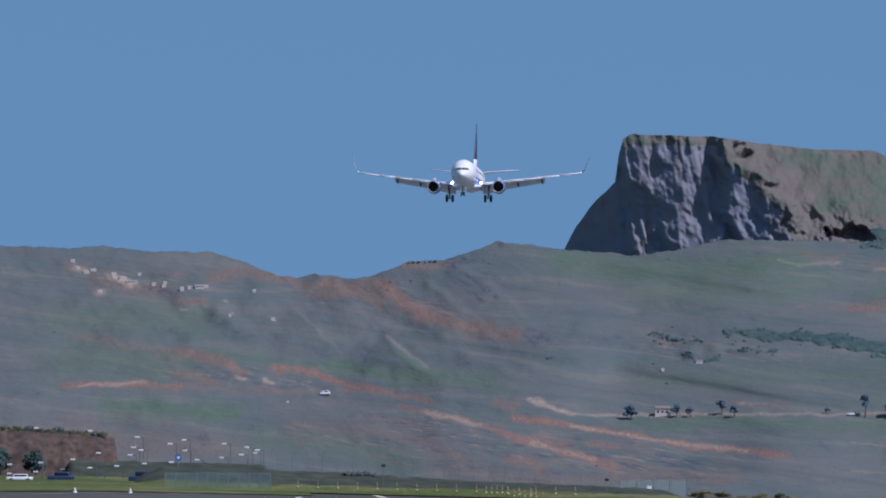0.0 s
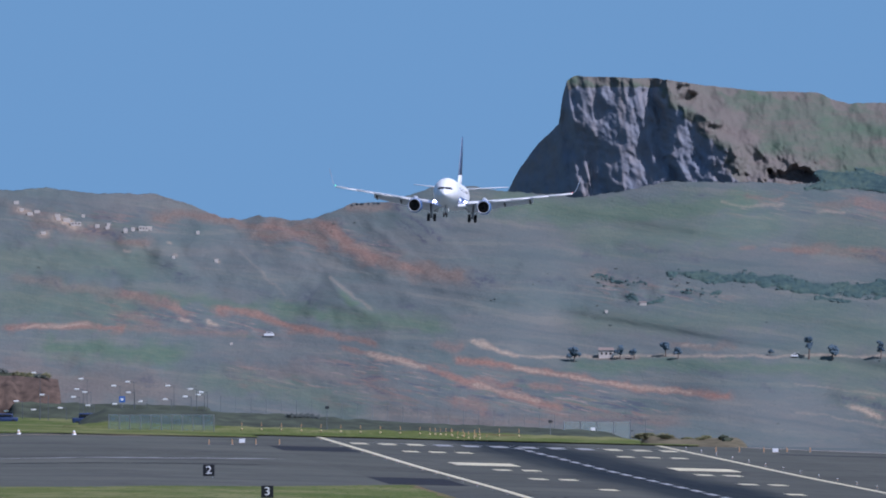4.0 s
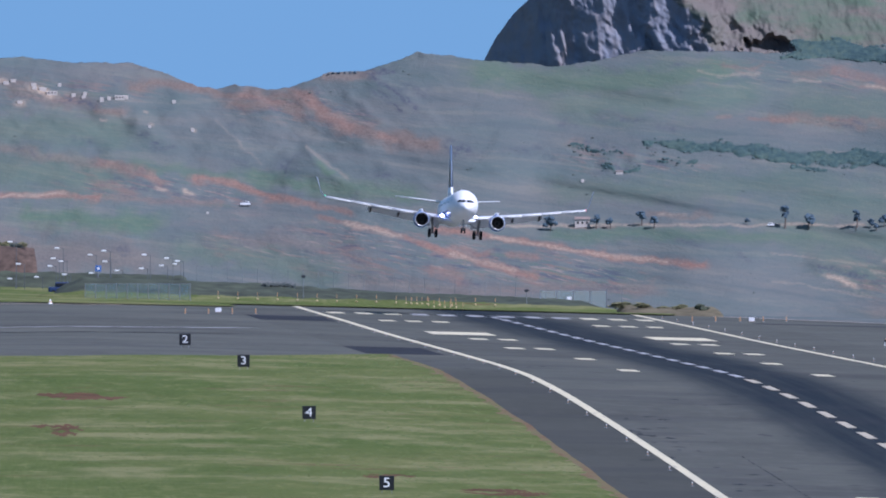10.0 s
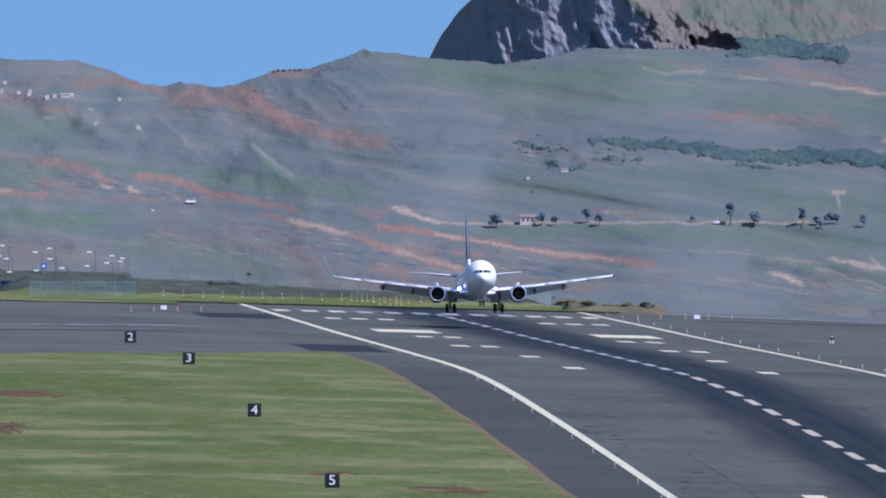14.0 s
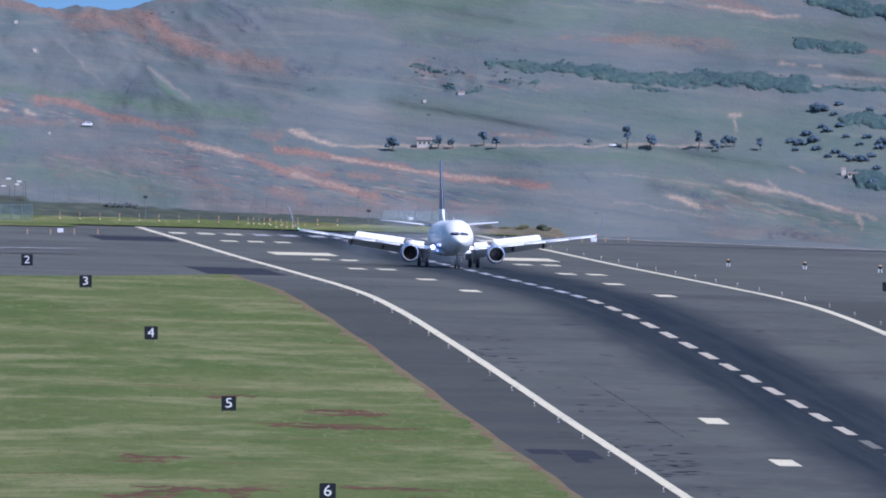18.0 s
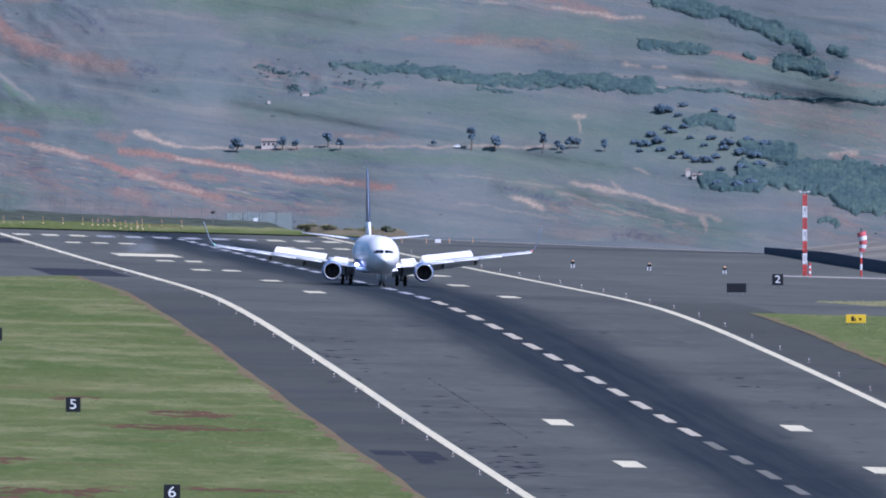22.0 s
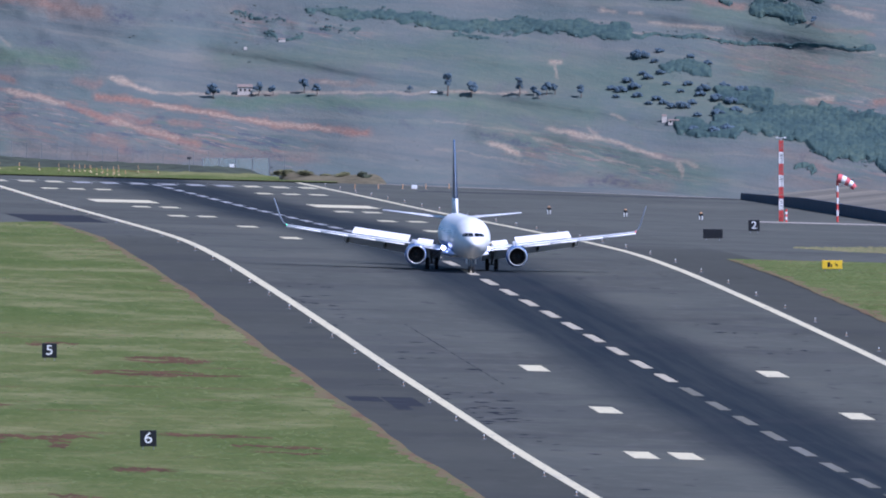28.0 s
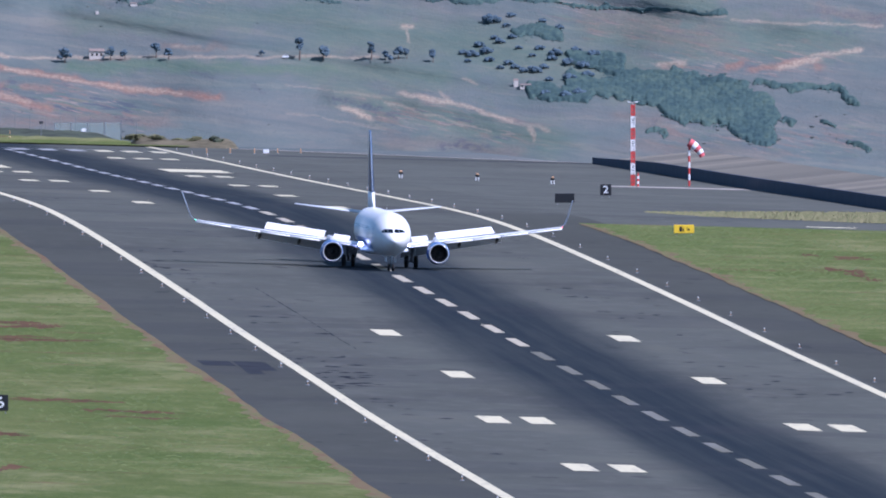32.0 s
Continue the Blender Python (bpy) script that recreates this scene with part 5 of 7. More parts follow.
    for k in range(42):
        for x in (-23.5, 23.5):
            spots.append((x, 36 + 54 * k))
    s.matrix_world = Matrix.Translation(on(*spots[0]))
    for p in spots[1:]:
        copy_thing(s, Matrix.Translation(on(*p)))


build_edge_lights()


def build_markers():
    # orange posts at the far corners of the pavement
    s = empty("marker_post", "slim orange marker post on the pavement edge", "marker", None, "orange marker posts")
    part("post", box_bm(0.13, 0.1, 0.66, (0, 0, 0.35), 0.02), ORANGE, s, "weathered orange post")
    part("foot", box_bm(0.34, 0.3, 0.05, (0, 0, 0.025), 0.01), STEEL, s)
    spots = [(-40.7, 2106.9), (-37.6, 2117.7), (-34.4, 2129.4), (-31.2, 2141.1), (25.6, 2202.3), (29.0, 2214.0), (32.6, 2226.6), (36.0, 2238.3), (39.4, 2249.1)]
    s.matrix_world = Matrix.Translation(on(*spots[0]))
    for p in spots[1:]:
        copy_thing(s, Matrix.Translation(on(*p)))
    # white cabinets beside them
    b = empty("light_cabinet", "small white metal cabinet on the pavement", "cabinet", Matrix.Translation(on(-35.7, 2150)), "white cabinets")
    part("body", box_bm(0.75, 0.4, 0.5, (0, 0, 0.32), 0.04), WHITE, b)
    part("plinth", box_bm(0.8, 0.45, 0.08, (0, 0, 0.04), 0.01), CONCRETE, b)
    copy_thing(b, Matrix.Translation(on(34.2, 2230)))
    # striped posts on the eastern apron
    m = empty("apron_marker", "short white and orange marker with black top", "marker", None, "apron markers")
    part("leg", box_bm(0.1, 0.1, 0.45, (-0.16, 0, 0.22), 0.01), SIGN_WHITE, m)
    part("leg", box_bm(0.1, 0.1, 0.45, (0.16, 0, 0.22), 0.01), SIGN_WHITE, m)
    part("head", box_bm(0.46, 0.2, 0.26, (0, 0, 0.58), 0.04), BLACK, m, "black box head")
    part("lamp", lathe_bm([(0.71, 0.16), (0.82, 0.15), (0.9, 0.05), (0.91, 0.001)], 10, "Z"), ORANGE, m, "orange lamp", True)
    spots = [(35.9, 1863.0), (44.2, 1849.5), (51.8, 1825.2)]
    m.matrix_world = Matrix.Translation(on(*spots[0]))
    for p in spots[1:]:
        copy_thing(m, Matrix.Translation(on(*p)))
    # small white cones on the grass
    c = empty("white_marker", "white cone-shaped marker on the grass edge", "marker", None, "white markers")
    part("cone", lathe_bm([(0, 0.3), (0.05, 0.28), (0.56, 0.09), (0.64, 0.001)], 12, "Z"), SIGN_WHITE, c, "", True)
    part("band", lathe_bm([(0.22, 0.218), (0.22, 0.232), (0.36, 0.18), (0.36, 0.165)], 12, "Z"), ORANGE, c)
    c.matrix_world = Matrix.Translation(on(-62.6, 2226, 0.0))
    copy_thing(c, Matrix.Translation(on(-55.5, 2228, 0.0)))


build_markers()


def build_approach_lights():
    s = empty("approach_light", "pale orange approach light on a thin pole", "light", None, "approach lights")
    part("pole", rod_bm((0, 0, -0.1), (0, 0, 0.4), 0.045, None, 8), ORANGE, s, "pale orange pole")
    part("lamp", lathe_bm([(-0.14, 0.001), (-0.14, 0.11), (0.12, 0.14), (0.16, 0.001)], 10, "Y"), LAMP_CREAM, s, "round cream lamp head", True)
    s.children[-1].location = (0, 0, 0.48)
    # one long cross bar on the verge and a close group before it
    spots = [(-18.7 + 2.6 * k, 2340, 0.62) for k in range(-5, 10) if k not in (5, 6)]
    spots += [(x, 2340, 0.55) for x in (-7.0, -6.3, -5.6, -4.9, -4.2)]
    spots += [(x, 2337, 0.45) for x in (-4.15, -2.75, -1.2)]
    spots += [(x, 2334, 0.22) for x in (-3.5, -2.1, -0.6, -1.35)]
    spots += [(x, 2331, 0.0) for x in (-2.75, -1.2, 0.2)]
    s.matrix_world = Matrix.Translation(on(*spots[0]))
    for p in spots[1:]:
        copy_thing(s, Matrix.Translation(on(*p)))


build_approach_lights()


def build_mast(x, y):
    m = empty("lattice_mast", "red and white banded lattice wind mast", "mast", Matrix.Translation(on(x, y)))
    h, w = 9.4, 0.42
    bands = 7
    for k in range(bands):
        z0, z1 = k * h / bands, (k + 1) * h / bands
        bms = []
        for sx, sy in ((-1, -1), (1, -1), (0, 1)):
            bms.append(rod_bm((sx * w / 2, sy * w / 2, z0), (sx * w / 2, sy * w / 2, z1), 0.055, None, 6))
        n = 3
        for j in range(n):
            a, b = z0 + (z1 - z0) * j / n, z0 + (z1 - z0) * (j + 1) / n
            for (p, q) in (((-1, -1), (1, -1)), ((1, -1), (0, 1)), ((0, 1), (-1, -1))):
                bms.append(rod_bm((p[0] * w / 2, p[1] * w / 2, a), (q[0] * w / 2, q[1] * w / 2, b), 0.03, None, 5))
                bms.append(rod_bm((q[0] * w / 2, q[1] * w / 2, a), (p[0] * w / 2, p[1] * w / 2, b), 0.03, None, 5))
        part("mast_section", join_bm(*bms), RED if k % 2 == 0 else SIGN_WHITE, m, "red lattice section" if k % 2 == 0 else "white lattice section")
    part("wind_vane", join_bm(rod_bm((-0.5, 0, h + 0.25), (0.5, 0, h + 0.25), 0.025), rod_bm((0, 0, h), (0, 0, h + 0.35), 0.03), box_bm(0.3, 0.02, 0.16, (0.45, 0, h + 0.3))), SIGN_WHITE, m)
    bm = bmesh.new()
    bmesh.ops.create_uvsphere(bm, u_segments=10, v_segments=6, radius=0.1, matrix=Matrix.Translation((-0.5, 0, h + 0.32)))
    part("anemometer_cup", bm, SIGN_WHITE, m)
    for z in (2.1, 4.9, 7.6):
        part("instrument_box", box_bm(0.5, 0.3, 0.9, (0, -0.05, z), 0.04), SIGN_WHITE, m, "white instrument box with dark front")
        for dz in (-0.24, 0.02, 0.24):
            part("box_slot", box_bm(0.3, 0.02, 0.12, (0.03 * dz, -0.215, z + dz), 0.005), DARK_STEEL, m)
    part("footing", box_bm(1.2, 1.2, 0.12, (0, 0, 0.03), 0.03), CONCRETE, m)
    s = empty("guard_post", "short red and white banded post beside the mast", "post", Matrix.Translation(on(x + 0.55, y - 1)))
    for k in range(5):
        part("band", rod_bm((0, 0, k * 0.3), (0, 0, k * 0.3 + 0.3), 0.13, None, 10), RED if k % 2 == 0 else SIGN_WHITE, s)


build_mast(60.9, 1822.5)


def build_windsock(x, y):
    s = empty("windsock", "red and white striped windsock on a banded pole", "windsock", Matrix.Translation(on(x, y)))
    for k in range(7):
        part("pole_band", rod_bm((0, 0, k * 0.7), (0, 0, k * 0.7 + 0.7), 0.13, None, 10), RED if k % 2 == 0 else SIGN_WHITE, s)
    top = part("swivel", rod_bm((0, 0, -0.3), (0, 0, 0.45), 0.06, None, 8), DARK_STEEL, s)
    top.location = (0, 0, 5.1)
    frame_arm = part("hoop", join_bm(rod_bm((0, 0, 0.45), (0, 0, -0.45), 0.03, None, 6), rod_bm((0, -0.45, 0), (0, 0.45, 0), 0.03, None, 6)), DARK_STEEL, s, "dark hoop that carries the sock")
    frame_arm.location = (0, 0, 5.1)
    pts = [(0.0, 0.0, 0.52), (0.5, -0.02, 0.52), (1.0, -0.08, 0.48), (1.45, -0.2, 0.43), (1.85, -0.38, 0.38), (2.2, -0.62, 0.33)]
    for k in range(5):
        (x0, z0, r0), (x1, z1, r1) = pts[k], pts[k + 1]
        part("cloth_band", rod_bm((x0, 0, z0), (x1, 0, z1), r0, r1, 14, False), SOCK_RED if k % 2 == 0 else SIGN_WHITE, frame_arm, "faded red cloth band" if k % 2 == 0 else "white cloth band", True)
    return frame_arm


sock = build_windsock(68.6, 1845.9)
sheet("concrete_strip", lambda y: (57.0, 73.6), 1804, 1824, 0.012, PALE_CONCRETE, label="pale concrete strip under the mast")


def wall_run(name, x0, x1, up0, up1, y0, y1, material, label, step=20.0):
    """A long wall or slope between two heights over the platform."""
    ys = np.arange(y0, y1 + 0.1, step)
    verts, faces = [], []
    for y in ys:
        low = 1 - 0.45 * min(1.0, max(0.0, (y - 2040) / 167))
        verts += [on(x0, y, -0.3), on(x0, y, up0 * low), on(x1, y, up1 * low), on(x1, y, -0.6)]
    for j in range(len(ys) - 1):
        for k in range(4):
            a, b = j * 4 + k, j * 4 + (k + 1) % 4
            faces.append((a, b, b + 4, a + 4))
    faces += [(0, 1, 2, 3), tuple(len(verts) - 4 + k for k in (3, 2, 1, 0))]
    return tagged(obj(name, verts, faces, material), label, "", "", "structure")


wall_run("wall_east", 74.5, 75.0, 1.38, 1.38, 900, 2207, SHADED_WALL, "long low dark parapet wall along the apron")
for k in range(44):
    # sloping concrete slabs behind the parapet
    y0 = 1340 + 20 * k
    verts = [on(76.2, y0, 0.2), on(76.2, y0 + 19.2, 0.2), on(90, y0 + 30, 1.55), on(90, y0 + 10.8, 1.55), on(76.2, y0, -0.6), on(76.2, y0 + 19.2, -0.6), on(90, y0 + 30, -0.6), on(90, y0 + 10.8, -0.6)]
    ob = obj("revetment_slab", verts, [(0, 1, 2, 3), (0, 4, 5, 1), (1, 5, 6, 2), (2, 6, 7, 3), (3, 7, 4, 0), (7, 6, 5, 4)], REVETMENT)
    tagged(ob, "tan concrete slab of the sloped revetment", "", "", "structure")


# ---- beyond the runway end ----
def mound(name, x0, x1, y0, y1, top, material, label, seed, steep=0.25, n=46, ends=1.3, ridge=0.0):
    """A bank or cut: top(u) gives its height over the platform along its length."""
    verts, faces = [], []
    m = 14
    for j in range(m + 1):
        v = j / m
        for k in range(n + 1):
            u = k / n
            x, y = x0 + (x1 - x0) * u, y0 + (y1 - y0) * v
            side = min(1.0, min(u, 1 - u) * n / ends) ** 0.6
            prof = min(1.0, v / steep) ** 0.75 if v < steep else 1 - 0.25 * (v - steep)
            h = top(u) * prof * side + 0.35 * noise.noise((x * 0.5, y * 0.25, seed)) * min(1, v * 4)
            verts.append((x + 0.5 * noise.noise((x * 0.4, h, seed)), y + 0.8 * noise.noise((x * 0.6, h * 0.8, seed + 4)) + ridge * abs(noise.noise((x * 0.45, h * 0.1, seed + 9))), level(x, min(y, 2420)) - 0.2 + h))
    w = n + 1
    faces = [(j * w + k, j * w + k + 1, (j + 1) * w + k + 1, (j + 1) * w + k) for j in range(m) for k in range(n)]
    return tagged(obj(name, verts, faces, material, None, "", True), label, "", "", "structure")


def bank_top(u):
    """Height of the bank over the platform, falling towards the east."""
    return float(np.interp(u, [0, 0.16, 0.37, 0.57, 0.9, 1], [2.9, 2.9, 2.65, 2.0, 1.6, 1.2]))


mound("earth_cut", -135, -52.6, 2500, 2545, lambda u: 6.3 - 0.9 * max(0, u - 0.75) * 4, EARTH, "reddish brown earth cut with steep face", 3.0, 0.12, 160, 1.0, 3.0)
mound("earth_cut_top", -135, -53.3, 2510, 2560, lambda u: 6.7 - 0.9 * max(0, u - 0.75) * 4, SCRUB_BANK, "dry scrub on top of the earth cut", 5.0, 0.05, 80)
mound("scrub_bank", -53, 21, 2345, 2385, bank_top, SCRUB_BANK, "low green scrub bank beyond the runway, darkened as by cloud", 7.0, 0.6, 76, 4)
mound("grass_verge", -56, 23, 2334, 2352, lambda u: 1.15 - 0.25 * u, GRASS, "green grass verge before the bank", 8.0, 0.6, 60, 4)
mound("road_bank", -60, -32, 2486, 2520, lambda u: 2.2, SCRUB_BANK, "vegetated bank behind the road, darkened as by cloud", 11.0, 0.4)
mound("rock_bank", 20.5, 34.2, 2322, 2342, lambda u: 1.1 + 0.25 * math.sin(u * 9), STRAW, "low bank of dry grass and dark rock", 9.0, 0.5, 30)


def clump_bm(rng, r, flat=0.7, n=1):
    bm = bmesh.new()
    bmesh.ops.create_icosphere(bm, subdivisions=n, radius=r)
    for v in bm.verts:
        v.co *= rng.uniform(0.72, 1.28) if n < 2 else rng.uniform(0.86, 1.14)
        v.co.z *= flat
    return bm


def leaf_clumps(rng, centres, size, per):
    """Many small leaf tufts round each centre, as verts and faces."""
    verts, faces = [], []
    for (cx, cy, cz, r) in centres:
        for _ in range(per):
            d = Vector((rng.gauss(0, 1), rng.gauss(0, 1), rng.gauss(0, 1))).normalized() * r * rng.uniform(0.45, 1.05)
            p = Vector((cx, cy, cz)) + Vector((d.x, d.y, d.z * 0.85))
            s = size * rng.uniform(0.6, 1.5)
            a = Vector((rng.gauss(0, 1), rng.gauss(0, 1), rng.gauss(0, 0.6))).normalized()
            b = a.cross(Vector((rng.gauss(0, 1), rng.gauss(0, 1), rng.gauss(0, 1)))).normalized()
            c = a.cross(b)
            k = len(verts)
            verts += [p + a * s, p - a * s * 0.5 + b * s * 0.8, p - a * s * 0.5 - b * s * 0.8, p + c * s * 0.6]
            faces += [(k, k + 1, k + 3), (k + 1, k + 2, k + 3), (k + 2, k, k + 3), (k, k + 2, k + 1)]
    return verts, faces


def boughs(rng, centres, size, per):
    """Rounded uneven boughs, with a few loose leaf tufts that break their outline."""
    verts, faces = leaf_clumps(rng, centres, size, per)
    bm = bmesh.new()
    bmesh.ops.create_icosphere(bm, subdivisions=1, radius=1.0)
    ball = [v.co.copy() for v in bm.verts]
    tri = [tuple(v.index for v in f.verts) for f in bm.faces]
    bm.free()
    for (cx, cy, cz, r) in centres:
        k = len(verts)
        verts += [Vector((cx, cy, cz)) + Vector((p.x, p.y, p.z * 0.85)) * r * rng.uniform(0.65, 1.1) for p in ball]
        faces += [tuple(k + q for q in f) for f in tri]
    return verts, faces


def build_tree(at, h, spread, kind, label, leaf, seed, category="tree", group="", distant=False):
    """A tapered trunk with limbs and a ragged crown of leaf tufts."""
    rng = random.Random(seed)
    t = empty(kind, label, category, Matrix.Translation(at), group)
    th = h * rng.uniform(0.25, 0.4)
    bms = [rod_bm((0, 0, -0.1 * h), (0.03 * h, 0, th), 0.045 * h, 0.03 * h, 8), rod_bm((0.03 * h, 0, th), (0.0, 0.02 * h, h * 0.75), 0.03 * h, 0.012 * h, 7)]
    centres = []
    for k in range(7):
        w = rng.uniform(0, 6.28)
        z = th + (h - th) * rng.uniform(0.15, 0.85)
        q = 1 - abs((z - th) / (h - th) - 0.4)
        r = spread * rng.uniform(0.35, 0.75) * q
        p = (r * math.cos(w), r * math.sin(w), z)
        bms.append(rod_bm((0.02 * h, 0, z * 0.75), p, 0.018 * h, 0.007 * h, 5))
        centres.append((*p, spread * rng.uniform(0.32, 0.5)))
    centres.append((0, 0, h * 0.86, spread * 0.38))
    centres.append((0, 0, h * 0.6, spread * 0.5))
    part("trunk", join_bm(*bms), BARK, t, "dark bark trunk with limbs")
    if distant:
        v, f = boughs(rng, centres, 0.045 * h, 9)
        obj("crown", v, f, leaf, t, "dark green ragged crown")
        return t
    v, f = leaf_clumps(rng, centres, 0.07 * h + 0.05, 60)
    obj("crown", v, f, leaf, t, "dark green ragged crown")
    return t


for k, (x, y, h, s) in enumerate(((-69.2, 2484, 3.9, 1.9), (-64.3, 2482, 3.3, 2.2), (-73.0, 2486, 3.0, 1.7))):
    build_tree((x, y, level(x, min(y, 2420)) - 0.15), h, s, "shrub_tree", "dark green bushy tree before the earth cut", LEAF, 40 + k, group="trees at the earth cut")
rng = random.Random(15)
for k in range(26):
    # ragged scrub along the top of the cut
    x = -92 + 1.5 * k + rng.uniform(-0.5, 0.5)
    v, f = leaf_clumps(rng, [(0, 0, 0.15, 0.5), (0.5, 0, 0.1, 0.4), (-0.5, 0.3, 0.05, 0.35)], 0.15, 30)
    ob = obj("bush", v, f, DRY_TUFT if k % 3 else BUSH)
    ob.location = (x, 2508 + rng.uniform(-1, 3), level(x, 2420) + 6.2 - 3.6 * max(0, (x + 135) / 82.4 - 0.75) + rng.uniform(-0.2, 0.3))
    tagged(ob, "dry scrub bush on top of the earth cut" if k % 3 else "grey-green bush on top of the earth cut", "bush", "bushes on the earth cut")
rng = random.Random(5)
for k in range(16):
    x = rng.uniform(20, 33.4)
    y = rng.uniform(2328, 2336)
    r = rng.uniform(0.35, 0.8)
    if x > 31:
        ob = part("rock", clump_bm(rng, r, 0.5), SCRUB_BANK, None)
    else:
        v, f = leaf_clumps(rng, [(0, 0, 0, r)], 0.17, 110)
        v = [Vector((p.x * 1.5, p.y, p.z * 0.5)) for p in v]
        ob = obj("grass_tuft", v, f, DRY_TUFT)
    ob.location = on(x, y, rng.uniform(0.8, 1.25))
    tagged(ob, "dark weathered rock on the bank" if x > 31 else "tuft of dry grass on the bank", "rock" if x > 31 else "grass", "bank rocks" if x > 31 else "bank tufts")
for k in range(4):
    x = -24.6 + k * 0.9 + rng.uniform(-0.6, 0.6)
    top = bank_top((x + 53) / 74)
    v, f = leaf_clumps(rng, [(0, 0, 0.1, 0.55), (0.6, 0, 0.05, 0.4), (-0.6, 0.3, 0, 0.35)], 0.16, 45)
    ob = obj("bush", v, f, BUSH)
    ob.location = on(x, 2366, top - 0.35)
    tagged(ob, "low dark bush on the grass bank", "bush", "bushes on the bank")


# lamp posts of the road by the runway: x, y and height of each head
LAMP_HEADS = [(-64.8, 2440, 6.64), (-57.2, 2462, 6.02), (-50.9, 2459, 5.2), (-50.8, 2433, 3.73), (-51.6, 2448, 3.94), (-51.8, 2463, 2.73), (-50.0, 2455, 1.68), (-53.6, 2465, 1.23),
              (-46.4, 2462, 4.26), (-45.1, 2429, 5.15), (-44.4, 2463, 3.35), (-46.9, 2425, 2.22), (-42.9, 2455, 2.2), (-39.5, 2441, 4.5), (-39.5, 2460, 2.43), (-36.5, 2439, 4.05),
              (-35.1, 2437, 3.69), (-34.8, 2470, 2.93), (-36.9, 2455, 2.87), (-57.3, 2459, 1.06), (-59.6, 2460, 2.19), (-56.2, 2455, 3.11), (-64.0, 2450, 1.88), (-64.5, 2465, 0.47),
              (-68.4, 2434, 1.83), (-68.4, 2439, 0.54), (-60.9, 2465, 0.8)]


def build_lamp_posts():
    for x, y, z in LAMP_HEADS:
        g = land(x, y)
        h = z - g
        t = empty("street_lamp", "grey street lamp with a flat white head", "street lamp", Matrix.Translation((x + 0.85, y, g)), "road lamps")
        part("pole", rod_bm((0, 0, -0.2), (0, 0, h), 0.05, 0.032, 8), LAMP_STEEL, t, "dark grey pole")
        part("arm", rod_bm((0, 0, h - 0.06), (-0.7, -0.1, h), 0.03, None, 6), LAMP_STEEL, t)
        part("head", box_bm(0.66, 0.34, 0.2, (-0.85, -0.12, h), 0.06), SIGN_WHITE, t, "flat white lamp head")


build_lamp_posts()


NAVY = plain("navy_paint", (0.03, 0.05, 0.12), 0.4, 0, 0.1)


def build_road_things():
    glass = mat("barrier_glass", (0.22, 0.4, 0.46), 0.25, 0, 0.5)
    glass.node_tree.nodes["Principled BSDF"].inputs["Alpha"].default_value = 0.08
    milky = mat("milky_panel", (0.34, 0.42, 0.38), 0.95, 0, 0.0)
    milky.node_tree.nodes["Principled BSDF"].inputs["Alpha"].default_value = 0.22
    for name, x0, x1, y, pane, h, n in (("noise_barrier", -49.2, -35.4, 2337, glass, 2.3, 10), ("end_fence", 11.6, 20.4, 2372, milky, 2.7, 4)):
        f = empty(name, "pale green translucent fence panels between steel posts", "fence", Matrix.Translation((x0, y, level(x0, y) - 0.2)))
        for k in range(n + 1):
            x = (x1 - x0) * k / n
            part("post", box_bm(0.1, 0.1, h, (x, 0, h / 2), 0.01), STEEL, f)
            if k < n:
                part("panel", box_bm((x1 - x0) / n - 0.12, 0.03, h * 0.9, (x + (x1 - x0) / n / 2, 0, h * 0.53)), pane, f)
                part("rail", box_bm((x1 - x0) / n - 0.1, 0.06, 0.06, (x + (x1 - x0) / n / 2, 0.06, h * 0.98)), STEEL, f)
    for x, z, w, hh in ((-45.7, 4.0, 0.8, 0.8), (-47.0, 1.2, 0.7, 0.7), (-42.5, 2.1, 0.6, 0.7)):
        s = empty("road_sign", "blue square road sign on a pole", "sign", Matrix.Translation((x, 2438, level(x, 2420) - 0.2)), "blue road signs")
        part("pole", rod_bm((0, 0, 0), (0, 0, z), 0.05), STEEL, s)
        part("board", box_bm(w, 0.05, hh, (0, -0.06, z - hh / 2), 0.02), BLUE_SIGN, s, "blue board")
        part("symbol", box_bm(w * 0.45, 0.02, hh * 0.4, (0, -0.095, z - hh / 2)), SIGN_WHITE, s, "white symbol bar")
    b = empty("white_box", "small white box on the far fence", "box", Matrix.Translation((15.4, 2371.0, level(15, 2371) - 0.2)))
    part("case", box_bm(0.62, 0.4, 0.6, (0, 0, 1.65), 0.05), SIGN_WHITE, b)
    part("stand", box_bm(0.1, 0.1, 1.4, (0, 0, 0.7), 0.01), STEEL, b)
    for x, y, up in ((-20.2, 2352, 2.7), (9.2, 2352, 1.6)):
        s = empty("beacon", "small dark beacon on a thin mast", "beacon", Matrix.Translation(on(x, y, 0)))
        part("mast", rod_bm((0, 0, -0.2), (0, 0, up + 0.8), 0.035), STEEL, s)
        part("head", box_bm(0.55, 0.3, 0.34, (0, 0, up + 0.95), 0.05), DARK_STEEL, s)
    build_car("parked_van", (-50.6, 2438), NAVY, "dark blue van parked by the road", 1.5)
    build_car("parked_car", (-67.1, 2434), SIGN_WHITE, "white car parked below the earth cut", 0.9)
    build_car("parked_car", (-61.5, 2436), NAVY, "dark blue car parked below the earth cut", 1.2)


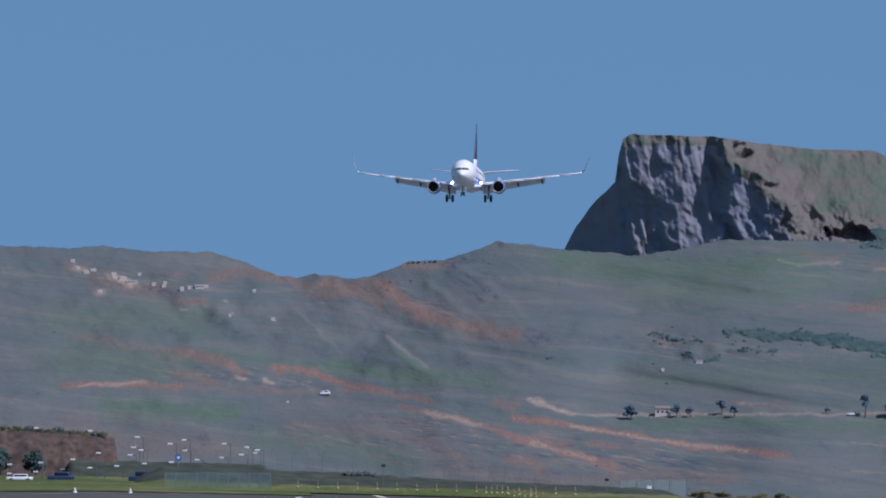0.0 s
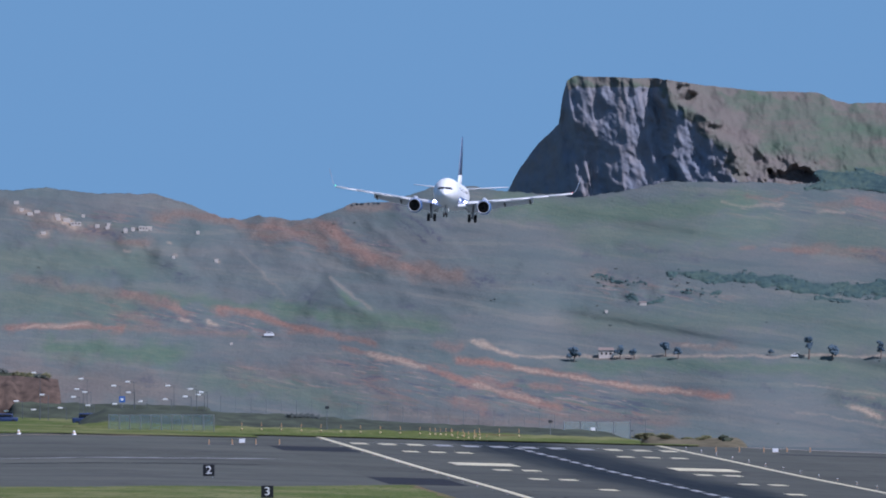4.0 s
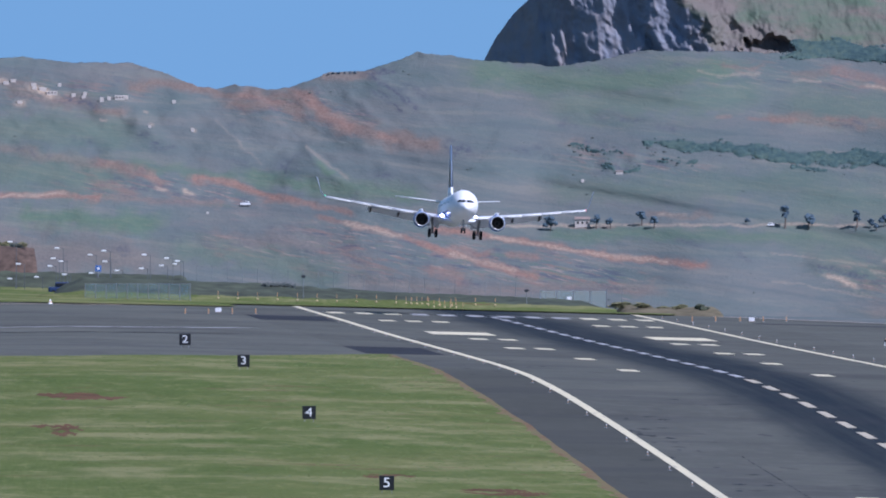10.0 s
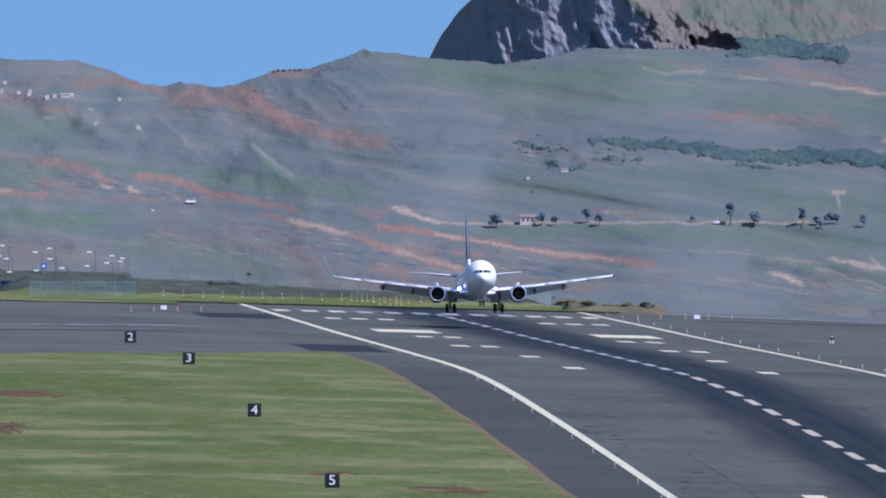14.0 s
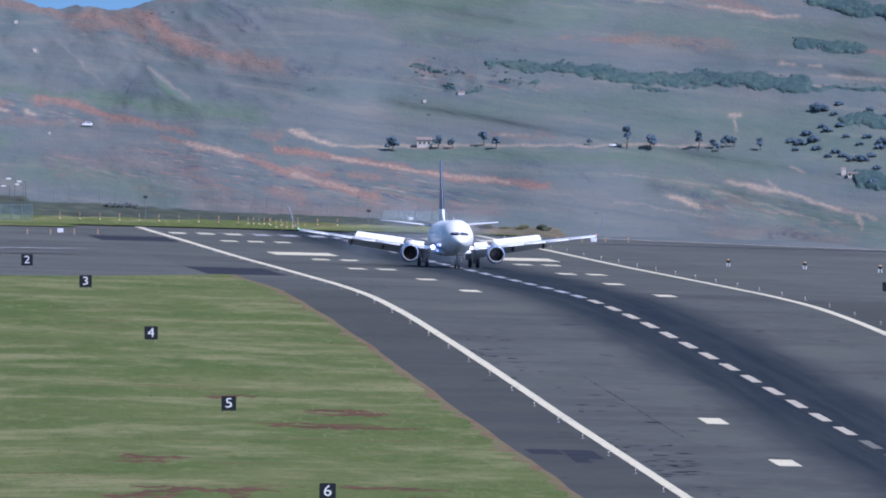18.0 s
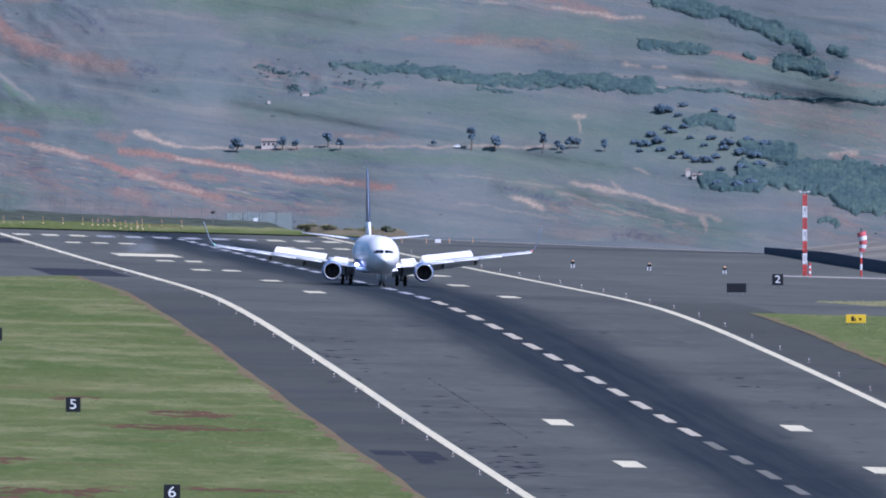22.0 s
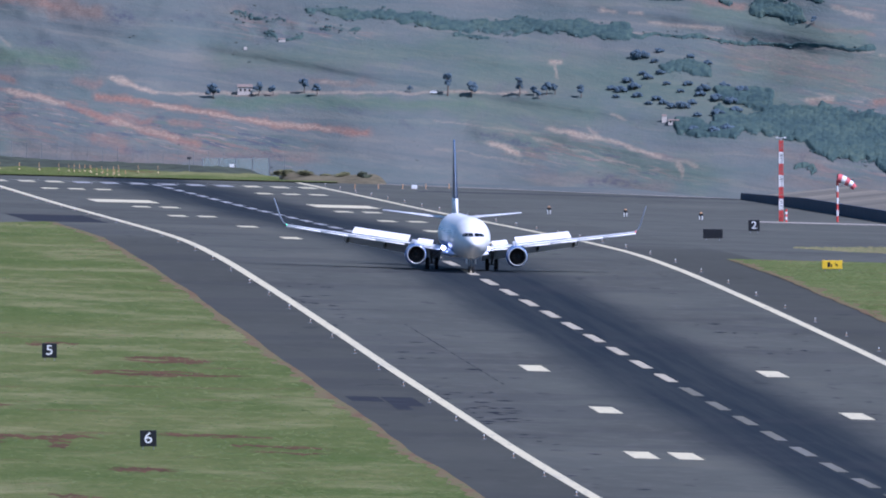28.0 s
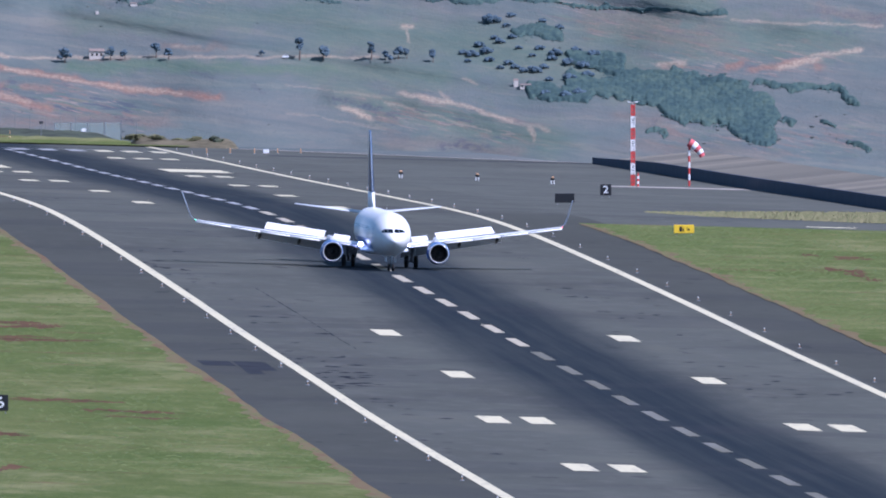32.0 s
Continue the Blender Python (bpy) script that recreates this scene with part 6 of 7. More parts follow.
def build_car(name, at, paint, label, tall):
    x, y = at
    c = empty(name, label, "car", Matrix.Translation((x, y, level(x, 2420) - 0.25)), "", "")
    bm = box_bm(3.6, 1.7, tall * 0.5, (0, 0, 0.3 + tall * 0.25), 0.15)
    body = part("body", bm, paint, c, "", True)
    bm = box_bm(2.0, 1.5, tall * 0.45, (0.1, 0, 0.3 + tall * 0.7), 0.2)
    part("cabin", bm, paint, c, "", True)
    part("window", box_bm(1.7, 1.53, tall * 0.24, (0.1, 0, 0.3 + tall * 0.72), 0.05), BLACK, c, "dark glass")
    for sx in (-1.15, 1.15):
        for sy in (-0.8, 0.8):
            bm = lathe_bm([(-0.1, 0.15), (-0.1, 0.3), (0.1, 0.3), (0.1, 0.15)], 14)
            w = part("wheel", bm, BLACK, c)
            w.location = (sx, sy, 0.3)
    return c


build_road_things()


def build_perimeter_fence():
    f = empty("perimeter_fence", "thin grey wire fence with tall posts behind the bank", "fence", Matrix.Translation((-33.4, 2392, 0)))
    tops = []
    for k in range(29):
        u = k / 28
        x = 56.5 * u
        top = 3.7 - 3.2 * u
        low = land(-33.4 + x, 2392) - 0.2
        tops.append((x, top, low))
        part("post", rod_bm((x, 0, low), (x, 0, top), 0.035, 0.028, 6), FENCE_GREY, f)
    for frac in (0.45, 0.72, 0.97):
        bms = [rod_bm((x0, 0, l0 + (t0 - l0) * frac), (x1, 0, l1 + (t1 - l1) * frac), 0.005, None, 4) for (x0, t0, l0), (x1, t1, l1) in zip(tops, tops[1:])]
        part("wire", join_bm(*bms), FENCE_GREY, f)


build_perimeter_fence()
# ---- things on the distant hillside ----
def hill_spot(b, e, sink=0.0):
    d = float(hill_depth(np.array([b]), np.array([e]))[0])
    p = far_place(b, e, d)
    return Vector((p[0], p[1], p[2] - sink))


def pm(b, e, d0=None):
    """Metres for one thousandth at the hillside there."""
    return 4840 / K / 1000


ROAD_TREES = [(28.54, -9.34, 0.44), (29.84, -9.27, 0.4), (30.24, -9.27, 0.32), (31.13, -9.19, 0.43), (31.49, -9.26, 0.35), (35.2, -9.27, 0.66), (35.86, -9.3, 0.46),
              (37.24, -9.26, 0.54), (37.64, -9.26, 0.28), (38.01, -9.23, 0.36), (38.25, -9.23, 0.3), (38.99, -9.33, 0.38), (37.8, -9.34, 0.22), (34.13, -9.17, 0.2), (45.6, -7.25, 0.24)]
for k, (b, e, h) in enumerate(ROAD_TREES):
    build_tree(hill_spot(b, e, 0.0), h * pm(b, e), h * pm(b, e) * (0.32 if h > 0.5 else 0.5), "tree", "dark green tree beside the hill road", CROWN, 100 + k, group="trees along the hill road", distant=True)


GROVE = ((40.62, -8.21, 1.46), (41.21, -8.03, 0.69), (41.07, -8.32, 0.69), (40.88, -8.79, 0.86), (41.23, -8.65, 0.77), (42.1, -8.19, 0.69), (42.02, -8.97, 0.77), (41.81, -9.17, 0.60), (42.45, -9.14, 1.12), (42.38, -9.27, 0.86), (40.49, -9.08, 1.12), (40.3, -8.88, 0.86), (40.11, -9.16, 1.03), (39.85, -9.1, 0.77), (40.59, -9.3, 0.86), (41.13, -9.4, 0.86), (41.33, -9.51, 0.77), (41.55, -9.62, 0.86), (41.87, -9.62, 1.12), (42.14, -9.51, 0.77), (42.83, -9.4, 1.12), (43.06, -9.04, 0.86), (43.25, -9.49, 1.12), (42.29, -9.86, 0.69), (42.85, -9.85, 1.12), (42.19, -10.27, 0.95), (42.77, -10.33, 1.12), (43.12, -10.26, 1.12), (40.73, -8.68, 0.69), (41.42, -8.95, 0.60), (42.58, -8.38, 0.77), (39.98, -9.33, 0.60), (43.54, -9.17, 1.12), (40.89, -9.52, 0.60), (43.38, -9.74, 1.03))


def build_round_tree(at, r, seed):
    """A low round tree: a short trunk under a domed crown of overlapping boughs."""
    rng = random.Random(seed)
    t = empty("round_tree", "round dark green tree on the open slope", "tree", Matrix.Translation(at), "trees of the open slope")
    part("trunk", rod_bm((0, 0, -0.3 * r), (0.05 * r, 0, 0.5 * r), 0.12 * r, 0.07 * r, 7), BARK, t, "short dark trunk")
    centres = []
    for k in range(9):
        w = k * 2.4 + rng.uniform(-0.4, 0.4)
        q = 0.62 * r * math.sqrt(k / 8)
        centres.append((1.25 * q * math.cos(w), q * math.sin(w), r * (0.2 + 0.3 * (1 - k / 8)) + rng.uniform(-0.06, 0.1) * r, r * rng.uniform(0.36, 0.5)))
    v, f = boughs(rng, centres, 0.11 * r, 9)
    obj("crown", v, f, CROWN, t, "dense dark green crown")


for k, (b, e, r) in enumerate(GROVE):
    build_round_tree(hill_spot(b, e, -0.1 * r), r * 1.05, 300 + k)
# a few small trees on the skyline
for k, b in enumerate((22.24, 22.38, 22.53, 22.7, 22.86, 22.99)):
    build_round_tree(hill_spot(b, float(np.interp(b, CREST_B, CREST_E)) - 0.06, -0.1), 0.2 + 0.06 * (k % 3), 400 + k)


def build_house(b, e, w, h, label, seed, roof=True):
    u = pm(b, e)
    w, h = w * u, h * u
    d = w * 0.7
    at = hill_spot(b, e) + Vector((0, -0.3, -0.05))
    s = empty("house", label, "house", Matrix.Translation(at), "houses on the hill")
    part("wall", box_bm(w, d, h * 1.3, (0, d / 2, h * 0.35), 0.01), PLASTER, s, "pale plaster walls")
    if roof:
        bm = bmesh.new()
        a = [bm.verts.new(p) for p in ((-w * 0.55, -0.1 * d, h), (w * 0.55, -0.1 * d, h), (w * 0.55, d * 1.1, h), (-w * 0.55, d * 1.1, h), (-w * 0.5, d / 2, h * 1.35), (w * 0.5, d / 2, h * 1.35))]
        for f in ((0, 1, 5, 4), (2, 3, 4, 5), (1, 2, 5), (3, 0, 4), (3, 2, 1, 0)):
            bm.faces.new([a[i] for i in f])
        part("roof", bm, ROOF, s, "red-brown tiled roof")
    for k in range(3 if w > 1.2 else 0):
        part("window", box_bm(w * 0.13, 0.05, h * 0.3, (-w * 0.3 + w * 0.3 * k, -0.01, h * 0.58), 0.005), BLACK, s, "dark window")
    return s


for k, (b, e, w, h) in enumerate(((29.45, -9.22, 0.42, 0.22), (41.35, -10.0, 0.13, 0.16), (41.62, -10.06, 0.3, 0.1), (38.24, -9.02, 0.0, 0.0), (16.32, -5.6, 0.28, 0.12), (15.81, -5.66, 0.11, 0.13), (14.4, -5.46, 0.3, 0.1),
                                 (17.86, -5.7, 0.1, 0.09), (13.3, -5.1, 0.16, 0.08), (15.3, -5.55, 0.12, 0.08), (30.5, -7.72, 0.2, 0.08), (13.9, -5.3, 0.12, 0.07), (29.46, -7.93, 0.09, 0.07), (12.71, -4.84, 0.14, 0.08), (12.86, -5.04, 0.12, 0.08), (13.1, -5.16, 0.16, 0.08), (13.88, -5.22, 0.14, 0.09), (14.14, -5.35, 0.2, 0.1), (14.33, -5.44, 0.16, 0.08), (13.48, -5.7, 0.14, 0.07), (14.61, -5.22, 0.1, 0.08), (15.01, -5.51, 0.12, 0.09), (15.33, -5.46, 0.1, 0.08), (17.17, -6.39, 0.08, 0.07), (18.39, -6.5, 0.1, 0.09), (16.51, -5.57, 0.1, 0.09), (16.02, -5.61, 0.1, 0.1), (18.81, -8.84, 0.08, 0.06))):
    if w:
        build_house(b, e, w, h, "small pale house on the hillside", k, k in (0, 1, 2, 10))


def hill_car(b, e, w):
    u = pm(b, e) * w
    at = hill_spot(b, e) + Vector((0, -0.5, 0))
    c = empty("white_van", "small white van parked on the hill road", "van", Matrix.Translation(at))
    part("body", box_bm(u, u * 0.42, u * 0.22, (0, 0, u * 0.18), u * 0.03), SIGN_WHITE, c)
    part("cabin", box_bm(u * 0.6, u * 0.4, u * 0.18, (0.05 * u, 0, u * 0.36), u * 0.04), SIGN_WHITE, c)
    part("window", box_bm(u * 0.5, u * 0.41, u * 0.1, (0.05 * u, 0, u * 0.37), u * 0.01), BLACK, c, "dark glass")
    for sx in (-0.3, 0.3):
        part("wheel", rod_bm((sx * u, -u * 0.2, u * 0.08), (sx * u, -u * 0.12, u * 0.08), u * 0.08, None, 10), BLACK, c)


hill_car(19.88, -8.62, 0.29)
hill_car(34.8, -9.2, 0.2)


def crown_cloud(name, b, e, radius, leaf, label, rng, flat=0.85):
    """Many uneven round crowns on the slope, as one mesh."""
    bm = bmesh.new()
    bmesh.ops.create_icosphere(bm, subdivisions=1, radius=1.0)
    ball = np.array([v.co[:] for v in bm.verts])
    tri = np.array([[v.index for v in f.verts] for f in bm.faces])
    bm.free()
    n = len(b)
    d = hill_depth(b, e)
    q = d / K
    at = np.stack([EYE[0] + q * np.tan(b / 1000), EYE[1] + d, EYE[2] + q * np.tan(e / 1000)], -1)
    shape = ball[None] * rng.uniform(0.74, 1.22, (n, len(ball), 1))
    w = rng.uniform(0, 6.28, n)
    c, s = np.cos(w)[:, None], np.sin(w)[:, None]
    shape = np.stack([shape[..., 0] * c - shape[..., 1] * s, shape[..., 0] * s + shape[..., 1] * c, shape[..., 2]], -1)
    shape = shape * radius[:, None, None] * np.array([1.15, 1.0, flat])
    verts = (at[:, None] + shape + np.array([0, 0, 0.35]) * radius[:, None, None]).reshape(-1, 3)
    faces = (tri[None] + (np.arange(n) * len(ball))[:, None, None]).reshape(-1, 3)
    ob = obj(name, verts.tolist(), faces.tolist(), leaf, smooth=True)
    tagged(ob, label, "", "", "stuff")


def canopy(name, label):
    """The closed roof of the woods: a rumpled sheet of rounded crowns over the slope."""
    step = 0.02
    bs, es = np.arange(LAT_B[2], LAT_B[-3], step), np.arange(-13.2, -3.2, step)
    bb, ee = np.meshgrid(bs, es)
    gaps = np.clip(value_noise(bb * 2.4 + ee, ee * 5.5, 71, 4) - 0.42, 0, 1) * np.interp(bb, [38, 42], [2.6, 0.8])
    inside = np.clip(sample(WOOD, bb, ee) * 1.25 - gaps, 0, 1)
    use = inside > 0.06
    # rounded crowns of two sizes
    rng = np.random.RandomState(14)
    relief = np.zeros_like(bb)
    for wide, tall, share in ((0.26, 0.12, 0.75), (0.12, 0.06, 0.45)):
        cx, cy = (bb / wide).astype(int), np.floor(ee / tall).astype(int)
        jx, jy, jr = (rng.rand(256, 256) for _ in range(3))
        best = np.zeros_like(bb)
        for dx in (-1, 0, 1):
            for dy in (-1, 0, 1):
                kx, ky = cx + dx, cy + dy
                px, py = (kx + 0.15 + 0.7 * jx[kx % 256, ky % 256]) * wide, (ky + 0.15 + 0.7 * jy[kx % 256, ky % 256]) * tall
                r2 = ((bb - px) / wide) ** 2 + ((ee - py) / tall) ** 2
                best = np.maximum(best, np.clip(1 - r2 / 0.85, 0, 1) * (0.55 + 0.45 * jr[kx % 256, ky % 256]))
        relief += share * np.sqrt(best)
    rise = (0.05 + np.interp(bb, [40, 43], [0.3, 0.5]) * relief) * np.clip(inside * 1.2, 0, 1)
    d = hill_depth(bb, ee)
    q = d / K
    verts = np.stack([EYE[0] + q * np.tan(bb / 1000), EYE[1] + d - 0.5 * rise, EYE[2] + q * np.tan(ee / 1000) + rise - 0.06], -1).reshape(-1, 3)
    cell = use[:-1, :-1] & use[1:, :-1] & use[:-1, 1:] & use[1:, 1:]
    j, i = np.nonzero(cell)
    a = j * len(bs) + i
    faces = np.stack([a, a + 1, a + len(bs) + 1, a + len(bs)], 1)
    seen, back = np.unique(faces, return_inverse=True)
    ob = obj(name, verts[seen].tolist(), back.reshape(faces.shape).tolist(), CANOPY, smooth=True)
    tagged(ob, label, "", "", "stuff")


def build_scrub():
    """Scrub and woodland on the slopes, too many to count: one mesh each."""
    rng = np.random.RandomState(11)
    canopy("woodland", "dark green patches of woodland on the slopes")
    # single crowns along the edges of the woods
    gb, ge = np.meshgrid(np.arange(8.0, 54.0, 0.1), np.arange(-13.0, -3.2, 0.075))
    gb, ge = (g.ravel() + rng.uniform(-0.06, 0.06, g.size) for g in (gb, ge))
    edge = sample(WOOD, gb, ge)
    keep = (edge > 0.02) & (edge < 0.8) & (rng.rand(gb.size) < 0.3)
    crown_cloud("woodland_edge", gb[keep], ge[keep], rng.uniform(0.12, 0.3, keep.sum()), WOOD_LEAF, "ragged dark green trees along the woodland edges", rng)
    # loose bushes, thicker on the broken ground
    b = rng.uniform(9, 53, 60000)
    e = rng.uniform(-12.6, np.interp(b, CREST_B, CREST_E) - 0.05)
    thick = np.clip((value_noise(b * 0.9, e * 2.2, 62, 5) - 0.54) * 3, 0.0, 1)
    near_wood = np.exp(-((b - 30.2) / 2.2) ** 2 - ((e + 7.15) / 0.35) ** 2) + np.exp(-((b - 48.5) / 2.5) ** 2 - ((e + 11.3) / 0.5) ** 2)
    keep = rng.rand(60000) < 0.012 * thick + 0.07 * near_wood
    crown_cloud("scrub", b[keep], e[keep], rng.uniform(0.08, 0.26, keep.sum()) * (1 + 0.6 * near_wood[keep]), BUSH, "scattered low grey-green scrub on the hillside", rng, 0.4)


build_scrub()
# ---- the airliner ----
def aircraft_paint(name, colour, rough=0.3):
    m = plain(name, colour, rough, 0.0, 0.06, 0.9, 0.35)
    m.node_tree.nodes["Principled BSDF"].inputs["Coat Weight"].default_value = 0.15
    return m


def glowing(name, colour, strength):
    m = mat(name, colour, 0.4)
    b = m.node_tree.nodes["Principled BSDF"]
    b.inputs["Emission Color"].default_value = (*colour, 1)
    b.inputs["Emission Strength"].default_value = strength
    return m


HULL_WHITE = aircraft_paint("hull_white", (0.9, 0.89, 0.86), 0.45)
HULL_GREY = aircraft_paint("wing_grey", (0.74, 0.75, 0.76), 0.4)
HULL_BLUE = aircraft_paint("livery_blue", (0.045, 0.16, 0.44))
WINGLET = aircraft_paint("winglet_grey", (0.3, 0.34, 0.4), 0.4)
FIN_BLUE = aircraft_paint("fin_blue", (0.042, 0.09, 0.19))
POLISHED = plain("polished_lip", (0.8, 0.81, 0.83), 0.35, 0.55, 0.05)
FAN_DARK = plain("fan_dark", (0.03, 0.03, 0.034), 0.5, 0.5)
FAN_BLADE = plain("fan_blade_metal", (0.1, 0.09, 0.085), 0.45, 0.5)
GLASS_DARK = mat("cockpit_glass", (0.012, 0.014, 0.018), 0.12, 0, 0.6)
RUBBER = plain("tyre_rubber", (0.016, 0.016, 0.017), 0.85)
GEAR_GREY = plain("gear_grey", (0.3, 0.31, 0.32), 0.5, 0.3)
LANDING_LIGHT = glowing("landing_light", (0.62, 0.68, 1.0), 14.0)
NAV_GREEN = glowing("nav_green", (0.15, 1.0, 0.5), 1.5)
NAV_RED = glowing("nav_red", (1.0, 0.15, 0.12), 1.5)

# stations along the hull: y, half width, half height, height of the axis
HULL = [(-19.55, 0.04, 0.04, 2.78), (-19.4, 0.30, 0.28, 2.80), (-19.0, 0.62, 0.60, 2.86), (-18.3, 1.00, 1.00, 2.96), (-17.4, 1.34, 1.38, 3.08),
        (-16.4, 1.60, 1.68, 3.18), (-15.2, 1.78, 1.90, 3.24), (-13.6, 1.87, 2.0, 3.26), (-6.0, 1.88, 2.0, 3.26), (6.0, 1.88, 2.0, 3.26),
        (9.0, 1.84, 1.92, 3.34), (12.0, 1.58, 1.62, 3.6), (14.5, 1.2, 1.24, 3.92), (16.6, 0.8, 0.84, 4.22), (18.2, 0.42, 0.46, 4.42), (18.9, 0.14, 0.16, 4.5)]
HY = np.array([h[0] for h in HULL])


def hull_point(y, w, out=0.0):
    """A point of the hull at y; the angle w runs from the right side over the top."""
    a, b, c = (float(np.interp(y, HY, [h[k] for h in HULL])) for k in (1, 2, 3))
    return Vector(((a + out) * math.cos(w), y, c + (b + out) * math.sin(w)))


def hull_front(x, z):
    """Where the nose meets a line along y."""
    lo, hi = -19.5, -13.0
    for _ in range(40):
        mid = (lo + hi) / 2
        a, b, c = (float(np.interp(mid, HY, [h[k] for h in HULL])) for k in (1, 2, 3))
        if (x / a) ** 2 + ((z - c) / b) ** 2 > 1:
            lo = mid
        else:
            hi = mid
    return hi


def hull_patch(y0, y1, w0, w1, n=4, out=0.02):
    bm = bmesh.new()
    g = [[bm.verts.new(hull_point(y0 + (y1 - y0) * j / n, w0 + (w1 - w0) * k / n, out)) for k in range(n + 1)] for j in range(n + 1)]
    for j in range(n):
        for k in range(n):
            bm.faces.new((g[j][k], g[j][k + 1], g[j + 1][k + 1], g[j + 1][k]))
    bmesh.ops.recalc_face_normals(bm, faces=bm.faces)
    return bm


def foil_bm(sections, n=9):
    """Loft an aerofoil through (x, y of leading edge, z, chord, thickness) rows; the chord runs to +y. droop turns flaps."""
    bm = bmesh.new()
    rings = []
    for x, y, z, chord, thick in sections:
        up, dn = [], []
        for k in range(n + 1):
            s = 0.5 - 0.5 * math.cos(math.pi * k / n)
            t = thick * chord * (1.48 * math.sqrt(s) - 0.63 * s - 1.76 * s * s + 1.42 * s ** 3 - 0.51 * s ** 4) * 1.0
            camber = 0.06 * chord * s * (1 - s)
            up.append((x, y + s * chord, z + t + camber))
            dn.append((x, y + s * chord, z - t * 0.8 + camber))
        rings.append([bm.verts.new(p) for p in up + dn[-2:0:-1]])
    m = len(rings[0])
    for a, b in zip(rings, rings[1:]):
        for k in range(m):
            bm.faces.new((a[k], a[(k + 1) % m], b[(k + 1) % m], b[k]))
    for r in (rings[0], rings[-1]):
        bm.faces.new(r)
    bmesh.ops.recalc_face_normals(bm, faces=bm.faces)
    return bm


def panel_bm(p0, p1, chord0, chord1, thick, tilt):
    """A tapered flap panel hung from the hinge line p0 to p1, its trailing edge turned down by tilt degrees."""
    bm = bmesh.new()
    c, s = math.cos(radians(tilt)), math.sin(radians(tilt))
    rows = []
    for p, ch in ((p0, chord0), (p1, chord1)):
        x, y, z = p
        rows.append([bm.verts.new(q) for q in ((x, y, z + thick / 2), (x, y + ch * 0.5 * c, z - ch * 0.5 * s + thick * 0.45), (x, y + ch * c, z - ch * s),
                                              (x, y + ch * 0.5 * c - thick * s, z - ch * 0.5 * s - thick * 0.5), (x, y - thick * 0.2, z - thick / 2))])
    a, b = rows
    for k in range(5):
        bm.faces.new((a[k], a[(k + 1) % 5], b[(k + 1) % 5], b[k]))
    bm.faces.new(a)
    bm.faces.new(b)
    bmesh.ops.recalc_face_normals(bm, faces=bm.faces)
    return bm


def wing_z(x):
    return 2.05 + 0.112 * (abs(x) - 1.7) + 0.0008 * (abs(x) - 1.7) ** 2


def wing_lead(x):
    x = abs(x)
    return -5.6 + (x - 1.5) * 0.62 if x < 5 else -3.43 + (x - 5) * 0.495


def wing_chord(x):
    x = abs(x)
    return 7.6 - (x - 1.5) * 0.75 if x < 5.6 else 4.52 - (x - 5.6) * 0.262


def build_wheel(parent, at, r, w):
    prof = [(-w / 2, r * 0.55), (-w / 2, r * 0.86), (-w * 0.36, r * 0.97), (0, r), (w * 0.36, r * 0.97), (w / 2, r * 0.86), (w / 2, r * 0.55)]
    bm = lathe_bm(prof, 20)
    bmesh.ops.rotate(bm, matrix=Matrix.Rotation(radians(90), 3, "Z"), verts=bm.verts)
    tyre = part("tyre", bm, RUBBER, parent, "black rubber aircraft tyre", True)
    tyre.location = at
    bm = lathe_bm([(-w * 0.4, 0.001), (-w * 0.42, r * 0.3), (-w * 0.36, r * 0.56), (w * 0.36, r * 0.56), (w * 0.42, r * 0.3), (w * 0.4, 0.001)], 16)
    bmesh.ops.rotate(bm, matrix=Matrix.Rotation(radians(90), 3, "Z"), verts=bm.verts)
    part("rim", bm, GEAR_GREY, tyre, "grey metal wheel rim", True)


SPOILERS = []
WINGS = []
GEAR = []


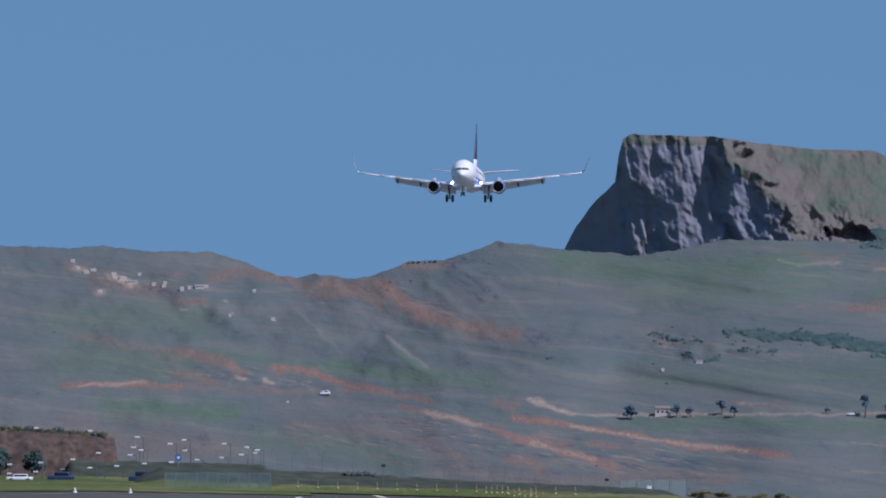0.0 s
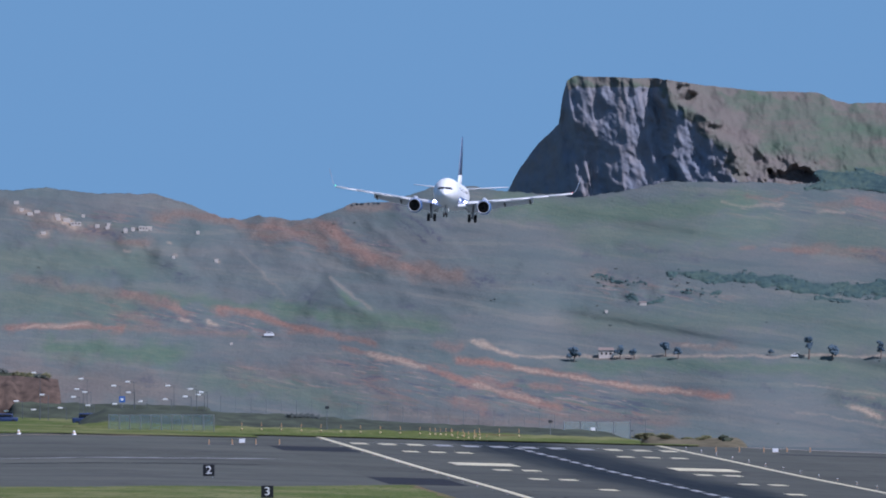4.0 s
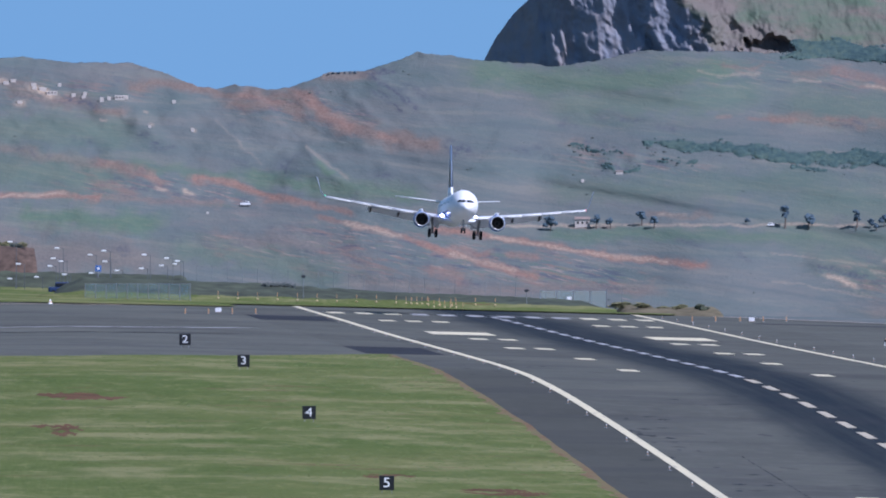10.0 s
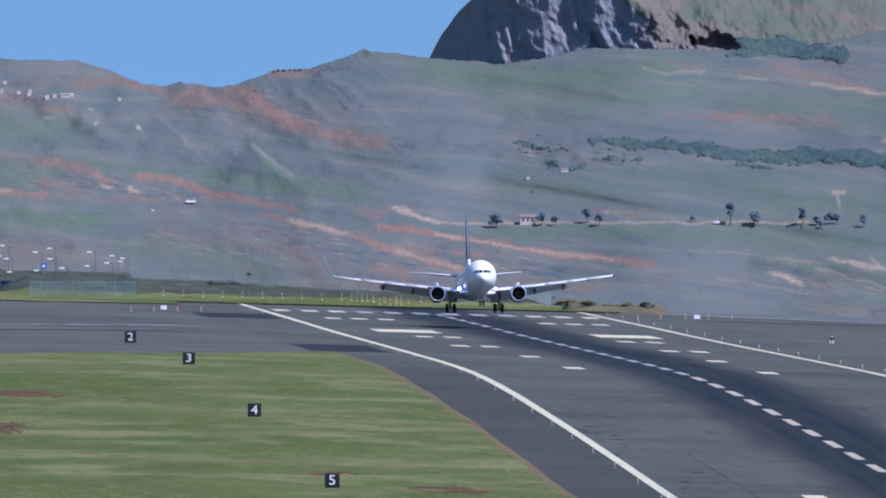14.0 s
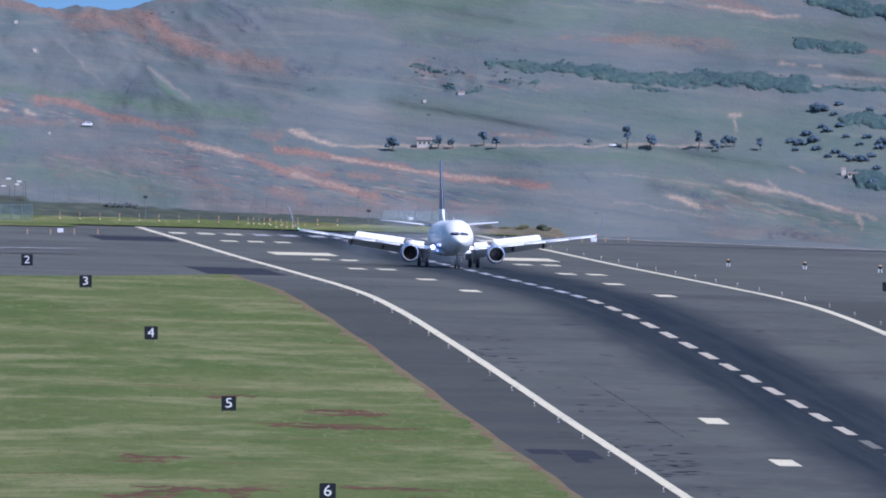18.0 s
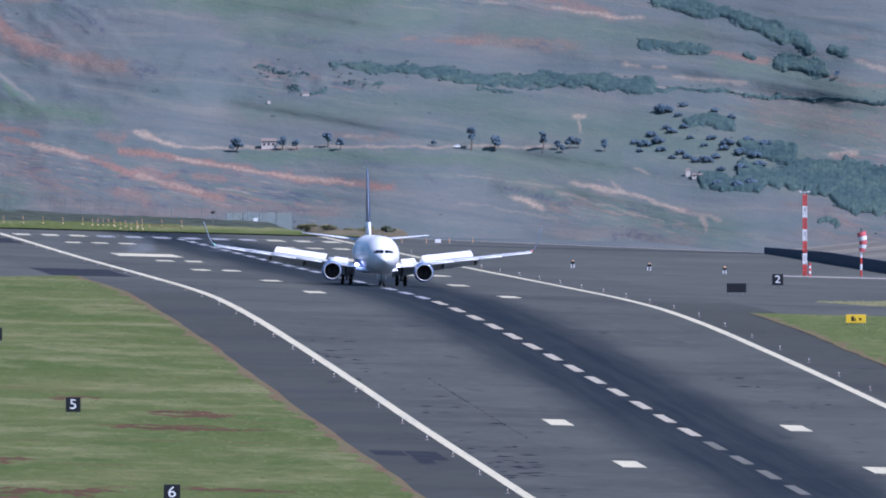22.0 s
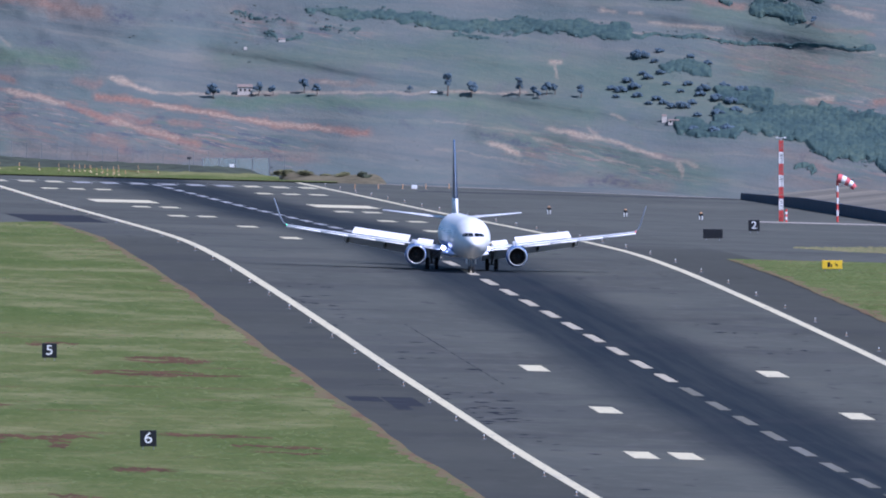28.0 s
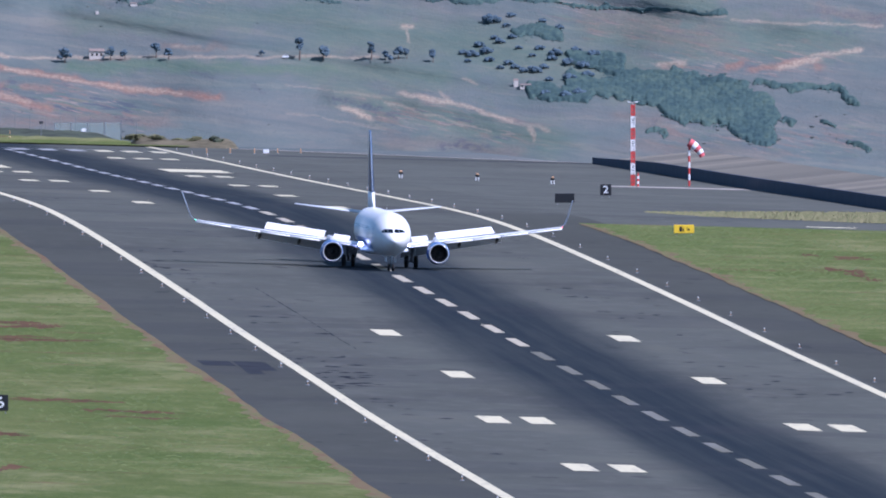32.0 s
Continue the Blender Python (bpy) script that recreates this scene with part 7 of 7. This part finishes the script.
def build_airliner():
    jet = empty("airliner", "white twin-engine airliner with blue engines, gear down", "airplane")
    # hull
    bm = bmesh.new()
    n = 40
    ys = []
    for (a, b) in zip(HY, HY[1:]):
        steps = 2 if b - a < 2 else 4
        ys += [a + (b - a) * k / steps for k in range(steps)]
    ys.append(HY[-1])
    rings = [[bm.verts.new(hull_point(y, 2 * math.pi * k / n)) for k in range(n)] for y in ys]
    for a, b in zip(rings, rings[1:]):
        for k in range(n):
            bm.faces.new((a[k], a[(k + 1) % n], b[(k + 1) % n], b[k]))
    bm.faces.new(rings[0])
    bm.faces.new(rings[-1])
    bmesh.ops.recalc_face_normals(bm, faces=bm.faces)
    hull = part("fuselage", bm, HULL_WHITE, jet, "glossy white fuselage with rounded nose", True)
    # cockpit panes
    for s in (-1, 1):
        for x0, x1, z0, z1 in ((0.05, 0.5, 3.5, 3.84), (0.52, 0.86, 3.5, 3.82), (0.88, 1.04, 3.5, 3.72)):
            bm = bmesh.new()
            g = [[bm.verts.new((s * x, hull_front(x, z) - 0.015, z)) for x in np.linspace(x0, x1, 5)] for z in np.linspace(z0, z1, 4)]
            for j in range(3):
                for k in range(4):
                    bm.faces.new((g[j][k], g[j][k + 1], g[j + 1][k + 1], g[j + 1][k]))
            part("cockpit_window", bm, GLASS_DARK, hull, "dark cockpit glass")
    for s in (-1, 1):
        for k in range(34):
            y = -13.2 + k * 0.76
            w = 0.26 if s > 0 else math.pi - 0.26
            bm = hull_patch(y - 0.13, y + 0.13, w - 0.09, w + 0.09, 1, 0.008)
            part("cabin_window", bm, GLASS_DARK, hull)
        w = 0.1 if s > 0 else math.pi - 0.1
        part("door", hull_patch(-15.9, -15.0, w - 0.45, w + 0.5, 4, 0.006), HULL_GREY, hull)
        # a blue sweep of livery low on the side
        a, b = (-0.25, -0.75) if s > 0 else (math.pi + 0.25, math.pi + 0.75)
        part("livery_sweep", hull_patch(-12.5, 9.5, a, b, 8, 0.006), HULL_BLUE, hull, "dark blue livery sweep")
    part("belly_fairing", foil_bm([(-2.15, -6.2, 1.65, 12.4, 0.045), (-1.2, -6.8, 1.55, 13.4, 0.075), (1.2, -6.8, 1.55, 13.4, 0.075), (2.15, -6.2, 1.65, 12.4, 0.045)]), HULL_GREY, jet, "light grey belly fairing", True)
    # fin and stabilisers
    secs = [(4.9, 8.8, 9.4, 0.03), (5.9, 11.6, 6.6, 0.075), (6.6, 12.4, 5.7, 0.085), (11.98, 17.0, 2.2, 0.085), (12.13, 17.25, 1.7, 0.06)]
    for lo, hi, m, lab in ((0, 3, HULL_WHITE, "white fin root"), (2, 5, FIN_BLUE, "dark blue tail fin")):
        bm = foil_bm([(z, y, 0, c, t) for z, y, c, t in secs[lo:hi]])
        bmesh.ops.transform(bm, matrix=Matrix(((0, 0, 1, 0), (0, 1, 0, 0), (1, 0, 0, 0), (0, 0, 0, 1))), verts=bm.verts)
        bmesh.ops.recalc_face_normals(bm, faces=bm.faces)
        part("fin" if lo else "fin_root", bm, m, jet, lab, True)
    part("fin_edge", rod_bm((0, 12.36, 6.6), (0, 16.98, 11.98), 0.05, 0.03, 8), WINGLET, jet, "bare metal leading edge of the fin", True)
    for s in (-1, 1):
        part("stabiliser", foil_bm([(s * 0.7, 14.1, 4.62, 4.2, 0.07), (s * 6.65, 17.7, 5.25, 1.5, 0.07), (s * 6.7, 18.0, 5.27, 1.0, 0.05)]), HULL_GREY, jet, "light grey tailplane", True)
    # wings
    for s in (-1, 1):
        xs = [1.5, 3.0, 4.83, 7.0, 9.5, 12.0, 14.5, 16.4, 16.75]
        rows = [(s * x, wing_lead(x), wing_z(x), wing_chord(x) * (0.82 if x < 11 else 1.0) * (0.8 if x > 16.6 else 1), 0.062 - 0.0018 * x) for x in xs]
        wing = part("wing", foil_bm(rows), HULL_GREY, jet, "light grey swept wing", True)
        WINGS.append((wing, s))
        # slats: the bright leading edge, let down
        for x0, x1 in ((2.4, 4.1), (5.7, 8.3), (8.35, 10.9), (10.95, 13.5), (13.55, 16.7)):
            a, b = ((s * x, wing_lead(x) - 0.4, wing_z(x) - 0.17, 1.15, 0.17) for x in (x0, x1))
            part("slat", foil_bm([a, b], 6), HULL_WHITE, wing, "white leading-edge slat", True)
        # flaps
        for x0, x1 in ((2.0, 4.6), (5.1, 11.2)):
            p0 = (s * x0, wing_lead(x0) + wing_chord(x0) * 0.78, wing_z(x0) - 0.14)
            p1 = (s * x1, wing_lead(x1) + wing_chord(x1) * 0.8, wing_z(x1) - 0.14)
            part("flap", panel_bm(p0, p1, 2.1 if x0 < 3 else 1.65, 1.85 if x0 < 3 else 1.15, 0.2, 32), HULL_GREY, wing, "grey trailing-edge flap, lowered")
        for x in (7.3, 10.8):
            y = wing_lead(x) + wing_chord(x) * 0.55
            bm = lathe_bm([(0, 0.02), (0.5, 0.12), (1.3, 0.16), (2.4, 0.13), (3.1, 0.02)], 10)
            bmesh.ops.rotate(bm, matrix=Matrix.Rotation(radians(-11), 3, "X"), verts=bm.verts)
            bmesh.ops.translate(bm, vec=(s * x, y, wing_z(x) - 0.3), verts=bm.verts)
            part("flap_fairing", bm, DARK_STEEL, wing, "dark canoe-shaped flap fairing", True)
        # winglet, seen almost edge on
        tipx = 16.7
        z0 = wing_z(tipx)
        rows = [(z0 + 0.0, tipx, 2.75, 1.75, 0.06), (z0 + 0.25, tipx + 0.32, 3.0, 1.6, 0.06), (z0 + 0.8, tipx + 0.58, 3.5, 1.3, 0.055), (z0 + 2.45, tipx + 1.12, 4.75, 0.6, 0.05)]
        bm = bmesh.new()
        rings = []
        for z, x, y, c, t in rows:
            rings.append([bm.verts.new(q) for q in ((s * (x - t), y + 0.15 * c, z), (s * (x + t * 0.1), y, z), (s * (x + t), y + 0.25 * c, z), (s * (x + 0.02), y + c, z))])
        for a, b in zip(rings, rings[1:]):
            for k in range(4):
                bm.faces.new((a[k], a[(k + 1) % 4], b[(k + 1) % 4], b[k]))
        bm.faces.new(rings[0])
        bm.faces.new(rings[-1])
        bmesh.ops.recalc_face_normals(bm, faces=bm.faces)
        part("winglet", bm, WINGLET, wing, "upturned pale grey winglet")
        bm = bmesh.new()
        bmesh.ops.create_icosphere(bm, subdivisions=2, radius=0.06, matrix=Matrix.Translation((s * 16.72, wing_lead(16.7) + 0.05, z0 + 0.02)))
        part("navigation_light", bm, NAV_GREEN if s < 0 else NAV_RED, wing, "green navigation light" if s < 0 else "red navigation light", True)
        # spoilers: they rise on touchdown, each about its own swept hinge
        for x0, x1 in ((2.9, 4.35), (5.2, 6.5), (6.53, 7.83), (7.86, 9.16), (9.19, 10.5)):
            p0, p1 = (Vector((s * x, wing_lead(x) + wing_chord(x) * 0.56, wing_z(x) + 0.2)) for x in (x0, x1))
            if s < 0:
                p0, p1 = p1, p0
            h = p1 - p0
            at, ry, rz = (p0 + p1) / 2, -math.degrees(math.asin(h.z / h.length)), math.degrees(math.atan2(h.y, h.x))
            half, deep = h.length / 2, 0.65 if x0 < 4 else 0.9
            bm = bmesh.new()
            a, b = ([bm.verts.new((q, dy, dz)) for dy, dz in ((0, 0.03), (deep, 0.01), (deep, -0.02), (0, -0.05))] for q in (-half, half))
            for k in range(4):
                bm.faces.new((a[k], a[(k + 1) % 4], b[(k + 1) % 4], b[k]))
            bm.faces.new(a)
            bm.faces.new(b)
            bmesh.ops.recalc_face_normals(bm, faces=bm.faces)
            sp = part("spoiler", bm, HULL_WHITE, jet, "white wing spoiler panel")
            sp.matrix_basis = pose(*at, -3, ry, rz)
            SPOILERS.append((sp, at, ry, rz))
        # engine
        ex, ey, ez = s * 4.83, -8.3, 1.5
        bm = lathe_bm([(0.16, 0.79), (0.4, 0.75), (1.2, 0.73)], 36)
        bmesh.ops.translate(bm, vec=(ex, ey, ez), verts=bm.verts)
        bm2 = lathe_bm([(0.16, 0.905), (0.5, 0.98), (1.0, 1.02), (1.7, 1.03), (2.7, 0.98), (3.6, 0.82), (3.62, 0.74), (3.2, 0.72)], 36)
        bmesh.ops.translate(bm2, vec=(ex, ey, ez), verts=bm2.verts)
        eng = part("engine_nacelle", bm2, HULL_BLUE, jet, "glossy blue engine cowling", True)
        part("intake_duct", bm, DARK_STEEL, eng, "dark intake duct", True)
        bm = lathe_bm([(0.16, 0.79), (0.03, 0.81), (-0.03, 0.85), (0.02, 0.885), (0.16, 0.908)], 36)
        bmesh.ops.translate(bm, vec=(ex, ey, ez), verts=bm.verts)
        part("intake_lip", bm, POLISHED, eng, "polished metal intake lip", True)
        bm = lathe_bm([(1.15, 0.76), (1.2, 0.001)], 24)
        bmesh.ops.translate(bm, vec=(ex, ey, ez), verts=bm.verts)
        part("fan_disc", bm, FAN_DARK, eng, "dark fan")
        bm = lathe_bm([(0.62, 0.01), (0.75, 0.12), (0.95, 0.24), (1.12, 0.28)], 18)
        bmesh.ops.translate(bm, vec=(ex, ey, ez), verts=bm.verts)
        part("spinner", bm, DARK_STEEL, eng, "", True)
        for k in range(18):
            w = 2 * math.pi * k / 18
            bm = box_bm(0.08, 0.1, 0.48, (0, 0, 0.48), 0, Matrix.Rotation(radians(35), 4, "Z"))
            bmesh.ops.rotate(bm, matrix=Matrix.Rotation(w, 3, "Y"), verts=bm.verts)
            bmesh.ops.translate(bm, vec=(ex, ey + 1.02, ez), verts=bm.verts)
            part("fan_blade", bm, FAN_BLADE, eng)
        bm = lathe_bm([(3.2, 0.6), (4.2, 0.52), (4.8, 0.38), (4.82, 0.3), (4.4, 0.28), (5.3, 0.02)], 24)
        bmesh.ops.translate(bm, vec=(ex, ey, ez), verts=bm.verts)
        part("exhaust", bm, DARK_STEEL, eng, "", True)
        part("pylon", box_bm(0.34, 4.6, 0.75, (ex, ey + 3.6, ez + 1.0), 0.12), HULL_GREY, eng, "light grey engine pylon")
        # main gear
        gx = s * 2.86
        leg = part("main_gear_leg", rod_bm((gx, 0, 0.56), (gx + s * 0.15, 0.1, 2.5), 0.13, 0.17), GEAR_GREY, jet, "grey main landing gear leg", True)
        part("axle", rod_bm((gx - 0.45, 0, 0.56), (gx + 0.45, 0, 0.56), 0.08), GEAR_GREY, leg)
        part("side_brace", rod_bm((gx, 0.1, 1.2), (gx - s * 1.1, 0.2, 2.0), 0.06), GEAR_GREY, leg)
        part("gear_door", box_bm(0.05, 0.9, 1.1, (gx + s * 0.32, 0.0, 1.65), 0.02), HULL_GREY, leg)
        GEAR.append((leg, 0.45))
        for d in (-0.43, 0.43):
            build_wheel(leg, (gx + d, 0, 0.56), 0.56, 0.36)
        # landing lights in the wing root
        bm = bmesh.new()
        bmesh.ops.create_uvsphere(bm, u_segments=16, v_segments=8, radius=0.21 if s < 0 else 0.17, matrix=Matrix.Translation((s * 2.15, wing_lead(2.0) - 0.75, 2.18)) @ Matrix.Diagonal((1, 0.35, 1, 1)))
        part("landing_light", bm, LANDING_LIGHT, wing, "bright white landing light", True)
    for s in (-1, 1):
        bm = bmesh.new()
        bmesh.ops.create_uvsphere(bm, u_segments=14, v_segments=8, radius=0.15, matrix=Matrix.Translation((s * 1.45, -8.3, 2.32)) @ Matrix.Diagonal((1, 0.4, 1, 1)))
        part("turnoff_light", bm, LANDING_LIGHT, hull, "bright white turnoff light", True)
    # nose gear
    leg = part("nose_gear_leg", rod_bm((0, -15.6, 0.34), (0, -15.45, 1.9), 0.09, 0.11), GEAR_GREY, jet, "grey nose landing gear leg", True)
    GEAR.append((leg, 0.3))
    part("axle", rod_bm((-0.22, -15.6, 0.34), (0.22, -15.6, 0.34), 0.05), GEAR_GREY, leg)
    for s in (-1, 1):
        build_wheel(leg, (s * 0.2, -15.6, 0.34), 0.34, 0.2)
        part("nose_gear_door", box_bm(0.04, 1.3, 0.55, (s * 0.42, -15.0, 1.12), 0.015), HULL_WHITE, leg, "white nose gear door")
    part("antenna", box_bm(0.03, 0.4, 0.35, (0, -8.0, 5.4), 0.01), HULL_WHITE, jet)
    return jet


airliner = build_airliner()

# ---- tyre smoke ----
PUFFS = []


def build_smoke():
    m = mat("tyre_smoke", (0.85, 0.88, 0.92), 1.0, 0, 0.0)
    n = Nodes(m)
    sq = n.math("ADD", n.math("POWER", n.axis(0), 2.0), n.math("POWER", n.axis(2), 2.0))
    soft = n.math("POWER", n.math("MAXIMUM", n.math("SUBTRACT", 1.0, sq), 0.0), 1.5)
    wisp = n.math("ADD", 0.35, n.math("MULTIPLY", n.step(n.noise((1.3, 1.3, 1.3), 4, 0.6), 0.35, 0.7), 0.8))
    nodes = m.node_tree.nodes
    clear, lit, through_lit, both, mixed = (nodes.new("ShaderNode" + k) for k in ("BsdfTransparent", "BsdfDiffuse", "BsdfTranslucent", "MixShader", "MixShader"))
    for q in (lit, through_lit):
        q.inputs["Color"].default_value = (0.85, 0.88, 0.93, 1)
    n.link(lit.outputs[0], both.inputs[1])
    n.link(through_lit.outputs[0], both.inputs[2])
    n.link(n.math("MULTIPLY", n.math("MULTIPLY", soft, wisp), 0.155), mixed.inputs[0])
    n.link(clear.outputs[0], mixed.inputs[1])
    n.link(both.outputs[0], mixed.inputs[2])
    n.link(mixed.outputs[0], nodes["Material Output"].inputs["Surface"])
    rng = random.Random(8)
    cloud = empty("tyre_smoke", "thin bluish white tyre smoke over the runway", "smoke")
    for k in range(13):
        bm = bmesh.new()
        bmesh.ops.create_uvsphere(bm, u_segments=24, v_segments=14, radius=1.0, matrix=Matrix.Diagonal((1, 0.35, 1, 1)))
        bmesh.ops.delete(bm, geom=[v for v in bm.verts if v.co.y > 0.02], context="VERTS")
        ob = part("puff", bm, m, cloud, "", True)
        size = rng.uniform(2.6, 3.9)
        ob.scale = [size] * 3
        x, y = (-2.9 if k % 2 else 2.4) + rng.uniform(-0.8, 0.8), 1806 - 8 * k
        t0 = 16.6 + 0.07 * k
        g = level(x, y)
        up, side = 1.5 + 6.0 * ((k * 5) % 13) / 13, -(1.0 + 9.0 * ((k * 4) % 13) / 13)
        PUFFS.append((ob, [(0.0, x, y, g - 5), (t0, x, y, g - 5), (t0 + 0.25, x, y, g - 1.0), (t0 + 1.0, x + side * 0.5, y + 3, g + 0.5 + up * 0.7), (t0 + 2.2, x + side, y + 8, g + 1 + up),
                           (t0 + 3.2, x + side * 1.6, y + 50, g + 1.0 + up * 0.6), (t0 + 4.8, x + side * 2.4, y + 280, g - 3), (t0 + 6.2, x + side * 5, y + 560, g - 13), (32.0, x + side * 6, y + 600, g - 15)]))


build_smoke()

# seconds, x, y, z of the main wheels, nose up, bank to the right, turn
AIRCRAFT_ROWS = [
    (0.0, 5.74, 2903.74, 35.78, 2.90, 0.05, -4.89),
    (0.5, 5.72, 2869.73, 34.92, 2.77, 0.13, -4.94),
    (1.0, 5.66, 2835.33, 33.70, 2.63, -0.24, -5.02),
    (1.5, 5.57, 2800.63, 32.65, 2.50, -0.21, -5.24),
    (2.0, 5.44, 2765.71, 31.37, 2.40, 0.27, -5.39),
    (2.5, 5.21, 2730.63, 30.20, 2.30, 0.42, -5.46),
    (3.0, 4.80, 2695.47, 28.86, 2.20, 0.35, -5.53),
    (3.5, 4.57, 2660.28, 27.38, 2.23, 0.99, -5.55),
    (5.5, 0.64, 2520.26, 21.43, 2.33, 2.88, -1.85),
    (6.0, 0.13, 2485.63, 20.21, 2.35, 3.14, -1.44),
    (6.5, -0.82, 2451.21, 18.96, 2.38, 3.71, -1.11),
    (7.0, -1.68, 2417.03, 17.49, 2.40, 4.86, -0.48),
    (7.5, -2.45, 2383.11, 16.15, 2.43, 4.95, 0.13),
    (8.0, -3.07, 2349.46, 14.73, 2.45, 4.70, 0.65),
    (8.5, -3.52, 2316.09, 13.22, 2.48, 4.50, 1.04),
    (9.0, -3.82, 2283.01, 11.76, 2.50, 4.09, 1.40),
    (9.5, -3.99, 2250.23, 10.44, 2.53, 3.45, 1.75),
    (10.0, -4.09, 2217.75, 9.47, 2.55, 3.15, 1.97),
    (10.5, -4.06, 2185.57, 8.50, 2.58, 2.89, 2.15),
    (11.0, -3.90, 2153.68, 7.50, 2.60, 2.51, 2.19),
    (11.5, -3.63, 2122.09, 6.58, 2.75, 1.88, 2.22),
    (12.0, -3.31, 2090.78, 5.81, 2.90, 1.21, 2.06),
    (12.5, -3.00, 2059.75, 4.99, 3.05, 0.65, 1.92),
    (13.0, -2.77, 2028.99, 4.24, 3.20, 0.34, 1.76),
    (13.5, -2.67, 1998.49, 3.52, 3.33, 0.01, 1.68),
    (15.5, -1.24, 1878.85, 1.84, 3.30, -0.38, 0.44),
    (16.0, -1.21, 1849.47, 1.67, 3.18, -0.09, 0.73),
    (16.5, -1.11, 1820.28, 1.67, 3.21, 0.91, 1.11),
    (17.0, -1.13, 1791.28, 1.75, 2.46, 1.25, 1.56),
    (17.5, -1.08, 1762.45, 1.83, 1.56, 1.25, 1.64),
    (18.0, -1.01, 1733.78, 2.01, 0.96, 1.25, 1.69),
    (18.5, -0.90, 1705.27, 2.19, 0.36, 1.25, 1.83),
    (19.0, -0.73, 1676.92, 2.36, 0.36, 1.25, 1.87),
    (19.5, -0.53, 1648.72, 2.54, 0.36, 1.25, 1.73),
    (20.0, -0.30, 1620.66, 2.71, 0.36, 1.25, 1.60),
    (20.5, -0.16, 1592.77, 2.88, 0.36, 1.25, 1.52),
    (21.0, -0.08, 1565.03, 3.05, 0.35, 1.25, 1.39),
    (21.5, -0.01, 1537.46, 3.21, 0.35, 1.25, 1.19),
    (22.0, 0.03, 1510.06, 3.38, 0.36, 1.25, 1.05),
    (22.5, 0.02, 1482.87, 3.55, 0.35, 1.25, 0.84),
    (23.0, -0.02, 1455.89, 3.71, 0.33, 1.25, 0.64),
    (23.5, -0.07, 1429.14, 3.87, 0.29, 1.25, 0.44),
    (24.0, -0.14, 1402.66, 4.00, 0.26, 1.25, 0.38),
    (24.5, -0.29, 1376.48, 4.12, 0.23, 1.25, 0.45),
    (25.0, -0.47, 1350.63, 4.22, 0.16, 1.25, 0.50),
    (25.5, -0.56, 1325.16, 4.28, 0.06, 1.25, 0.52),
    (27.5, -0.32, 1228.09, 4.20, -0.16, 1.25, 1.12),
    (28.0, -0.29, 1205.34, 4.13, -0.21, 1.25, 1.04),
    (28.5, -0.24, 1183.34, 4.04, -0.25, 1.25, 0.89),
    (29.0, -0.20, 1162.17, 3.95, -0.27, 1.25, 0.67),
    (29.5, -0.18, 1141.94, 3.85, -0.28, 1.25, 0.62),
    (30.0, -0.20, 1122.74, 3.76, -0.28, 1.25, 0.70),
    (30.5, -0.22, 1104.68, 3.67, -0.28, 1.25, 0.81),
    (31.0, -0.22, 1087.88, 3.59, -0.29, 1.25, 1.08),
    (31.5, -0.14, 1072.45, 3.51, -0.30, 1.25, 1.25),
    (32.0, -0.09, 1058.54, 3.44, -0.31, 1.25, 1.35),
]


def motions():
    # the windsock droops and fills again
    droop = ((0.0, 20), (18.0, 30), (20.0, 50), (21.5, 74), (22.3, 70), (23.0, 48), (24.0, 22), (25.5, 16), (27.5, 14), (28.5, 16), (30.0, 22), (31.0, 30), (32.0, 32))
    walk(sock, [(t, pose(0, 0, 5.1, 0, down, 0)) for t, down in droop])
    for ob, rows in PUFFS:
        walk(ob, [(t, pose(x, y, z)) for t, x, y, z in rows])
    walk(airliner, [(t, pose(x, y, z, -up, bank, turn)) for t, x, y, z, up, bank, turn in AIRCRAFT_ROWS])
    # the oleo legs hang long in flight and settle on touchdown
    for leg, long in GEAR:
        down = ((0.0, 1.0), (15.5, 1.0), (16.0, 0.8), (16.5, 0.42), (17.0, 0.13), (17.5, 0.0), (32.0, 0.0)) if long > 0.4 else ((0.0, 1.0), (18.3, 1.0), (18.8, 0.0), (32.0, 0.0))
        walk(leg, [(t, pose(0, 0, -long * k)) for t, k in down])
    # the wings bend up in flight and sink as the weight comes on the wheels
    for wing, s in WINGS:
        walk(wing, [(t, pose(s * 1.7, 0, 2.05, 0, -s * up, 0) @ Matrix.Translation((-s * 1.7, 0, -2.05))) for t, up in ((0.0, 1.2), (15.5, 1.0), (17.0, 0.5), (18.5, 0.1), (20.0, 0.0), (32.0, 0.0))])
    for sp, at, ry, rz in SPOILERS:
        walk(sp, [(t, pose(*at, up, ry, rz)) for t, up in ((0.0, -3), (16.5, -3), (16.9, 16), (17.4, 38), (32.0, 38))])


motions()
